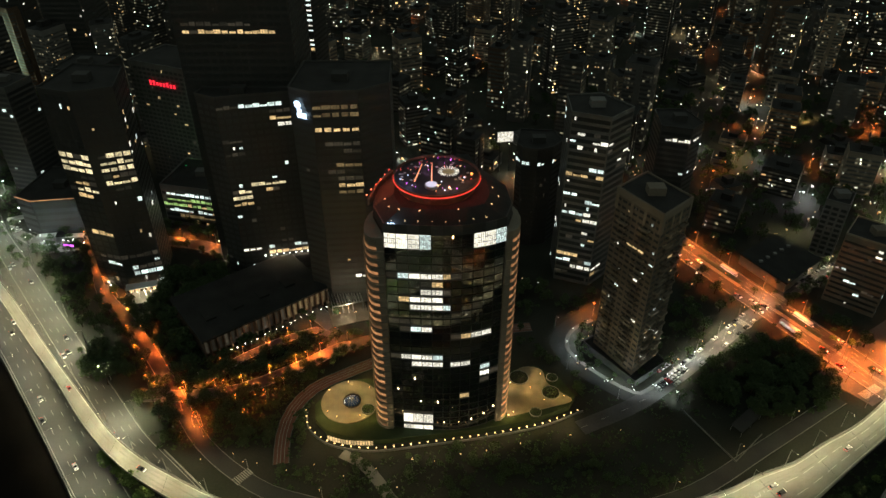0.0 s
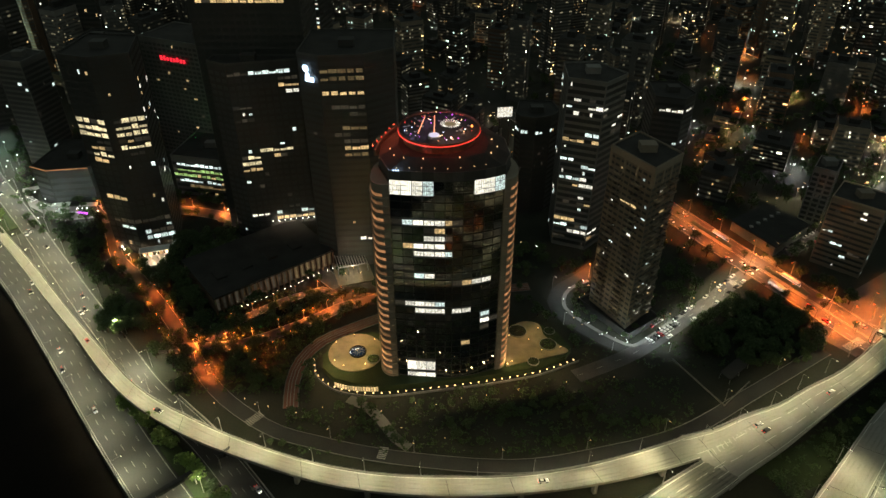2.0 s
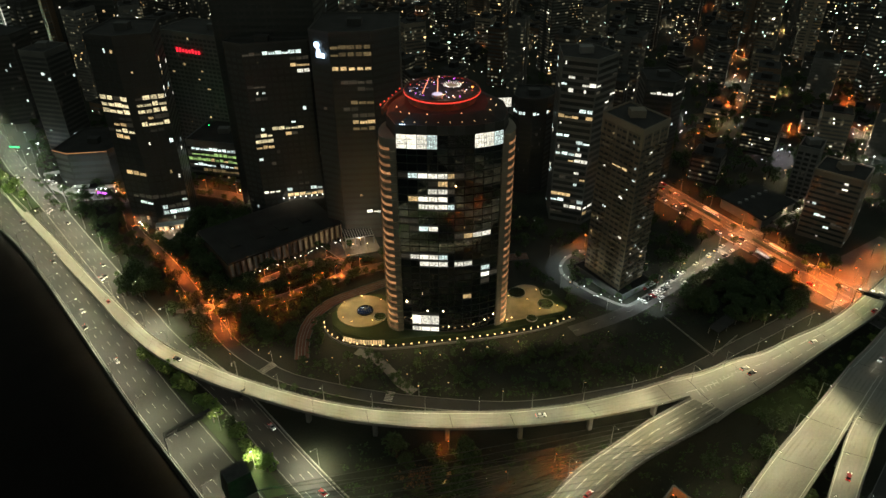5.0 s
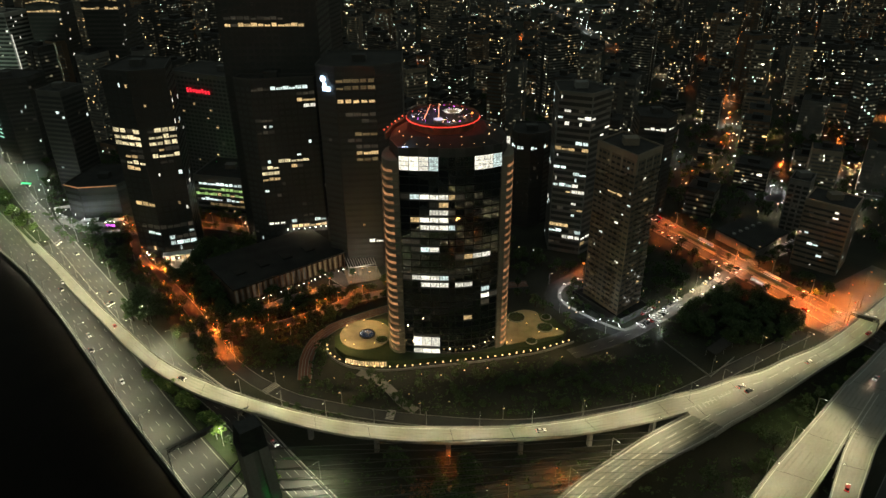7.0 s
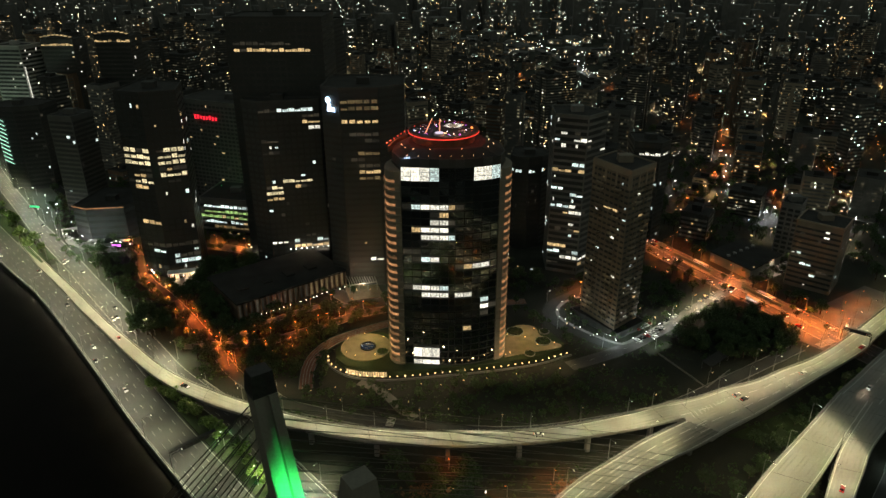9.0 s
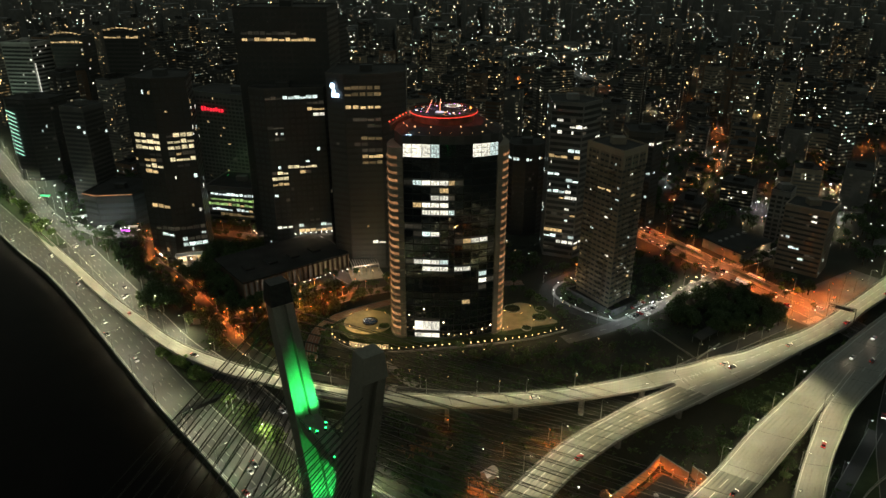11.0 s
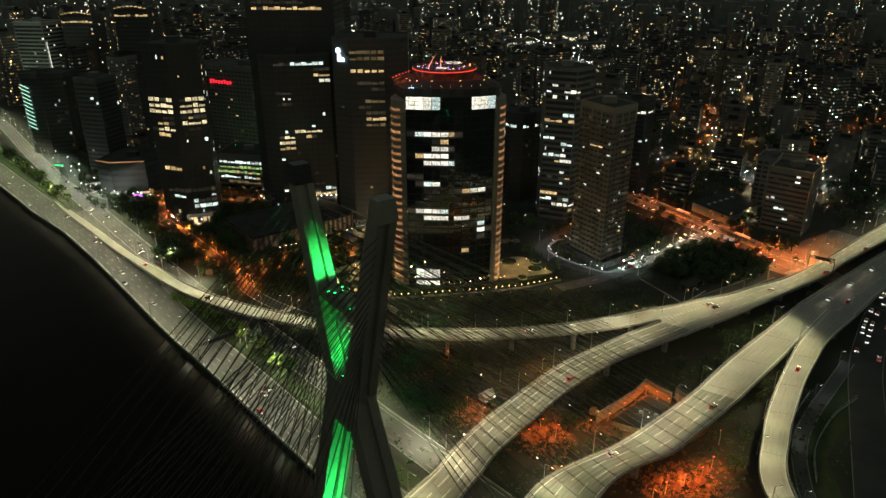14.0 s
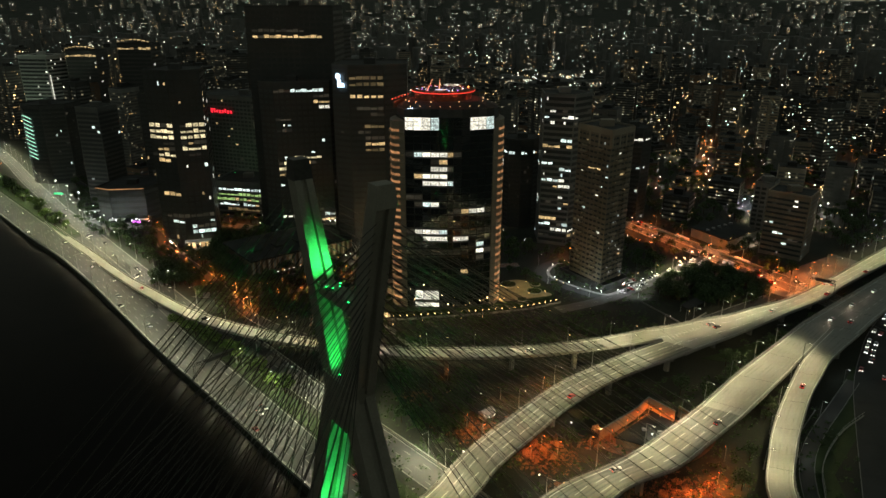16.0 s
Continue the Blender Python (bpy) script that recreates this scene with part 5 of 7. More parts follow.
def tall_building(name, label, poly, h, fh, bay, wall, lit=None, chance=0.03, mats=(WHITE, WARMW, COOL), frac=0.55, z0=0.0, category="office building", seed=1, distant=False, gap=0.25, punched=False):
    """A prism on a plan (anticlockwise), with slab edges, a glazed band a storey on each side, single lit windows and a parapet.
    lit: {(side, storey): (first bay, last bay, material)}"""
    r = random.Random(seed)
    b = thing(name, pose(0, 0, 0), label, category)
    part("wall", Shape().prism(poly, z0 - 0.3, h), wall, b)
    cx, cy = sum(p[0] for p in poly) / len(poly), sum(p[1] for p in poly) / len(poly)
    part("roof", Shape().prism([(cx + (x - cx) * 0.985, cy + (y - cy) * 0.985) for x, y in poly], h, h + 0.3), M_ROOF, b, "dark flat roof")
    n = len(poly)
    L3 = [Vector((*p, 0)) for p in poly]
    par = Shape()
    for i in range(n):
        a, c = L3[i], L3[(i + 1) % n]
        m = Matrix.Translation(a) @ Matrix.Rotation(math.atan2(c.y - a.y, c.x - a.x), 4, "Z")
        par.box(0, -0.1, h, (c - a).length, 0.35, h + 1.2, m)
    part("parapet", par, wall, b)
    part("roof_house", Shape().box(cx - 4, cy - 3, h + 0.3, cx + 4, cy + 3, h + 4.2), wall, b)
    storeys = int((h - z0 - 2) / fh)
    rows = Shape()
    for i in range(n):
        a, c = L3[i], L3[(i + 1) % n]
        L = (c - a).length
        if L < 4:
            continue
        m = Matrix.Translation(a) @ Matrix.Rotation(math.atan2(c.y - a.y, c.x - a.x), 4, "Z")
        nb = max(1, int(L / bay))
        bw = L / nb
        band = Shape()
        if punched:
            for k in range(nb):
                band.box((k + 0.14) * bw, -0.06, fh * gap, (k + 0.86) * bw, 0.1, fh * (gap + frac))
        else:
            band.box(0.6, -0.06, fh * gap, L - 0.6, 0.1, fh * (gap + frac))
        cells = band
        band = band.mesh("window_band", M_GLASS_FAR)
        for s in range(storeys):
            z = z0 + 1.5 + s * fh
            if distant:
                rows.add([tuple(m @ (Vector(v) + Vector((0, 0, z)))) for v in cells.v], cells.f)
            else:
                part("window_band", band, None, b, at=m @ Matrix.Translation((0, 0, z)))
            spec = (lit or {}).get((i, s))
            for k in range(nb):
                mat = None
                if spec and spec[0] <= k <= spec[1]:
                    mat = spec[2]
                elif r.random() < chance * 1.5:
                    mat = r.choice(mats)
                if mat and spec and r.random() < 0.12:
                    mat = r.choice((None, DIM, WARMW))
                if mat:
                    part("lit_window", pane_mesh(bw * (r.choice((0.94, 0.94, 0.84, 0.74)) if spec else r.choice((0.7, 0.5, 0.3, 0.22))), fh * frac * r.choice((0.95, 0.95, 0.7, 0.5)), mat), None, b, at=m @ Matrix.Translation(((k + 0.5) * bw, -0.02, z + fh * (gap + 0.02))))
    if distant:
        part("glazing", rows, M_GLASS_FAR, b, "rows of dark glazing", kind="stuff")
    return b


# the office with the block of yellow windows
lit = {}
for s in (19, 20, 21):
    lit[(0, s)] = (0, 4, M_ROOM_CREAM)
    lit[(1, s)] = (1, 4, M_ROOM_CREAM)
lit[(0, 17)], lit[(1, 17)] = (1, 4, WARMW), (1, 4, M_ROOM_CREAM)
lit[(0, 18)], lit[(1, 18)] = (2, 4, DIM), (1, 4, DIM)
lit[(0, 16)], lit[(1, 16)] = (0, 3, M_ROOM_CREAM), (2, 3, DIM)
lit[(0, 15)] = (1, 2, WARMW)
lit[(0, 5)], lit[(1, 5)], lit[(0, 4)] = (1, 4, DIM), (0, 4, DIM), (1, 4, COOL)
lit[(1, 2)], lit[(1, 3)] = (1, 4, COOL), (2, 4, DIM)
lit[(0, 9)] = (1, 3, WARMW)
tall_building("office_building", "dark office block with a patch of yellow-lit windows", [(-209, 340), (-190, 333.5), (-170, 341), (-177, 372), (-206, 376)], 126, 4.1, 4.2, M_WALLS[4], lit, 0.025, seed=3, punched=True, distant=True, frac=0.66, gap=0.17)
# the hotel tower with the red sign
tall_building("hotel_tower", "dark hotel tower with a red roof sign", [(-224, 480), (-150, 448), (-136, 484), (-208, 514)], 92, 3.4, 4.0, M_WALLS[0], {}, 0.03, (DIM, DIM, WARMW), seed=4, distant=True, category="hotel", punched=True)
sign = thing("roof_sign", pose(-208, 472.3, 77.5, 0, 0, -23.5), "glowing red lettering bars on the hotel front", "sign")
for i in range(8):
    part("letter_bar", Shape().box(0.3 + i * 3.0, -0.7, (i % 3) * 0.25, 2.0 + i * 3.0, -0.3, 2.7 + (0.9 if i in (0, 1, 5) else 0)), M_SIGN_RED, sign)
podium_lit = {(0, 1): (3, 99, M_ROOM_GOLD), (0, 2): (0, 99, COOL), (0, 3): (0, 99, M_GALLERY), (0, 4): (0, 99, M_GALLERY), (0, 5): (2, 99, COOL)}
tall_building("hotel_podium", "low hotel podium with green and yellow lit galleries", [(-192, 411), (-150, 401), (-140, 440), (-185, 450)], 30, 4.2, 3.5, M_WALLS[0], podium_lit, 0.1, seed=5, category="podium", distant=True)
# the tall pair behind the arcade
lit = {}
lit[(2, 27)] = (0, 5, COOL)
lit[(1, 27)] = (0, 2, DIM)
lit[(2, 26)], lit[(2, 25)], lit[(2, 24)] = (4, 6, DIM), (4, 6, WARMW), (5, 6, WHITE)
lit[(1, 22)], lit[(1, 20)] = (0, 2, DIM), (0, 2, DIM)
lit[(1, 14)], lit[(1, 13)], lit[(1, 12)] = (0, 2, M_ROOM_CREAM), (0, 2, M_ROOM_CREAM), (0, 2, WARMW)
lit[(2, 15)], lit[(2, 14)] = (0, 4, M_ROOM_CREAM), (2, 3, DIM)
lit[(2, 3)], lit[(2, 4)], lit[(1, 4)] = (1, 9, WARMW), (5, 9, COOL), (0, 2, WHITE)
lit[(2, 2)] = (1, 9, DIM)
tall_building("twin_tower", "tall dark office tower with scattered lit windows", [(-134, 355), (-122, 348.5), (-111, 351.5), (-84, 357.5), (-80, 364), (-132, 364)], 117, 4.0, 3.6, M_WALLS[4], lit, 0.03, (WHITE, DIM, COOL), seed=6, punched=True, distant=True)
tall_building("setback_tower", "very tall dark tower with one gold-lit storey", [(-142, 366), (-80, 366), (-78, 402), (-140, 402)], 167, 4.0, 3.9, M_WALLS[4], {(0, 36): (1, 12, WARMW), (0, 37): (1, 9, DIM)}, 0.004, (DIM,), seed=7, distant=True, punched=True)
lit = {(1, 18): (1, 3, DIM), (1, 20): (2, 5, DIM), (1, 21): (1, 2, DIM), (1, 24): (3, 5, DIM), (1, 25): (1, 4, DIM)}
lit[(1, 29)], lit[(1, 30)] = (0, 5, M_ROOM_GOLD), (0, 5, M_ROOM_GOLD)
lit[(1, 27)], lit[(1, 22)], lit[(1, 19)], lit[(1, 18)], lit[(1, 4)] = (0, 5, WARMW), (2, 4, M_ROOM_GOLD), (2, 5, WARMW), (2, 5, M_ROOM_GOLD), (3, 5, WHITE)
tall_building("bank_tower", "dark tower with a gold crown and slatted front", [(-77, 328), (-65, 321.5), (-42, 323.5), (-27, 334), (-28, 366), (-75, 366)], 131, 4.0, 4.0, M_WALLS[4], lit, 0.008, (WARMW, DIM), seed=8, distant=True)
logo = thing("logo_sign", pose(-74.0, 325.2, 118.2, 0, 0, -28) @ Matrix.Scale(0.82, 4), "glowing blue-white emblem on the tower", "sign")
part("disc", Shape().beam((2.4, -0.5, 7.6), (2.4, -0.2, 7.6), 2.3, 2.3, 20), M_LED_BLUE, logo, "glowing round emblem")
part("tail", Shape().beam((3.4, -0.5, 3.8), (3.4, -0.2, 3.8), 1.6, 1.6, 14), M_LED_BLUE, logo, "glowing lower lobe")
part("bar", Shape().box(1.5, -0.5, -0.8, 8.2, -0.2, 2.4), M_LED_BLUE, logo, "glowing bar")

# the long arcade with its row of lamps
E0, E1 = Vector((-127, 274, 0)), Vector((-68, 321, 0))
ed = (E1 - E0).normalized()
em = Matrix.Translation(E0) @ Matrix.Rotation(math.atan2(ed.y, ed.x), 4, "Z")
EL = (E1 - E0).length
arcade = thing("arcade_building", em, "long low building with a pillared arcade and dark roof", "building")
part("body", Shape().box(0, 2.5, -0.3, EL, 46, 11), M_WALLS[3], arcade)
part("roof", Shape().box(-0.6, -0.4, 11, EL + 0.6, 47, 12.2), M_ROOF, arcade, "broad dark roof")
pil = Shape().box(-0.45, 0, -0.3, 0.45, 0.9, 11).mesh("pillar", M_WALLS[3])
win = Shape().box(0.9, 2.38, 1.0, 2.7, 2.5, 9.2)
win_w, win_d = win.mesh("arcade_window", M_ROOM_GOLD), win.mesh("arcade_window", M_ROOM_DIM)
NP = 20
for i in range(NP + 1):
    part("pillar", pil, None, arcade, at=pose(i * EL / NP, 0, 0))
    if i < NP:
        part("arcade_window", win_w if i > 12 else win_d, None, arcade, at=pose(i * EL / NP, 0, 0))
for i in range(2, 19):
    p = em @ Vector((i * EL / 19 + rng.uniform(-1, 1), -4.5 + rng.uniform(-0.8, 0.8), 0))
    small_lamp(p.x, p.y, 2.6, Shape().ball((0, 0, 0), 0.24, 4).mesh("bulb", M_LAMP_WHITE), "white globe lamp before the arcade", "arcade lamps", ((1, 0.72, 0.42), 220) if i % 2 else None)
for i in range(4):
    part("roof_unit", Shape().box(8 + i * 16, 14, 12.2, 14 + i * 16, 22, 13.4), M_ROOF, arcade, "roof plant box")
# canopy with slats beside the arcade
can = thing("entrance_canopy", pose(-58, 318, 0, 0, 0, 18), "white-lit entrance canopy with open slats", "canopy")
part("floor", Shape().box(-10, -16, 0, 12, 12, 0.3), M_TERRACE, can, "pale lit paving")
part("frame", Shape().box(-8, -6, 6.0, 10, -5.6, 6.5).box(-8, 8, 6.0, 10, 8.4, 6.5), M_METAL, can)
for i in range(12):
    part("slat", Shape().box(-8 + i * 1.6, -6, 6.5, -7.6 + i * 1.6, 8.4, 6.8), M_METAL, can)
for i in range(4):
    part("column", Shape().beam((-8 + i * 6, -5.8, 0), (-8 + i * 6, -5.8, 6), 0.2), M_METAL, can)
for x, y in ((-59, 306), (-50, 307), (-55, 312)):
    small_lamp(x, y, 5.2, glow_warm, "warm lamp under the canopy", "canopy lamps", ((1, 0.8, 0.55), 1700))

# right of the round tower
lit = {(0, 23): (0, 1, WHITE), (0, 22): (3, 4, WHITE), (1, 22): (0, 0, WHITE), (0, 18): (3, 4, COOL), (0, 17): (0, 4, WARMW), (0, 14): (0, 1, COOL), (0, 13): (3, 4, COOL), (0, 11): (0, 2, COOL), (0, 10): (2, 4, WHITE), (0, 8): (3, 4, WHITE), (0, 7): (3, 4, COOL),
       (0, 4): (0, 2, WARMW), (0, 3): (0, 1, COOL), (0, 2): (2, 4, WHITE), (0, 1): (0, 1, DIM), (1, 2): (0, 1, WHITE), (1, 1): (0, 1, WARMW), (1, 23): (3, 4, DIM), (1, 20): (3, 4, WHITE), (1, 18): (2, 4, DIM)}
tall_building("white_lit_tower", "slender office tower with white-lit storeys", [(69, 346.5), (89, 338.5), (104, 353), (90, 373), (70, 371)], 110, 4.15, 4.2, M_WALLS[0], lit, 0.03, (WHITE, COOL, DIM), seed=9, distant=True)
tall_building("apartment_tower", "beige apartment tower with a flat crown and balconies", [(82, 283), (97, 258), (114, 273.5), (99, 298)], 100, 3.3, 3.6, M_WALLS[1], {(0, 22): (3, 5, WARMW), (1, 21): (3, 3, WARMW), (0, 26): (9, 9, DIM)}, 0.075, (WARMW, DIM, M_ROOM_GOLD, WHITE, COOL), seed=10, category="apartment tower", frac=0.38, gap=0.3, punched=True, distant=True)
tall_building("apartment_podium", "low stone podium of the apartment tower", [(76, 284), (98, 253), (118, 268), (101, 299)], 3.2, 2.8, 4, M_WALLS[4], {(0, 0): (0, 9, DIM)}, 0.12, (WARMW,), seed=11, category="podium")
tall_building("brown_slab_block", "olive-beige office slab with bands of dark windows", [(227, 326), (248.5, 308), (264, 326.5), (242.5, 344.5)], 46, 3.5, 3.4, M_WALLS[1], {(0, 2): (3, 4, COOL), (0, 3): (5, 6, DIM), (0, 4): (2, 3, COOL), (0, 10): (5, 5, WHITE)}, 0.11, (WHITE, COOL, DIM, DIM), seed=12, frac=0.42, gap=0.32, distant=True)
tall_building("side_block", "plain grey block at the end of a side street", [(239.5, 374), (250.5, 366), (262, 382), (251, 390)], 40, 3.6, 4, M_WALLS[0], {}, 0.03, (DIM,), seed=13, punched=True, distant=True)
tall_building("dark_round_block", "dark block with one ring of lit windows", [(46, 392), (49, 385), (58, 382), (68, 386), (75, 395), (72, 410), (50, 412)], 70, 3.8, 2.2, M_WALLS[4], {(i, 15): (0, 1, COOL) for i in range(5)}, 0.02, (DIM,), seed=14, distant=True)
tall_building("dark_corner_block", "dark block with a lit corner storey", [(138, 404), (156, 398), (166, 408), (160, 430), (140, 430)], 76, 3.8, 3.2, M_WALLS[4], {(0, 17): (1, 9, WHITE), (1, 17): (1, 9, WHITE)}, 0.02, (DIM, COOL), seed=15, distant=True)
tall_building("far_left_round_block", "dark rounded block with green edge lights", [(-412, 530), (-404, 520), (-385, 516), (-366, 524), (-362, 548), (-400, 556)], 76, 4, 4, M_WALLS[4], {}, 0.03, (DIM, COOL), seed=16, distant=True)
for i in range(11):
    s = thing("green_edge_light", pose(-404, 519.5, 26 + i * 3.9, 0, 0, -12), "slanting green-white light strip on the tower edge", "light strip", "edge strips")
    part("strip", Shape().beam((-1, -0.4, 2.0), (8, -0.6, -1.4), 0.35, sides=5), glowing("pale_green_strip", (0.5, 1, 0.72), 1.3), s)
tall_building("domed_black_hall", "black hall with a warm lit rim", [(-285, 400), (-272, 394), (-245, 398), (-238, 415), (-245, 440), (-280, 442)], 27, 5, 6, M_WALLS[4], {}, 0.0, (DIM,), seed=17, category="hall")
tall_building("slim_grey_tower", "slim grey tower near the highway", [(-318, 452), (-296, 446), (-290, 470), (-312, 478)], 84, 3.8, 4, M_WALLS[0], {}, 0.02, (DIM, COOL), seed=18, distant=True)
tall_building("dark_mid_tower", "dark tower behind the yellow-windowed office", [(-262, 450), (-232, 444), (-226, 476), (-258, 482)], 96, 3.8, 4, M_WALLS[4], {}, 0.02, (DIM, WARMW), seed=19, distant=True)
rim = thing("led_light_strip", pose(0, 0, 0), "warm light strip along the hall roof edge", "light strip")
for a, b in (((-285.3, 399.6), (-272, 393.6)), ((-272, 393.6), (-245, 397.6))):
    part("strip", Shape().beam((*a, 27.5), (*b, 27.5), 0.25, sides=5), M_LED_WARM, rim)

# signs and lit forecourts on the left
for x, y, z, w, mat, words in ((-347, 447, 9, 9, M_SIGN_GREEN, "long green light sign over the road"), (-246, 372, 7, 7, M_LED_PURPLE, "purple light strip on a canopy")):
    s = thing("light_sign", pose(x, y, z, 0, 0, -8), words, "sign")
    part("box", Shape().box(0, -0.4, 0, w, 0.1, 1.6), M_DARKMETAL, s)
    part("post", Shape().beam((w / 2, 0.25, -z), (w / 2, 0.25, 1.4), 0.15), M_DARKMETAL, s)
    part("face", Shape().box(0.15, -0.5, 0.15, w - 0.15, -0.41, 1.45), mat, s, "glowing face")
for x, y in ((-268, 385), (-262, 378), (-250, 379), (-244, 380), (-235, 376), (-278, 392), (-290, 402), (-330, 440), (-300, 420)):
    small_lamp(x, y, 6.5, Shape().ball((0, 0, 0), 0.3, 4).mesh("bulb", M_LAMP_WHITE), "bright white lamp over a forecourt", "forecourt white lamps", ((0.9, 1, 0.95), 1800))
porch = thing("entrance_porch", pose(-181, 330.5, 0, 0, 0, 16), "bright warm entrance porch of the office", "porch")
part("roof", Shape().box(-9, -3, 6.2, 9, 3, 6.6), M_WALLS[2], porch)
part("floor", Shape().box(-11, -9, 0, 11, 3, 0.2), M_WALLS[2], porch, "pale lit paving")
for i in range(6):
    part("column", Shape().beam((-8.4 + i * 3.3, -2.6, 0.2), (-8.4 + i * 3.3, -2.6, 6.2), 0.22), M_WALLS[2], porch)
    if i < 5 and i != 2:
        part("lit_panel", Shape().box(-8.0 + i * 3.3, 2.2, 0.6, -5.5 + i * 3.3, 2.4, 5.6), M_ROOM_WARM, porch, "bright glass panel")
for i in range(5):
    small_lamp(-207 + i * 2.5, 341 - i * 3.1, 3.2, Shape().ball((0, 0, 0), 0.42, 4).mesh("bulb", M_LAMP_WHITE), "white globe lamp beside the porch", "porch lamps", ((1, 0.85, 0.6), 500) if i % 2 else None, 0)
for x, y in ((-186, 326), (-179, 327.5), (-173, 330)):
    small_lamp(x, y, 4.6, glow_warm, "warm lamp at the porch", "porch lamps", ((1, 0.78, 0.5), 2600), 0.2)
# the glazed atrium roof in front of the twin tower
atrium = thing("atrium_roof", pose(-120, 335, 9, 0, 0, 18), "gridded glass atrium roof glowing faintly", "glass roof")
for i in range(8):
    for j in range(4):
        part("roof_pane", Shape().box(i * 2.6 - 10, j * 2.6 - 5, 0, i * 2.6 - 7.7, j * 2.6 - 2.7, 0.12), M_ROOM_DIM, atrium)
part("frame", Shape().box(-10.6, -5.6, -9, 11, 5.6, -0.05), M_WALLS[4], atrium)

# towers behind, on the far left, with gold roof edges and light strips
for x, y, h, w, seed in ((-407, 668, 116, 34, 31), (-320, 606, 127, 34, 32), (-342, 676, 108, 30, 33)):
    tall_building("gold_crowned_tower", "distant tower with a gold-lit roof edge", [(x - w / 2, y - 14), (x + w / 2, y - 14), (x + w / 2, y + 14), (x - w / 2, y + 14)], h, 4, 4, M_WALLS[4], {(0, int((h - 6) / 4)): (0, 9, WARMW)}, 0.03, (DIM, WARMW, WHITE), seed=seed, distant=True)
    t = thing("roof_light_arc", pose(x, y - 13.9, h + 1.2), "gold light arc on the roof edge", "light strip", "roof arcs")
    for i in range(8):
        part("lamp_bar", Shape().box(-w / 2 + i * w / 8 + 0.6, -0.3, 1.2 + 2.5 * math.sin(math.pi * (i + 0.5) / 8), -w / 2 + (i + 1) * w / 8 - 0.6, 0, 2.2 + 2.5 * math.sin(math.pi * (i + 0.5) / 8)), M_ROOM_WARM, t)
    part("rail", Shape().box(-w / 2, -0.1, 0, w / 2, 0.15, 1.3), M_DARKMETAL, t)
tall_building("pale_slab_tower", "pale tower with a bright vertical light strip", [(-470, 640), (-437, 636), (-428, 660), (-462, 668)], 112, 4, 4, M_WALLS[2], {}, 0.05, (DIM, WHITE), seed=34, distant=True)
for u, v in ((-466, 630), (-452, 628), (-436, 627)):
    fl = thing("floodlight", pose(u, v, 0), "floodlight at the foot of the pale tower", "floodlight", "tower floodlights")
    part("housing", Shape().box(-0.6, -0.4, 0, 0.6, 0.4, 0.8), M_DARKMETAL, fl)
    part("lens", Shape().box(-0.5, -0.3, 0.8, 0.5, 0.3, 0.86), M_LAMP_WHITE, fl, "glowing lens")
    lamp_light("flood_light", (u, v, 1.4), (0.7, 1.0, 0.74), 150000, 110, 0.4, (0.1, 0.55, 1), 0.8)
strip = thing("vertical_light", pose(-434, 635, 0), "bright white vertical light strip on the tower corner", "light strip")
part("strip", Shape().beam((0, 0, 30), (-1.0, 0.4, 92), 0.6, sides=6), M_ROOM_WHITE, strip)
part("foot", Shape().beam((0.4, 0, 0), (0.2, 0, 30), 0.3, sides=6), M_DARKMETAL, strip)
tall_building("striped_tower", "tall dark tower with one column of white windows", [(-122, 530), (-98, 526), (-92, 552), (-118, 558)], 148, 3.7, 4.0, M_WALLS[4], {(0, s): (4, 5, COOL if s % 3 else WHITE) for s in range(22, 39)}, 0.01, (DIM,), seed=35, distant=True)
board = thing("bright_billboard", pose(42, 486, 0, 0, 0, 8), "white glowing billboard on posts", "billboard")
part("face", Shape().box(0, -0.3, 26, 12, 0, 34), M_ROOM_WHITE, board, "glowing white face")
part("frame", Shape().box(-0.4, 0, 25.6, 12.4, 0.6, 34.4), M_DARKMETAL, board)
for u in (2, 10):
    part("post", Shape().beam((u, 0.3, 0), (u, 0.3, 26), 0.4), M_DARKMETAL, board)
# pavement corner round the apartment tower
KERB = smooth_line([(86, 306, 0), (74, 298, 0), (68.5, 287, 0), (70.5, 276, 0), (84, 260, 0), (97, 249.5, 0), (104, 250.5, 0), (120, 263, 0), (136, 276, 0)], 3)
solid("pavement_corner", ribbon(KERB, -1.1, 1.1, -0.2, 0.17), M_PAVE, "pale pavement round the apartment block", "pavement", kind="structure")
for p, d in along(KERB, 12, 4):
    small_lamp(p.x, p.y, 1.7, Shape().ball((0, 0, 0), 0.2, 4).mesh("bulb", M_LAMP_WHITE), "low white lamp on the pavement", "pavement lamps", ((0.82, 1, 0.97), 700), 0.17)

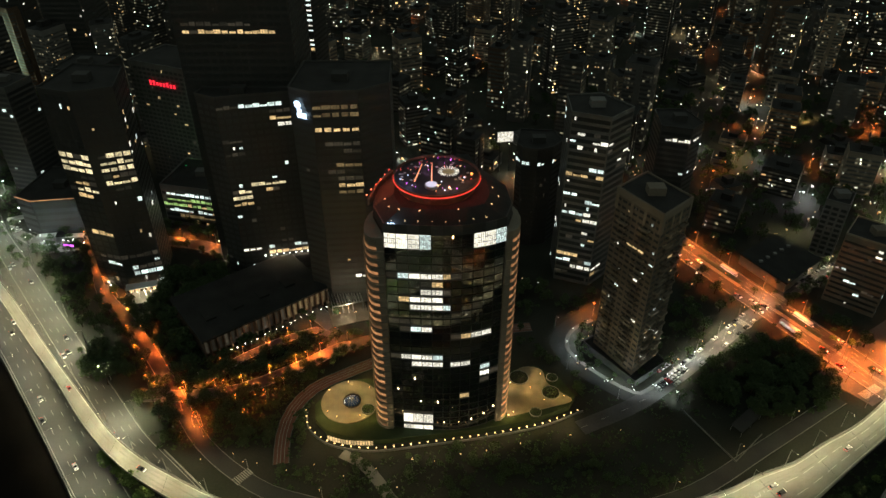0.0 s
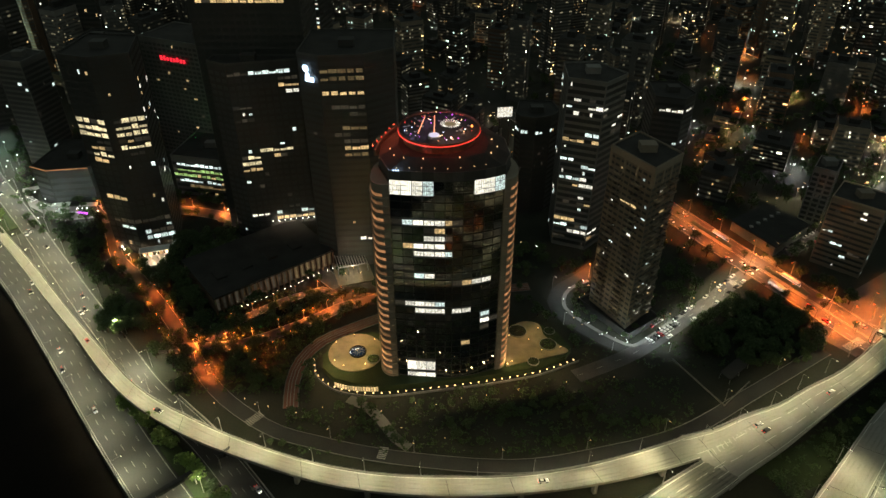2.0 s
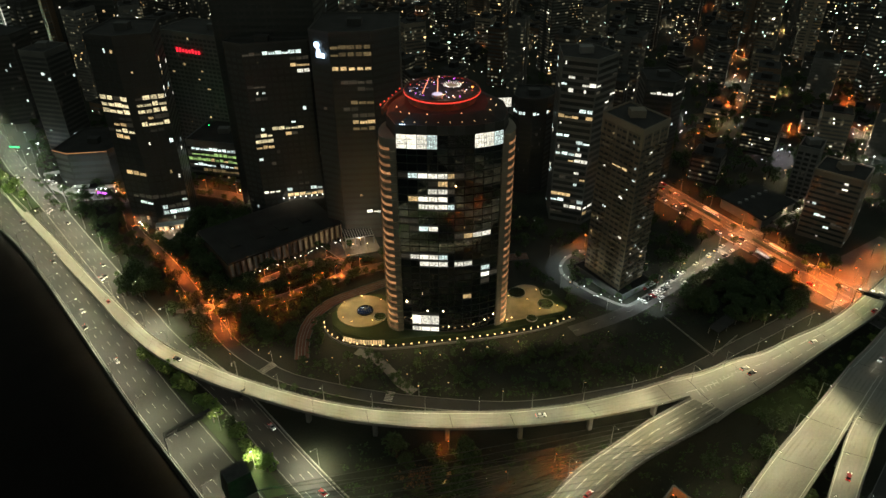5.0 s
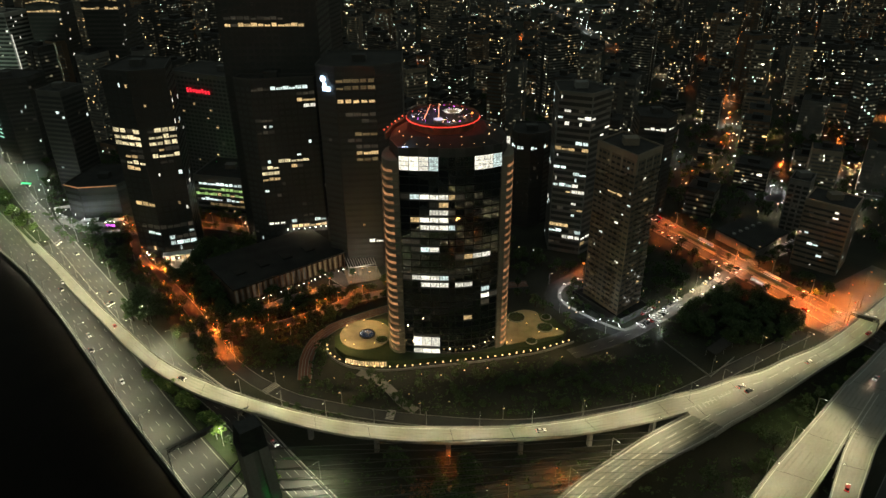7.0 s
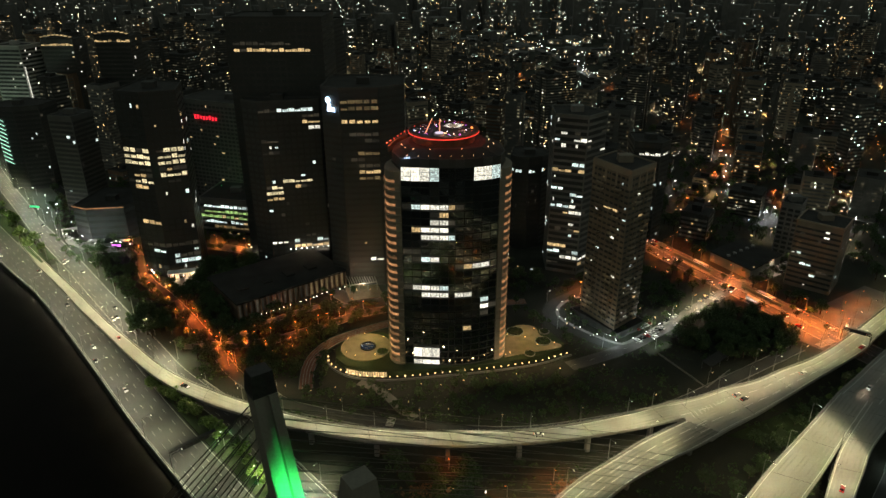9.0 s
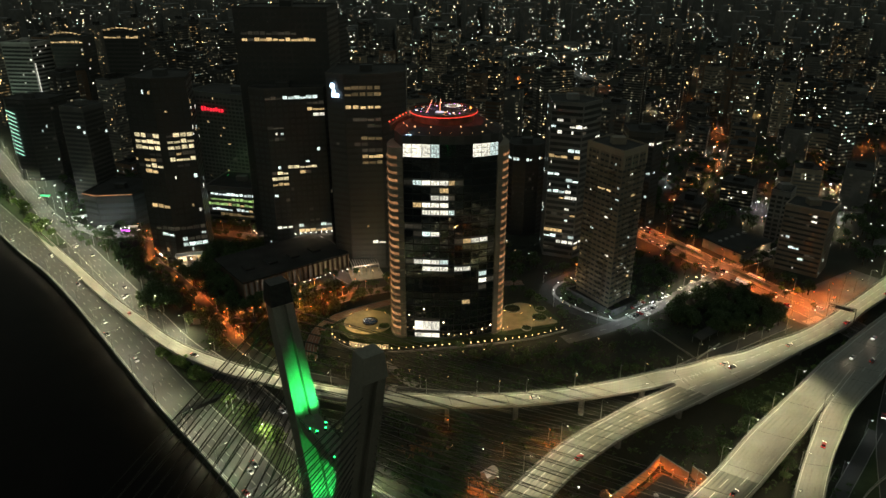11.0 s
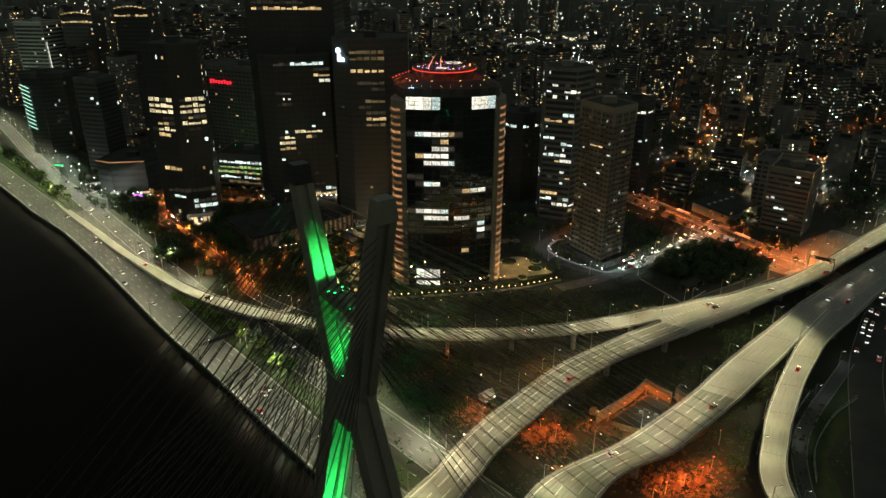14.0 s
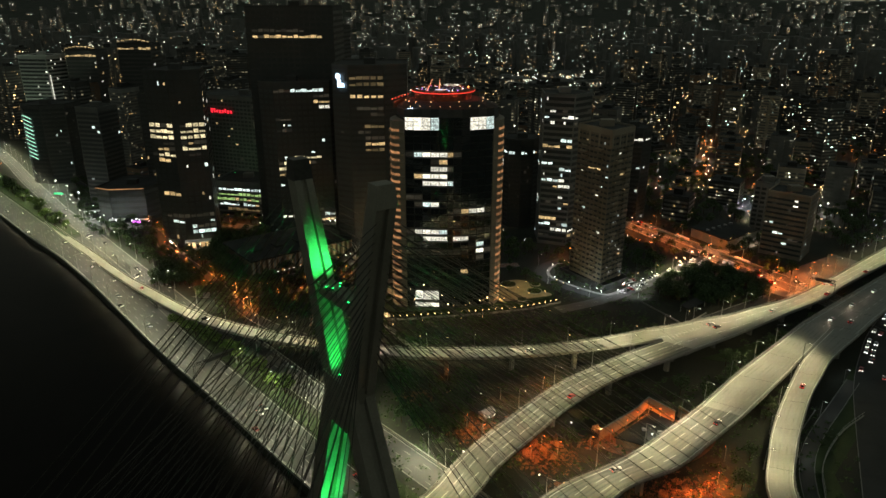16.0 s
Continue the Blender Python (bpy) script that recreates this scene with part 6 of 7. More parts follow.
# balconies of the apartment tower, two stacks on each street side
for a, c, cols in (((82, 283), (97, 258), (0.25, 0.72)), ((97, 258), (114, 273.5), (0.3, 0.75))):
    a, c = Vector((*a, 0)), Vector((*c, 0))
    m = Matrix.Translation(a) @ Matrix.Rotation(math.atan2(c.y - a.y, c.x - a.x), 4, "Z")
    slab = Shape().box(-2.2, -1.5, 0, 2.2, 0.1, 0.2).box(-2.2, -1.5, 0.2, 2.2, -1.38, 1.1).box(-2.2, -1.5, 0.2, -2.08, 0, 1.1).box(2.08, -1.5, 0.2, 2.2, 0, 1.1).mesh("balcony", M_WALLS[1])
    slab_wide = Shape().box(-3.0, -2.4, 0, 2.4, 0.1, 0.22).box(-3.0, -2.4, 0.2, 2.4, -2.26, 1.1).box(-3.0, -2.4, 0.2, -2.86, 0, 1.1).box(2.26, -2.4, 0.2, 2.4, 0, 1.1).mesh("balcony", M_WALLS[1])
    for u in cols:
        for f in range(25):
            if (f * 7 + int(u * 10)) % 11 == 0:
                continue
            b = new("balcony", slab_wide if (f + int(u * 10)) % 2 else slab)
            b.parent = bpy.data.objects["apartment_tower"]
            b.matrix_basis = m @ Matrix.Translation(((c - a).length * u, 0, 9 + f * 3.3))
crown_bar = Shape()
for a, c in (((82, 283), (97, 258)), ((97, 258), (114, 273.5)), ((114, 273.5), (99, 298)), ((99, 298), (82, 283))):
    a, c = Vector((*a, 0)), Vector((*c, 0))
    m = Matrix.Translation(a) @ Matrix.Rotation(math.atan2(c.y - a.y, c.x - a.x), 4, "Z")
    L = (c - a).length
    crown_bar.box(-0.3, -0.35, 97.5, L + 0.3, 0.1, 100.9, m)
    for u in (0, 0.33, 0.62, 0.95):
        crown_bar.box(L * u, -0.35, 90, L * u + 1.4, 0.1, 97.5, m)
part("crown_frame", crown_bar, M_WALLS[1], bpy.data.objects["apartment_tower"], "beige crown frame")

# ---- the city beyond ----
KEEP = [(0, 247, 75), (-188, 355, 42), (-185, 480, 60), (-165, 425, 40), (-110, 380, 50), (-50, 342, 40), (-100, 300, 60), (86, 355, 32), (98, 277, 36), (243, 315, 45), (214, 357, 26), (60, 397, 26), (152, 415, 26), (-385, 535, 38), (-260, 418, 40), (-305, 460, 28), (-245, 463, 30), (190, 200, 90), (250, 378, 16)]


def near_line(x, y, line, d):
    return any((p.x - x) ** 2 + (p.y - y) ** 2 < d * d for p in line)


def free(x, y, r):
    if any((x - a) ** 2 + (y - b) ** 2 < (c + r) ** 2 for a, b, c in KEEP):
        return False
    for line, d in ((HIGHL, 16), (LOWL, 30), (AVENUE, 14), (CROSS, 8), (RMC, 14), (R5C, 14), (JAM, 12), (SERVICE, 7), (DRIVE, 6), (HOTEL_ROAD, 8)):
        if near_line(x, y, line, d + r):
            return False
    side = (x + 66) * 0.73 + (y - 82) * 0.683
    return side > 40


FAR_AVENUE = smooth_line([(150, 1560, 0), (175, 1462, 0), (206, 1359, 0), (228, 1240, 0), (243, 1112, 0), (250, 1020, 0)], 14)
solid("road_far_avenue", ribbon(FAR_AVENUE, -9, 9, -0.2, 0.06), M_STREET, "distant avenue full of white lights", "road", kind="structure")
cr = random.Random(21)
WALL_PICK = (M_WALLS[0], M_WALLS[0], M_WALLS[1], M_WALLS[3], M_WALLS[4], M_WALLS[4], M_WALLS[4])


TOWN = {}


def town_building(x, y, w, d, h, rot, wall, lit_share, mats, single):
    """A town building: a thing of its own, or, past the first rows, joined to the rest of the town."""
    pm = pose(x, y, 0, 0, 0, rot)
    words = {M_WALLS[0]: "grey", M_WALLS[1]: "beige", M_WALLS[2]: "pale", M_WALLS[3]: "brown", M_WALLS[4]: "dark"}[wall] + (" city tower" if h > 45 else " mid-rise building" if h > 18 else " low house")
    t = thing("city_building", pm, words + " with a few lit windows", "building", "city buildings") if single else None
    s = Shape().box(-w / 2, -d / 2, -0.3, w / 2, d / 2, h)
    if h > 30 and cr.random() < 0.6:
        s.box(-w / 2 - 0.8, -w * 0.12, -0.3, w / 2 + 0.8, w * 0.12, h * 0.97)
    roof = (Shape().box(-w / 2 + 0.4, -d / 2 + 0.4, h, w / 2 - 0.4, d / 2 - 0.4, h + 0.35).box(-w * 0.2, -d * 0.2, h + 0.3, w * 0.15, d * 0.2, h + cr.uniform(2.5, 5)))
    fh, bw = cr.choice((3.0, 3.2, 3.6)), cr.choice((2.6, 3.2, 4.0))
    groups = {m: Shape() for m in (*mats, M_FAR_DIM)}
    dark = Shape()
    for side in range(4):
        L = w if side % 2 == 0 else d
        off = d / 2 if side % 2 == 0 else w / 2
        m = Matrix.Rotation(math.pi / 2 * side, 4, "Z") @ Matrix.Translation((-L / 2, -off, 0))
        nb = max(1, int(L / bw))
        step = L / nb
        storey_lit = -1
        for f in range(int((h - 2) / fh)):
            z = 1.2 + f * fh
            if cr.random() < 0.05:
                storey_lit = f
            row = cr.random() < 0.5
            dark.box(0.7, -0.07, z + 0.4, L - 0.7, 0.02, z + fh * 0.6, m)
            for k in range(nb):
                if cr.random() < 0.3:
                    groups[M_FAR_DIM].box((k + 0.2) * step, -0.12, z + 0.5, (k + 0.8) * step, 0, z + fh * 0.55, m)
                elif cr.random() < lit_share or (storey_lit == f and cr.random() < 0.6):
                    g = groups[cr.choice(mats)]
                    a0, a1 = cr.choice(((0.12, 0.88), (0.3, 0.6), (0.15, 0.4), (0.6, 0.85), (0.4, 0.62)))
                    g.box((k + a0) * step, -0.14, z + 0.5, (k + a1) * step, 0, z + fh * cr.uniform(0.42, 0.6), m)
    if not single:
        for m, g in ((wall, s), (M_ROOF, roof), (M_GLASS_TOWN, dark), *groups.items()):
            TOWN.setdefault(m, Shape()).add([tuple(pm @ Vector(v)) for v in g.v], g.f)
        return None
    part("wall", s, wall, t)
    part("roof", roof, M_ROOF, t, "dark roof with a lift house")
    part("glazing", dark, M_GLASS_TOWN, t, "rows of dark glazing", kind="stuff")
    for m, g in groups.items():
        if g.f:
            part("lit_glazing", g, m, t, "scattered lit windows", kind="stuff")
    return t


MIX = ((M_FAR_WHITE, M_FAR_WARM, M_FAR_COOL), (M_FAR_WHITE, M_FAR_WARM), (M_FAR_WARM,), (M_FAR_COOL, M_FAR_WHITE))
count = 0
for gy in range(22):
    y0 = 372 + gy * 42
    half = (y0 + 190) * 0.72 + 60
    nx = int(2 * half / 46)
    for gx in range(nx + 1):
        x = -half + gx * 46 + cr.uniform(-9, 9)
        y = y0 + cr.uniform(-9, 9)
        w, d = cr.uniform(15, 26), cr.uniform(14, 24)
        q = cr.random()
        h = cr.uniform(7, 14) if q < 0.34 else cr.uniform(22, 48) if q < 0.72 else cr.uniform(48, 82)
        if x > 160 and y < 560:
            h *= 0.45
        if x < -60 and q > 0.6:
            h *= 1.25
        if abs(x) < 120 and y < 520:
            h = min(h, 42)
        if 100 < x < 340 and y > 800:
            h = min(h, 12)
        if not free(x, y, max(w, d) * 0.6) or cr.random() < 0.13 or near_line(x, y, FAR_AVENUE, 24):
            continue
        town_building(x, y, w, d, h, cr.choice((-28, -28, 62, 20)) + cr.uniform(-6, 6), cr.choice(WALL_PICK), cr.choice((0.02, 0.05, 0.09, 0.14, 0.22)), cr.choice(MIX), count < 160)
        count += 1

town = thing("town_blocks", pose(0, 0, 0), "further city blocks with scattered lit windows", "city", kind="stuff")
for m, g in TOWN.items():
    part("town_piece", g, m, town, kind="stuff")

# the farthest city, out to the horizon
far = Shape()
far_glow = {M_FAR_WHITE: Shape(), M_FAR_WARM: Shape(), M_FAR_COOL: Shape()}
for i in range(2300):
    y = 1280 + 3200 * cr.random() ** 1.3
    x = cr.uniform(-1, 1) * ((y + 200) * 0.7 + 80)
    w, d = cr.uniform(16, 36), cr.uniform(16, 30)
    h = cr.choice((10, 12, 25, 40, 60, 75, 90)) * cr.uniform(0.7, 1.2)
    dist = math.hypot(x, y)
    m = pose(x, y, 195 * min(1, max(0, (dist - 2500) / 2300)) ** 1.4 * 0.9, 0, 0, cr.uniform(-40, 40))
    if dist > 4700:
        continue
    if dist > 2500:
        h *= 0.6
    if 90 < x < 340 and y < 1560:
        h = min(h, 12)
    if near_line(x, y, FAR_AVENUE, 26):
        continue
    if (x + 66) * 0.73 + (y - 82) * 0.683 < 60:
        continue
    far.box(-w / 2, -d / 2, -0.3, w / 2, d / 2, h, m)
    for k in range(cr.randrange(4, 24)):
        g = far_glow[cr.choice((M_FAR_WHITE, M_FAR_WHITE, M_FAR_WARM, M_FAR_COOL))]
        z, u, ww = cr.uniform(2, h - 3), cr.uniform(-w / 2 + 2, w / 2 - 3), cr.uniform(0.8, 2.4)
        g.box(u, -d / 2 - 0.3, z, u + ww, -d / 2 + 0.1, z + 1.5, m)
fc = tagged(new("distant_city", far.mesh("distant_city", M_WALLS[0])), "dense dark city blocks towards the horizon", "city", kind="stuff")
for m, g in far_glow.items():
    part("distant_windows", g, m, fc, "scattered lit windows", kind="stuff")

# street lights and lit yards of the farther streets
specks = {M_LAMP_SODIUM: Shape(), M_LAMP_WHITE: Shape(), M_LAMP_WARM: Shape()}
for i in range(230):
    y = 400 + 2600 * cr.random() ** 1.3
    x = cr.uniform(-1, 1) * ((y + 200) * 0.68)
    ang = radians(cr.choice((-28, 62, 20)) + cr.uniform(-5, 5))
    mat = cr.choice((M_LAMP_SODIUM, M_LAMP_WHITE, M_LAMP_WARM, M_LAMP_WARM))
    for k in range(cr.randrange(3, 12)):
        px, py = x + math.cos(ang) * k * 28, y + math.sin(ang) * k * 28
        if free(px, py, 3):
            s = 0.3 + py / 3200
            specks[mat].ball((px, py, 7.5), s * cr.uniform(0.5, 1.0), 2)
for i in range(2300):
    y = 330 + 1500 * cr.random() ** 1.5
    x = cr.uniform(-1, 1) * ((y + 190) * 0.7)
    if free(x, y, 1):
        specks[cr.choice((M_LAMP_SODIUM, M_LAMP_WHITE, M_LAMP_WHITE, M_LAMP_WARM, M_LAMP_WARM))].ball((x, y, cr.choice((3, 5, 7, 9, 14))), cr.uniform(0.1, 0.3) + y / 6000, 2)
for q, d in along(FAR_AVENUE, 9, 0):
    specks[cr.choice((M_LAMP_WHITE, M_LAMP_WHITE, M_LAMP_WARM))].ball((q.x + cr.uniform(-5, 5), q.y, cr.choice((1.5, 7, 10))), cr.uniform(0.4, 0.95), 2)
for m, g in specks.items():
    tagged(new("distant_street_lights", g.mesh("distant_street_lights", m)), "tiny street lights of the farther streets", "street lights", kind="stuff")
for i in range(190):
    y = 420 + 900 * cr.random()
    x = cr.uniform(-1, 1) * ((y + 200) * 0.62)
    if free(x, y, 4):
        col = cr.choice((SODIUM, SODIUM, (1, 0.75, 0.45), (0.85, 1, 0.92)))
        m = M_LAMP_SODIUM if col is SODIUM else M_LAMP_WARM if col[2] < 0.5 else M_LAMP_WHITE
        street_lamp("far", x, y, 0, cr.uniform(0, 360), 8, 1.8, cr.uniform(7000, 22000), col, m, "lone street lamp between the city blocks", "city street lamps", 165)

# ---- trees ----
# trees between the further blocks, too many to count
wood_trunk, wood_crown = Shape(), Shape()


def wood(x, y, size):
    tm, cm = rng.choice(TREES)
    m = pose(x, y, 0, 0, 0, rng.uniform(0, 360)) @ Matrix.Scale(size, 4)
    for sh, me in ((wood_trunk, tm), (wood_crown, cm)):
        sh.add([tuple(m @ v.co) for v in me.vertices], [tuple(p.vertices) for p in me.polygons])


for x, y in ((-155, 207), (-150, 203), (-144, 198), (-137, 192), (-128, 184), (-122, 180), (-112, 170), (-106, 164), (-98, 157), (-92, 151), (-87, 145), (-82, 139), (-76, 134), (-430, 508), (-415, 493), (-398, 478), (-380, 458), (-362, 440), (-348, 424), (-330, 404), (-314, 390), (-445, 525)):
    tree(x, y, 0.2, rng.uniform(0.95, 1.35), rng.random() < 0.8, "bright green tree on the highway median", "median trees")
for p, d in along([p + n * 25.5 for p, n in zip(LOWL, normals(LOWL))], 9, 3):
    if -560 < p.x < -300:
        tree(p.x + rng.uniform(-3, 3), p.y + rng.uniform(-3, 3), 0.2, rng.uniform(0.7, 1.15), rng.random() < 0.75, "bright green tree on the highway median", "median trees")
for i in range(230):
    a, q = rng.uniform(0, 6.283), math.sqrt(rng.random())
    x, y = 166 + 37 * q * math.cos(a), 258 + 27 * q * math.sin(a)
    if not near_line(x, y, CROSS, 9) and not near_line(x, y, AVENUE, 15) and not near_line(x, y, RMC, 17) and (x - 140) ** 2 + (y - 222) ** 2 > 260:
        wood(x, y, rng.uniform(0.5, 0.8))
for i in range(46):
    x, y = rng.uniform(-30, 14), rng.uniform(98, 150)
    if not near_line(x, y, R2C, 12) and not near_line(x, y, HIGHL, 8) and not near_line(x, y, R1C, 8):
        wood(x, y, rng.uniform(0.7, 1.0))
for i in range(44):
    x, y = rng.uniform(30, 150), rng.uniform(60, 150)
    if not any(near_line(x, y, l, d) for l, d in ((R2C, 12), (R3C, 14), (R4C, 9), (RMC, 14))) and not (60 < x < 112 and 98 < y < 132):
        tree(x, y, 0, rng.uniform(0.5, 0.85), group="trees under the ramps")
for i in range(110):
    x, y = rng.uniform(-80, 100), rng.uniform(180, 214)
    if not near_line(x, y, SERVICE, 6) and not near_line(x, y, WALL, 5) and not near_line(x, y, DRIVE, 6):
        wood(x, y, rng.uniform(0.35, 0.6))
for i in range(80):
    f = rng.random()
    x, y = -242 + 128 * f + rng.uniform(-12, 26), 366 - 148 * f + rng.uniform(-12, 26)
    if not near_line(x, y, SERVICE, 5) and not near_line(x, y, HIGHL, 6) and not near_line(x, y, ARCADE_ROAD, 7) and (x + 183) ** 2 + (y - 328) ** 2 > 200:
        if rng.random() < 0.4:
            tree(x, y, 0, rng.uniform(0.5, 0.9), group="trees along the service street")
        else:
            wood(x, y, rng.uniform(0.35, 0.6))
for i in range(80):
    x, y = rng.uniform(-140, -62), rng.uniform(216, 286)
    if not near_line(x, y, ARCADE_ROAD, 5) and not near_line(x, y, ARCADE_LANE, 4) and not near_line(x, y, DRIVE, 6) and not near_line(x, y, SERVICE, 6) and (x + 46) ** 2 + (y - 240) ** 2 > 420 and (x + 127) * 0.79 - (y - 274) > -2:
        if rng.random() < 0.4:
            tree(x, y, 0, rng.uniform(0.4, 0.75), group="forecourt trees")
        else:
            wood(x, y, rng.uniform(0.4, 0.75))
for i in range(330):
    x, y = rng.uniform(-186, -112), rng.uniform(255, 348)
    u, v = (x + 127) * 0.782 + (y - 274) * 0.623, -(x + 127) * 0.623 + (y - 274) * 0.782
    inside = -4 < u < 80 and -7 < v < 50
    if not inside and not near_line(x, y, SERVICE, 13) and not near_line(x, y, ARCADE_ROAD, 6) and not near_line(x, y, ARCADE_LANE, 6) and (x + 187) ** 2 + (y - 326) ** 2 > 300 and not (x < -168 and y > 330) and not (x > -132 and y > 326):
        wood(x, y, rng.uniform(0.75, 1.15))


def trees_along(line, offs, spacing, box, group, lo=0.5, hi=0.85):
    for o in offs:
        for p, d in along(line, spacing, rng.uniform(0, spacing)):
            if box(p) and rng.random() < 0.85:
                n = Vector((-d.y, d.x, 0)).normalized()
                q = p + n * (o + rng.uniform(-0.8, 0.8)) + d * rng.uniform(-2, 2)
                tree(q.x, q.y, 0, rng.uniform(lo, hi), group=group)


trees_along(ARCADE_ROAD, (-6, 6), 8, lambda p: True, "forecourt trees", 0.45, 0.8)
trees_along(SERVICE, (-5.2, 5.2), 8, lambda p: p.x < -120, "trees along the service street", 0.45, 0.75)
trees_along(AVENUE, (-12.5, 12.5), 14, lambda p: 272 < p.y < 420, "avenue trees", 0.35, 0.65)
trees_along(CROSS, (-6, 6), 9, lambda p: p.x > 196, "side street trees", 0.5, 0.8)

for i in range(420):
    y = 300 + 420 * rng.random()
    x = rng.uniform(-0.55, 0.72) * (y + 160)
    if free(x, y, 3) and not near_line(x, y, BLOCK, 6) and not near_line(x, y, ARCADE_ROAD, 8):
        wood(x, y, rng.uniform(0.6, 1.05))

# the lit path through the garden
solid("garden_path", ribbon(smooth_line([(-47, 211, 0), (-37, 205, 0), (-29, 196, 0), (-23, 187, 0), (-16, 181, 0)], 2), -2.6, 2.6, -0.2, 0.07), M_PAVE, "paved path through the dark garden", "path", kind="structure")
# lamps of the garden before the tower
for x, y in ((-110, 205), (-96, 208), (-84, 203), (-70, 199), (-58, 202), (-44, 196), (-30, 200), (-14, 205), (-4, 204), (8, 208), (20, 210), (36, 214), (-20, 190), (0, 184), (60, 219), (84, 222)):
    small_lamp(x, y, 3.4, Shape().ball((0, 0, 0), 0.2, 4).mesh("bulb", M_LAMP_WARM), "small warm lamp in the dark garden", "garden lamps", ((1, 0.72, 0.4), 520), 0)
# brighter yards and street corners further off
for x, y, w, col in ((318, 420, 7000, WHITE_LED), (330, 428, 6000, WHITE_LED), (306, 412, 9000, (1, 0.8, 0.5)), (263, 442, 12000, (0.95, 0.85, 1.0)), (272, 450, 9000, WHITE_LED), (199, 404, 14000, SODIUM), (206, 412, 9000, SODIUM), (230, 388, 8000, (1, 0.8, 0.5)), (252, 405, 6000, (1, 0.85, 0.6)), (397, 596, 26000, SODIUM), (411, 660, 26000, SODIUM), (440, 690, 26000, SODIUM), (436, 630, 26000, SODIUM), (380, 560, 20000, SODIUM), (470, 640, 22000, SODIUM),
                     (87, 310, 22000, SODIUM), (58, 470, 16000, SODIUM), (62, 480, 9000, WHITE_LED), (170, 460, 9000, (1, 0.85, 0.6)), (162, 291, 7000, (1, 0.8, 0.5)), (155, 287, 6000, (1, 0.8, 0.5)), (-330, 455, 9000, WHITE_LED), (-352, 478, 9000, (0.5, 1, 0.7)), (-372, 500, 9000, WHITE_LED), (130, 520, 12000, (1, 0.85, 0.6)), (210, 520, 10000, WHITE_LED), (255, 508, 14000, WHITE_LED), (350, 480, 9000, (1, 0.8, 0.5)), (300, 380, 7000, (1, 0.85, 0.6)), (340, 360, 9000, WHITE_LED)):
    mat = M_LAMP_SODIUM if col is SODIUM else M_LAMP_WARM if col[2] < 0.7 and col[0] == 1 else M_LAMP_WHITE
    street_lamp("far", x, y, 0, rng.uniform(0, 360), 8, 1.8, w, col, mat, "bright lamp over a street corner", "corner lamps", 165)
# sodium and white lamps of the farther districts on both sides
for i in range(84):
    y = 480 + 900 * rng.random()
    x = (1 if i % 3 else -1) * rng.uniform(0.3, 0.66) * (y + 190)
    if free(x, y, 3):
        col = rng.choice((SODIUM, SODIUM, (1, 0.6, 0.25), (1, 0.6, 0.25), (1, 0.8, 0.5)))
        street_lamp("far", x, y, 0, rng.uniform(0, 360), 8, 1.8, rng.uniform(16000, 34000) * (1 if y < 800 else 3), col, M_LAMP_SODIUM if col is SODIUM else M_LAMP_WHITE if col is WHITE_LED else M_LAMP_WARM, "bright lamp over a distant street", "district lamps", 165)
# trees between the highway and the service street, farther along
for i in range(260):
    f = rng.random()
    x, y = -345 + 160 * f + rng.uniform(-10, 14), 466 - 180 * f + rng.uniform(-14, 22)
    if not any(near_line(x, y, l, d) for l, d in ((SERVICE, 5), (HIGHL, 4))) and not (-290 < x < -234 and y > 390):
        wood(x, y, rng.uniform(0.35, 0.62))
for i in range(40):
    x, y = rng.uniform(-205, -140), rng.uniform(374, 408)
    if not near_line(x, y, HOTEL_ROAD, 5):
        wood(x, y, rng.uniform(0.5, 0.8))
# lamps among the trees of the forecourt
for x, y in ((-176, 292), (-168, 280), (-158, 268), (-150, 256), (-140, 246), (-130, 236), (-120, 228), (-112, 222), (-102, 240), (-96, 232), (-88, 246), (-80, 254), (-112, 250), (-92, 268), (-196, 316), (-205, 326), (-72, 272)):
    street_lamp("yard", x + rng.uniform(-2, 2), y + rng.uniform(-2, 2), 0, rng.uniform(0, 360), 6.5, 1.0, rng.uniform(2500, 6000), SODIUM, M_LAMP_SODIUM, "low sodium lamp among the forecourt trees", "forecourt tree lamps", 165)
# walls and a shed roof on the empty lot
lot = thing("lot_wall", pose(0, 0, 0), "low pale wall round an empty lot", "wall")
for p, q in (((118, 238), (134, 206)), ((134, 206), (152, 222))):
    part("wall_run", ribbon([Vector((*p, 0)), Vector((*q, 0))], -0.15, 0.15, -0.2, 0.9), M_CONCRETE, lot)
hall = thing("open_shed", pose(146, 228, 0, 0, 0, 40), "dark sheet-roofed shed on the empty lot", "shed")
part("roof", Shape().add([(-9, -3, 3.4), (9, -3, 3.4), (9, 3, 4.2), (-9, 3, 4.2), (-9, -3, 3.55), (9, -3, 3.55), (9, 3, 4.35), (-9, 3, 4.35)], [(3, 2, 1, 0), (4, 5, 6, 7), (0, 1, 5, 4), (1, 2, 6, 5), (2, 3, 7, 6), (3, 0, 4, 7)]), M_ROOF, hall)
for u in (-8.5, 0, 8.5):
    for v in (-2.7, 2.7):
        part("post", Shape().beam((u, v, -0.2), (u, v, 3.5), 0.1), M_METAL, hall)

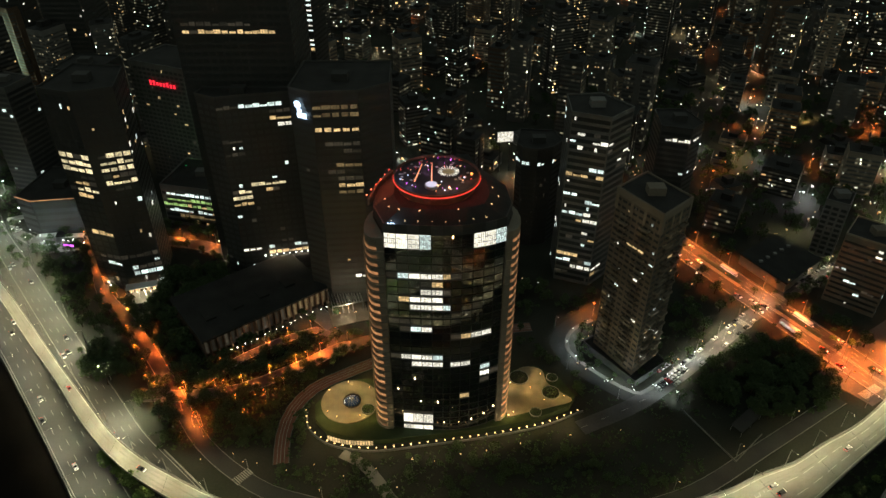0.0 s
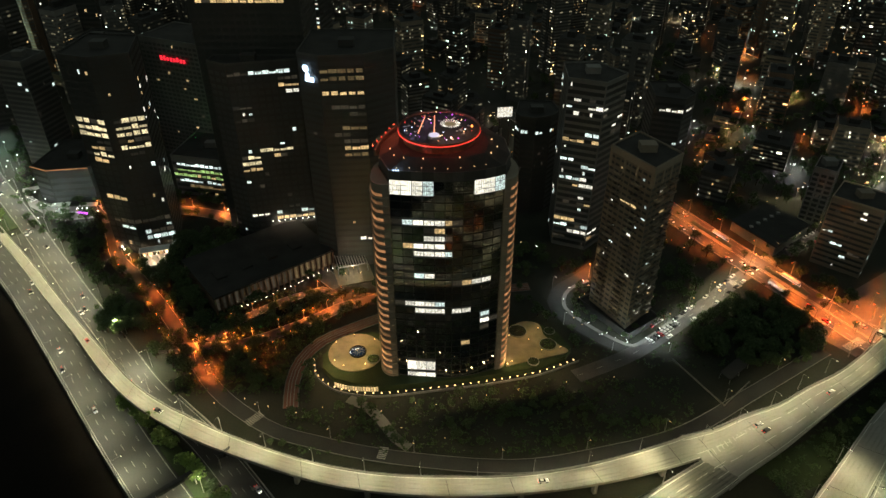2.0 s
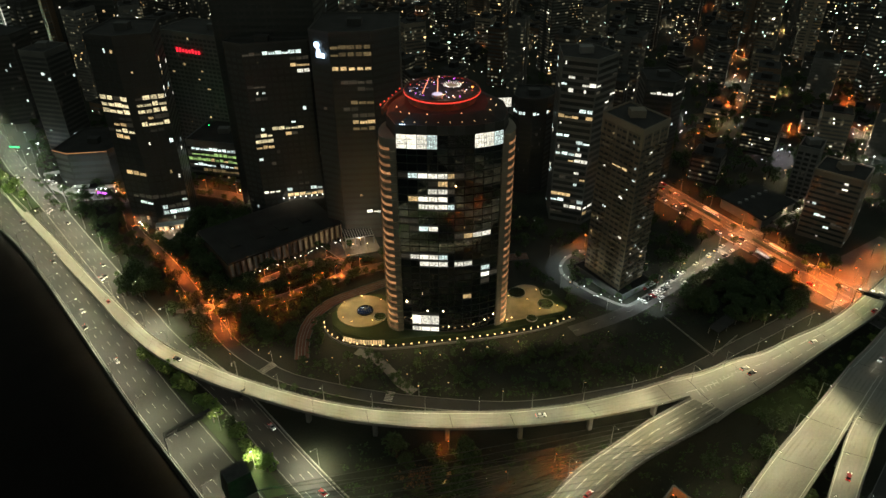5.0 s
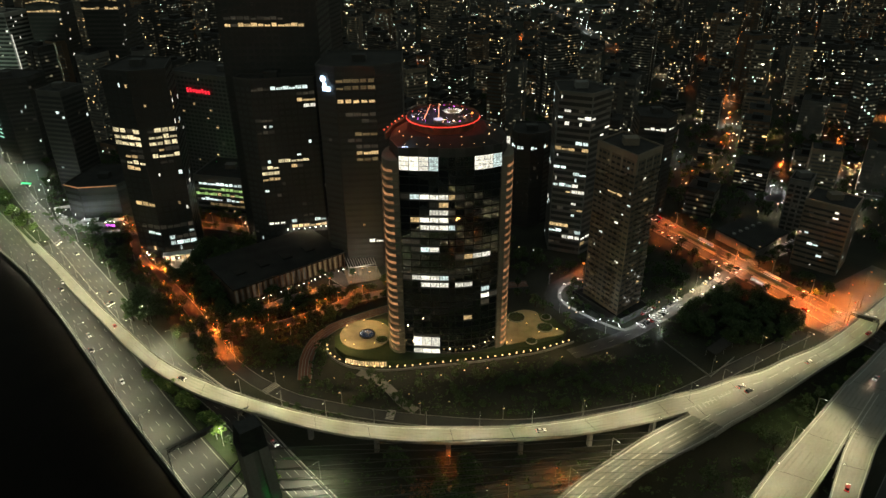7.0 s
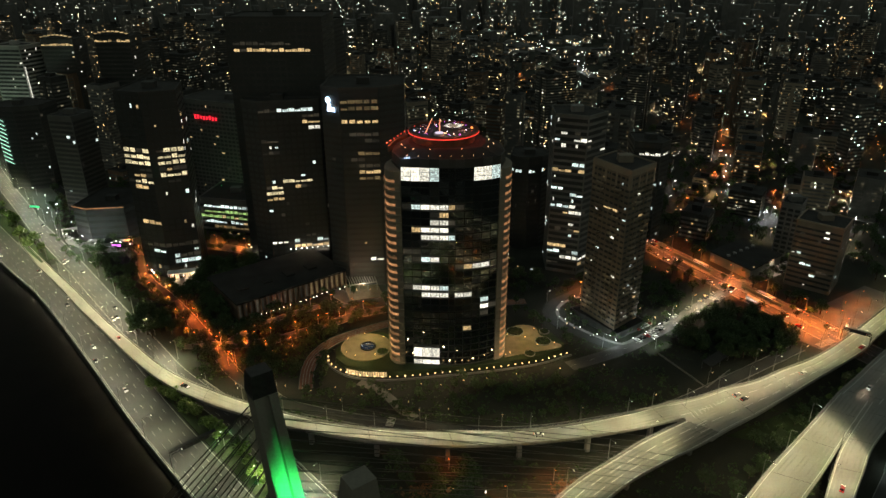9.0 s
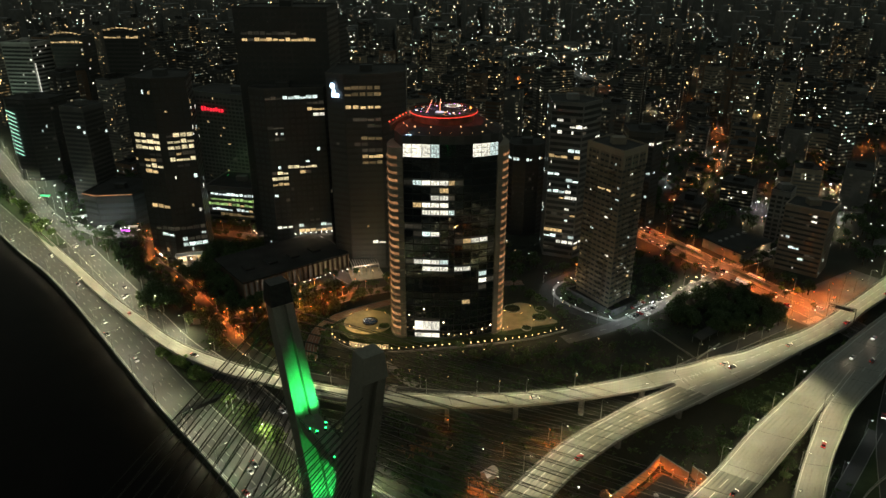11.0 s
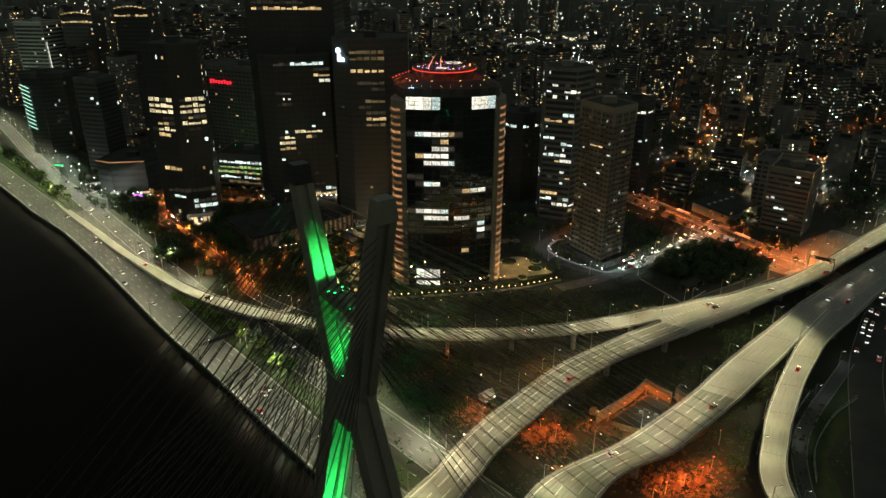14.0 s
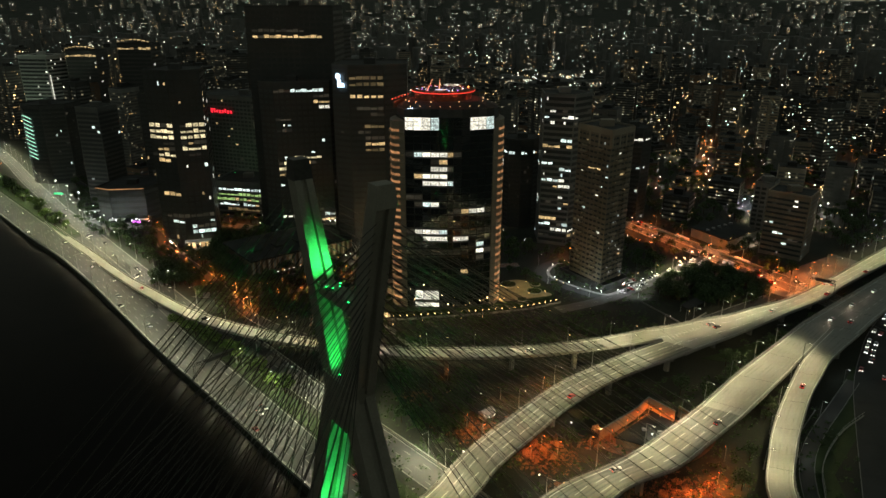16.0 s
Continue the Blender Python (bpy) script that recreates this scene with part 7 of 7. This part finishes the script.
for i in range(150):
    x, y = rng.uniform(28, 150), rng.uniform(236, 345)
    if not any(near_line(x, y, l, d) for l, d in ((BLOCK, 6), (CROSS, 7), (AVENUE, 14), (KERB, 3))) and (x - 98) ** 2 + (y - 277) ** 2 > 620 and not (x < 68 and y < 266) and (x - 87) ** 2 + (y - 356) ** 2 > 620:
        wood(x, y, rng.uniform(0.4, 0.75))

for line, o0, o1, n in ((SERVICE, 4, 8, 150), (ARCADE_ROAD, 4.5, 8, 70), (HOTEL_ROAD, 5.5, 9, 50)):
    for i in range(n):
        k = rng.randrange(len(line) - 1)
        q = line[k].lerp(line[k + 1], rng.random())
        e = normals(line[k:k + 2])[0] * rng.uniform(o0, o1) * rng.choice((-1, 1))
        if -262 < q.x < -30 and q.y > 236 and not near_line(q.x + e.x, q.y + e.y, ARCADE_LANE, 4.5) and not near_line(q.x + e.x, q.y + e.y, HIGHL, 5):
            wood(q.x + e.x, q.y + e.y, rng.uniform(0.35, 0.7))
for i in range(620):
    x, y = rng.uniform(96, 420), rng.uniform(300, 640)
    if free(x, y, 2) and not near_line(x, y, BLOCK, 6):
        wood(x, y, rng.uniform(0.5, 0.95))
for i in range(150):
    x, y = rng.uniform(-135, -52), rng.uniform(216, 292)
    if not any(near_line(x, y, l, d) for l, d in ((ARCADE_ROAD, 6), (ARCADE_LANE, 4.5), (DRIVE, 6), (SERVICE, 6))) and (x + 46) ** 2 + (y - 240) ** 2 > 480 and (x + 127) * 0.79 - (y - 274) > 4:
        wood(x, y, rng.uniform(0.3, 0.55))
for i in range(40):
    a, q = rng.uniform(0, 6.28), rng.uniform(17, 25)
    x, y = 97 + q * math.cos(a), 276 + q * math.sin(a)
    if not near_line(x, y, KERB, 2.5) and not near_line(x, y, CROSS, 8):
        wood(x, y, rng.uniform(0.35, 0.6))
woods = tagged(new("street_woods", wood_crown.mesh("street_woods", M_LEAF)), "dark trees between the city blocks", "trees", kind="stuff")
part("trunk_mass", wood_trunk, M_BARK, woods, kind="stuff")

fl = tagged(new("distant_street_lamps", FAR_LAMPS[M_METAL].mesh("distant_street_lamps", M_METAL)), "street lamps between the farther city blocks", "street lamps", kind="stuff")
for m, g in FAR_LAMPS.items():
    if m is not M_METAL:
        part("glowing_lenses", g, m, fl, "glowing lamp lenses", kind="stuff")

# low shrubs and rough growth on the lawns
br = random.Random(9)
growth = Shape()
for i in range(5200):
    zone = br.random()
    if i > 3400:
        x, y = br.uniform(-138, -58), br.uniform(214, 296)
    elif zone < 0.15:
        x, y = br.uniform(66, 150), br.uniform(232, 330)
    elif zone < 0.45:
        x, y = br.uniform(-75, 118), br.uniform(178, 226)
    elif zone < 0.8:
        x, y = br.uniform(-45, 165), br.uniform(55, 148)
    else:
        f = br.random()
        x, y = 150 + 200 * f + br.uniform(-8, 20), 172 + 145 * f + br.uniform(-16, 4)
    if any(near_line(x, y, l, d) for l, d in ((SERVICE, 4.5), (ARCADE_ROAD, 4.5), (ARCADE_LANE, 3.3), (WALL, 2), (DRIVE, 4.5), (HIGHL, 3), (JAM, 8), (CROSS, 6), (BLOCK, 6))) or (y > 214 + 0.25 * x and -66 < x < 70) or ((x - 98) ** 2 + (y - 276) ** 2 < 700):
        continue
    s0 = br.uniform(0.5, 1.6)
    for k in range(7):
        c = Vector((x + br.gauss(0, s0 * 0.5), y + br.gauss(0, s0 * 0.5), br.uniform(0.1, s0)))
        q = Euler((br.uniform(-0.9, 0.9), br.uniform(-0.9, 0.9), br.uniform(0, 6.28))).to_matrix()
        growth.add([c + q @ Vector(v) * s0 * 0.7 for v in ((-0.5, -0.35, 0), (0.5, -0.3, 0.1), (0.5, 0.3, 0), (-0.4, 0.4, 0.1))], [(0, 1, 2, 3)])
tagged(new("shrubs", growth.mesh("shrubs", M_LEAF)), "low dark shrubs scattered over rough grass", "shrubs", kind="stuff")

# ---- under the ramps: sodium-lit yard with high walls round a low building ----
solid("dirt_patch", Shape().prism([(p.x, p.y) for p in smooth_line([(*q, 0) for q in ((61, 97), (66, 90), (92, 82), (112, 98), (106, 110), (98, 108), (90, 118), (80, 110), (61, 97))], 3)][:-1], -0.2, 0.07), M_CLAY, "bare red earth of a yard below the ramps", "earth", kind="structure")
yard = thing("yard_wall", pose(0, 0, 0), "high ochre masonry walls of a yard below the ramps", "wall")
for a, b in (((62.5, 97), (82, 113.5)), ((82, 113.5), (90, 122.5)), ((90, 122.5), (98.5, 111.5)), ((101.5, 115.5), (108, 104))):
    L = [Vector((*a, 0)), Vector((*b, 0))]
    part("wall_run", ribbon(L, -0.2, 0.2, -0.3, 5.6), M_PLASTER, yard)
    part("coping", ribbon(L, -0.3, 0.3, 5.6, 5.75), M_CONCRETE, yard, "grey coping")
hallb = thing("yard_building", pose(0, 0, 0), "low dark-roofed building in the yard below the ramps", "building")
part("wall", Shape().prism([(69, 95), (92, 83), (104, 99), (96, 104), (89, 112), (83, 107)], -0.2, 3.4), M_PLASTER, hallb)
part("roof", Shape().prism([(68.4, 95), (92, 82.4), (104.7, 99), (96, 104.8), (89, 112.8), (83, 107.6)], 3.4, 3.8), M_ROOF, hallb, "dark flat roof")
for x, y in ((88, 98), (94, 94), (82, 100)):
    part("roof_vent", Shape().box(x - 0.8, y - 0.6, 3.8, x + 0.8, y + 0.6, 4.7), M_METAL, hallb)
shed = thing("white_shed", pose(17, 115, 0, 0, 0, 40), "small white hut below the ramp", "hut")
part("wall", Shape().box(-3, -2, -0.2, 3, 2, 2.6), M_WALLS[2], shed)
part("roof", Shape().prism([(-3.3, -2.3), (3.3, -2.3), (3.3, 2.3), (-3.3, 2.3)], 2.6, 4.2, [(-3.3, -0.1), (3.3, -0.1), (3.3, 0.1), (-3.3, 0.1)]), M_WALLS[2], shed, "pale pitched roof")
# sodium lamps: on the yard walls, and between the trees
for x, y, w in ((68, 99, 2600), (76, 106, 3800), (83, 112, 3400), (89.4, 118.5, 4200), (93.5, 115, 4200), (97, 109.5, 3600), (103.5, 109.5, 4200), (106, 104.5, 3600)):
    street_lamp("yard", x, y, 0, rng.uniform(0, 360), 4.6, 0.5, w, SODIUM, M_LAMP_SODIUM, "low sodium lamp beside the yard wall", "yard lamps", 165)
for x, y, w in ((0, 146, 9000), (45, 139, 9000), (38, 92, 13000), (44, 88, 8000), (33, 86, 9000), (8, 108, 17000), (14, 100, 14000), (58, 92, 3000), (88, 60, 19000), (96, 64, 14000), (80, 56, 14000), (102, 70, 12000), (74, 52, 6000), (24, 128, 2600), (110, 84, 2500)):
    street_lamp("yard", x, y, 0, rng.uniform(0, 360), 6.5, 1.0, w, SODIUM, M_LAMP_SODIUM, "low sodium lamp below the ramps", "yard lamps", 165)
# growth round the lamps, its reddish leaf colour standing for orange lamplight
sodium_lit = Shape()
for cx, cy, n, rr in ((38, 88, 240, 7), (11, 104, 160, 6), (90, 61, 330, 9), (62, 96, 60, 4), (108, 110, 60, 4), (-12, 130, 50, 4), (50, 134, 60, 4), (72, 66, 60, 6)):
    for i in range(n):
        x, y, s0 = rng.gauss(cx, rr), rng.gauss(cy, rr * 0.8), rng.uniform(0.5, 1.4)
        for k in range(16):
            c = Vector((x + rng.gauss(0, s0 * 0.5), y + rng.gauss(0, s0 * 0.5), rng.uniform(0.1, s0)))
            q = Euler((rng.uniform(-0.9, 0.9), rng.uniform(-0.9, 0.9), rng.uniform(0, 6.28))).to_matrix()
            sodium_lit.add([c + q @ Vector(v) * 0.42 for v in ((-0.5, -0.35, 0), (0.5, -0.3, 0.1), (0.5, 0.3, 0), (-0.4, 0.4, 0.1))], [(0, 1, 2, 3)])
tagged(new("dry_growth", sodium_lit.mesh("dry_growth", M_LEAF_SODIUM)), "weeds below the ramps with leaves coloured as if lamplit orange", "weeds", kind="stuff")
# trees that stand close beside a lamp, orange light put into their leaf colour
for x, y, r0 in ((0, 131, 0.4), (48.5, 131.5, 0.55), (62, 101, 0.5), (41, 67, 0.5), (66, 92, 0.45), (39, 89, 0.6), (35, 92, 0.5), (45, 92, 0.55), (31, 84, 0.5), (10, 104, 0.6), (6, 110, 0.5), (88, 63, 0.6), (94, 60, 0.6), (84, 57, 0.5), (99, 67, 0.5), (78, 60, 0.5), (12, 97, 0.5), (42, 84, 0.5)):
    tree(x, y, 0, r0 * 1.15, "sodium_lit", "small tree with leaves coloured as if lamplit orange", "yard trees")
for x, y in ((1.5, 128.5), (50, 129), (63.5, 98.6), (42.5, 64.6)):
    small_lamp(x, y, 5.2, Shape().ball((0, 0, 0), 0.22, 4).mesh("bulb", M_LAMP_WARM), "warm lamp beside a small tree", "yard tree lamps", ((1, 0.55, 0.16), 2600), 0)
for x, y in ((20, 110), (52, 104), (15, 127), (84, 96), (34, 70), (6, 84)):
    small_lamp(x, y, 4.6, Shape().ball((0, 0, 0), 0.26, 4).mesh("bulb", M_LAMP_WHITE), "white lamp below the ramps", "yard white lamps", ((0.9, 1, 0.95), 300), 0)
# fence and kerb beside the slip ramp
fence = thing("site_fence", pose(0, 0, 0), "pale mesh fence on a low wall beside the slip ramp", "fence")
FL = smooth_line([(139, 62, 0), (145, 76, 0), (153, 88, 0), (168, 104, 0), (184, 116, 0)], 3)
part("base_wall", ribbon(FL, -0.15, 0.15, -0.2, 0.7), M_BARRIER, fence, "low concrete base wall")
post_me = Shape().beam((0, 0, 0.6), (0, 0, 2.3), 0.07, sides=5).mesh("post", M_METAL)
for p, d in along(FL, 3, 1):
    part("post", post_me, None, fence, at=Matrix.Translation(p))
part("rail", ribbon(FL, -0.05, 0.05, 2.2, 2.3), M_METAL, fence)
solid("path_kerb", ribbon(smooth_line([(134, 76, 0), (142, 92, 0), (152, 106, 0), (166, 122, 0)], 3), -0.2, 0.2, -0.2, 0.25), M_CONCRETE, "concrete kerb along a track", "kerb", kind="structure")
# trees on the verge between the two flyovers
for x, y in ((166, 178), (174, 184), (182, 189), (190, 195), (199, 201), (208, 209), (218, 217), (150, 160), (143, 152), (136, 144), (140, 158), (128, 140)):
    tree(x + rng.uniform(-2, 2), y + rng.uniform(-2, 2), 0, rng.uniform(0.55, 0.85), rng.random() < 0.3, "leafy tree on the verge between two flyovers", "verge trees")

market = thing("market_hall", pose(0, 0, 0), "wide low hall with a dark flat roof beside the avenue", "hall")
part("wall", Shape().prism([(190, 362), (206, 331), (238, 356), (222, 384)], -0.2, 7.0), M_WALLS[0], market)
part("roof", Shape().prism([(189, 362), (206, 330), (239, 356), (222, 385)], 7.0, 7.7), M_ROOF, market, "dark flat roof")
for i in range(5):
    part("roof_vent", Shape().box(198 + i * 6, 352 + i * 4.2, 7.7, 200 + i * 6, 354 + i * 4.2, 8.7), M_METAL, market)

# lamps of the junction beyond the flyover
for x, y, w in ((204, 268, 14000), (214, 273, 20000), (226, 272, 26000), (244, 284, 24000), (262, 298, 18000), (208, 256, 12000), (222, 258, 20000), (238, 271, 20000)):
    street_lamp("sodium", x, y, 0.05, rng.uniform(0, 360), 9, 1.8, w, SODIUM, M_LAMP_SODIUM, "sodium street lamp at the wide junction", "junction lamps", 140)


# bus stops on the middle of the avenue
def bus_stop(x, y, heading, length):
    b = thing("bus_stop", pose(x, y, 0.07, 0, 0, heading), "long dark-green bus stop roof on the avenue", "bus stop", "bus stops")
    part("platform", Shape().box(-length / 2, -1.6, 0, length / 2, 1.6, 0.3), M_CONCRETE, b)
    rows = [[(u, v, 3.2 + 0.5 * math.cos(v / 2.0 * 1.4)) for v in (-2.0, -1.2, 0, 1.2, 2.0)] for u in (-length / 2, length / 2)]
    roof = Shape().loft(rows).loft([[(a, c, z - 0.12) for a, c, z in row][::-1] for row in rows])
    part("roof", roof, M_SHELTER, b, "curved dark-green roof")
    for i in range(int(length / 5) + 1):
        part("post", Shape().beam((-length / 2 + 0.3 + i * (length - 0.6) / int(length / 5), 0, 0.3), (-length / 2 + 0.3 + i * (length - 0.6) / int(length / 5), 0, 3.65), 0.09, sides=6), M_METAL, b)
    part("light_tube", Shape().box(-length / 2 + 1, -0.06, 3.3, length / 2 - 1, 0.06, 3.4), M_SHELTER_LIGHT, b, "greenish light tube")


bus_stop(174, 352, -61.5, 34)
bus_stop(202, 301, -61.5, 30)
for i in range(9):
    tree(150 + i * 9.2 + rng.uniform(-1, 1), 397 - i * 16.8 + rng.uniform(-1, 1), 0.1, rng.uniform(0.35, 0.5), i in (3, 6), "small street tree between the lanes of the avenue", "avenue trees")
# two junction trees whose lamplit look comes from the lighter leaf colour
tree(224, 283, 0.05, 0.75, True, "junction tree with leaves lightened to yellow-green as if lamplit", "junction trees")
tree(216, 288, 0.05, 0.6, True, "junction tree with leaves lightened to yellow-green as if lamplit", "junction trees")
for i in range(26):
    x, y = rng.uniform(206, 232), rng.uniform(282, 308)
    if not near_line(x, y, AVENUE, 13.5) and not near_line(x, y, CROSS, 8):
        tree(x, y, 0, rng.uniform(0.7, 1.0), group="junction trees")

# wall lamps over the base of the twin tower, and the lamps of its drive
def wall_lamp(x, y, z, heading):
    w = thing("wall_lamp", pose(x, y, z, 0, 0, heading), "warm white lamp on the tower wall", "lamp", "tower wall lamps")
    part("bracket", Shape().box(-0.08, -0.5, 0, 0.08, 0.3, 0.14), M_DARKMETAL, w)
    part("bulb", Shape().ball((0, -0.6, 0.25), 0.32, 4), M_LAMP_WHITE, w, "glowing globe")


for i in range(8):
    f = i / 7
    wall_lamp(-110 + 25.5 * f, 351.4 + 5.7 * f, 13.6, 12.5)
    if i % 2:
        point_light("wall_light", (-110 + 25.5 * f, 349.6 + 5.7 * f, 14.2), (1, 0.78, 0.5), 500)
for i in range(5):
    small_lamp(-149 + i * 3.3, 383 - i * 4.7, 3.2, Shape().ball((0, 0, 0), 0.34, 4).mesh("bulb", M_LAMP_WHITE), "white globe lamp along the tower drive", "drive lamps", ((1, 0.85, 0.6), 900) if i % 2 == 0 else None, 0)
# green-lit terrace on the hotel podium
for x, y in ((-182, 438), (-165, 434), (-150, 430)):
    f = thing("green_floodlight", pose(x, y, 30.3), "small green floodlight on the podium roof", "floodlight", "podium floodlights")
    part("housing", flood, None, f)
    part("lens", flood_lens, None, f, "glowing green lens")
    lamp_light("green_light", (x, y, 31.2), (0.3, 1.0, 0.25), 1300, 120, 0.3, (-0.15, 0.9, 0.7), 0.8)
# white-lit cars and canopies on the forecourt beside the highway
for i, (x, y) in enumerate(((-296, 403), (-292, 400), (-283, 394), (-279, 391), (-268, 384), (-263, 381), (-256, 383), (-250, 385))):
    car(x, y, 0.06, 52, paint=0 if i % 3 else 1, lit=False, where="on a white-lit forecourt")
for x, y, h in ((-297, 410, 28), (-266, 388, 10), (-247, 388, 6)):
    c = thing("forecourt_canopy", pose(x, y, 0, 0, 0, h), "flat white canopy over a lit forecourt", "canopy", "forecourt canopies")
    part("roof", Shape().prism([(-6, -2.6), (6, -2.6), (6, 2.6), (-6, 2.6)], 4.2, 4.6, [(-5.8, -2.4), (5.8, -2.4), (5.8, 2.4), (-5.8, 2.4)]), M_WALLS[2], c)
    for u in (-5, 0, 5):
        part("post", Shape().beam((u, 0, 0), (u, 0, 4.2), 0.12, sides=6), M_METAL, c)
for x, y, w in ((-300, 400, 6000), (-288, 388, 5000), (-274, 378, 5000), (-258, 373, 5000), (-243, 376, 5000), (-318, 432, 12000), (-330, 446, 9000)):
    street_lamp("white", x, y, 0, rng.uniform(0, 360), 9, 1.6, w, (0.86, 1, 0.96), M_LAMP_WHITE, "white lamp over the forecourt beside the highway", "forecourt white lamps", 140)
# lamps of the car park beside the apartment tower
for x, y in ((112, 250), (124, 262), (134, 272), (118, 244)):
    street_lamp("white", x, y, 0, rng.uniform(0, 360), 6, 1.2, 1800, WHITE_LED, M_LAMP_WHITE, "white lamp over the car park", "car park lamps", 150)
gr = random.Random(41)
for i in range(26):
    a = gr.uniform(0, 6.28)
    q = gr.uniform(20, 27)
    x, y = 97 + q * math.cos(a), 276 + q * math.sin(a)
    if y < 300 and not near_line(x, y, KERB, 2):
        small_lamp(x, y, 1.6, Shape().ball((0, 0, 0), gr.uniform(0.14, 0.24), 3).mesh("bulb", gr.choice((M_LAMP_WHITE, M_LAMP_WARM))), "small garden lamp round the apartment tower", "apartment garden lamps", ((0.9, 1, 0.9), 260) if i % 3 == 0 else None, 0)
        if i % 2:
            tree(x + 1.5, y + 1.2, 0, gr.uniform(0.25, 0.42), group="apartment garden trees")

# ---- cars ----
def cars_on(line, offs, spacing, box, z=0.07, jitter=30, chance=0.5, flip=()):
    for o in offs:
        for p, d in along(line, spacing, rng.uniform(0, spacing)):
            if box(p) and rng.random() < chance:
                n = Vector((-d.y, d.x, 0)).normalized()
                q = p + n * o + d * rng.uniform(-jitter, jitter) * 0.3
                car(q.x, q.y, p.z + z, math.degrees(math.atan2(d.y, d.x)) + (180 if o in flip else 0))


cars_on(LOWL, (3, 6.5, 10, 13.5, 17), 60, lambda p: -520 < p.x < -40, chance=0.32)
cars_on(HIGHL, (-2.4, -5.6, -8.8, -11.5), 60, lambda p: -520 < p.x < -20, chance=0.36)
cars_on(R1C, (0.5,), 90, lambda p: True, 0.02, chance=0.7)
cars_on(R2C, (-3, 3), 60, lambda p: p.x > 10, 0.02, chance=0.35)
cars_on(RMC, (-4, 0, 4), 60, lambda p: p.x < 330, 0.02, chance=0.5)
cars_on(R3C, (-3, 3), 60, lambda p: p.x > 30, 0.02, chance=0.5)
cars_on(R4C, (0,), 34, lambda p: True, 0.02, chance=0.5)
cars_on(R5C, (-4, 3), 40, lambda p: p.x < 330, 0.02, chance=0.6)
cars_on(AVENUE, (-8.5, -5.3, -2.6, 2.6, 5.3, 8.5), 26, lambda p: 240 < p.y < 430, chance=0.42, flip=(2.6, 5.3, 8.5))
cars_on(JAM, (-5, -1.7, 1.7, 5), 7.5, lambda p: p.x > 208, 0.1, jitter=3, chance=0.34, flip=(1.7, 5))
for p, d in along(CROSS, 7.5, 62):
    n = Vector((-d.y, d.x, 0)).normalized()
    for o in (-3.4, 3.4):
        if rng.random() < 0.7 and not near_line(p.x, p.y, AVENUE, 16) and p.x < 262:
            car(p.x + n.x * o, p.y + n.y * o, 0.09, math.degrees(math.atan2(d.y, d.x)) + (180 if o > 0 else 0), lit=False, where="in a side street")
# three cars whose headlights reach down the dark flyover
for p, d in along(R5C, 34, 12)[:3]:
    way = Vector((-d.x, -d.y, -0.1))
    car(p.x - d.y * 4, p.y + d.x * 4, p.z + 0.02, math.degrees(math.atan2(-d.y, -d.x)), 0, True, "on the dark flyover")
    lamp_light("headlight_beam", (p.x - d.y * 4 - d.x * 2.4, p.y + d.x * 4 - d.y * 2.4, p.z + 0.9), (1, 0.8, 0.55), 2600, 60, 0.2, way, 0.9)
# parked cars beside the apartment tower
for i in range(9):
    car(110 + i * 2.2, 252 + i * 1.75, 0.05, 128, lit=False, where="in a car park")
    car(104 + i * 2.2, 258 + i * 1.75, 0.05, 128, lit=False, where="in a car park") if i > 3 else None


BUS_PANE = Shape().box(0, 0, 0, 1.36, 0.02, 1.0).mesh("window", M_ROOM_WHITE)


def bus(x, y, z, heading):
    b = thing("city_bus", pose(x, y, z, 0, 0, heading), "long pale city bus on the avenue", "bus", "buses")
    part("body", Shape().prism([(-6, -1.25), (5.8, -1.25), (6, -1.0), (6, 1.0), (5.8, 1.25), (-6, 1.25)], 0.4, 3.1), M_CARS[0], b)
    for v in (-1.27, 1.26):
        for i in range(7):
            part("window", BUS_PANE, None, b, "lit window", at=pose(-5.5 + i * 1.56, v, 1.5))
    for u in (-3.8, 3.9):
        for v in (-1.1, 1.1):
            part("wheel", CAR_MESH["wheel"], None, b, at=pose(u, v, 0.45) @ Matrix.Scale(1.4, 4))
    for v in (-0.9, 0.9):
        part("headlight", Shape().box(5.95, v - 0.2, 0.7, 6.06, v + 0.2, 0.95), M_HEADLIGHT, b)
        part("taillight", Shape().box(-6.06, v - 0.2, 0.9, -5.95, v + 0.2, 1.2), M_TAIL, b)


bus(206, 304, 0.08, -62)
bus(180, 352, 0.08, -62)
bus(196, 298, 0.08, 118)
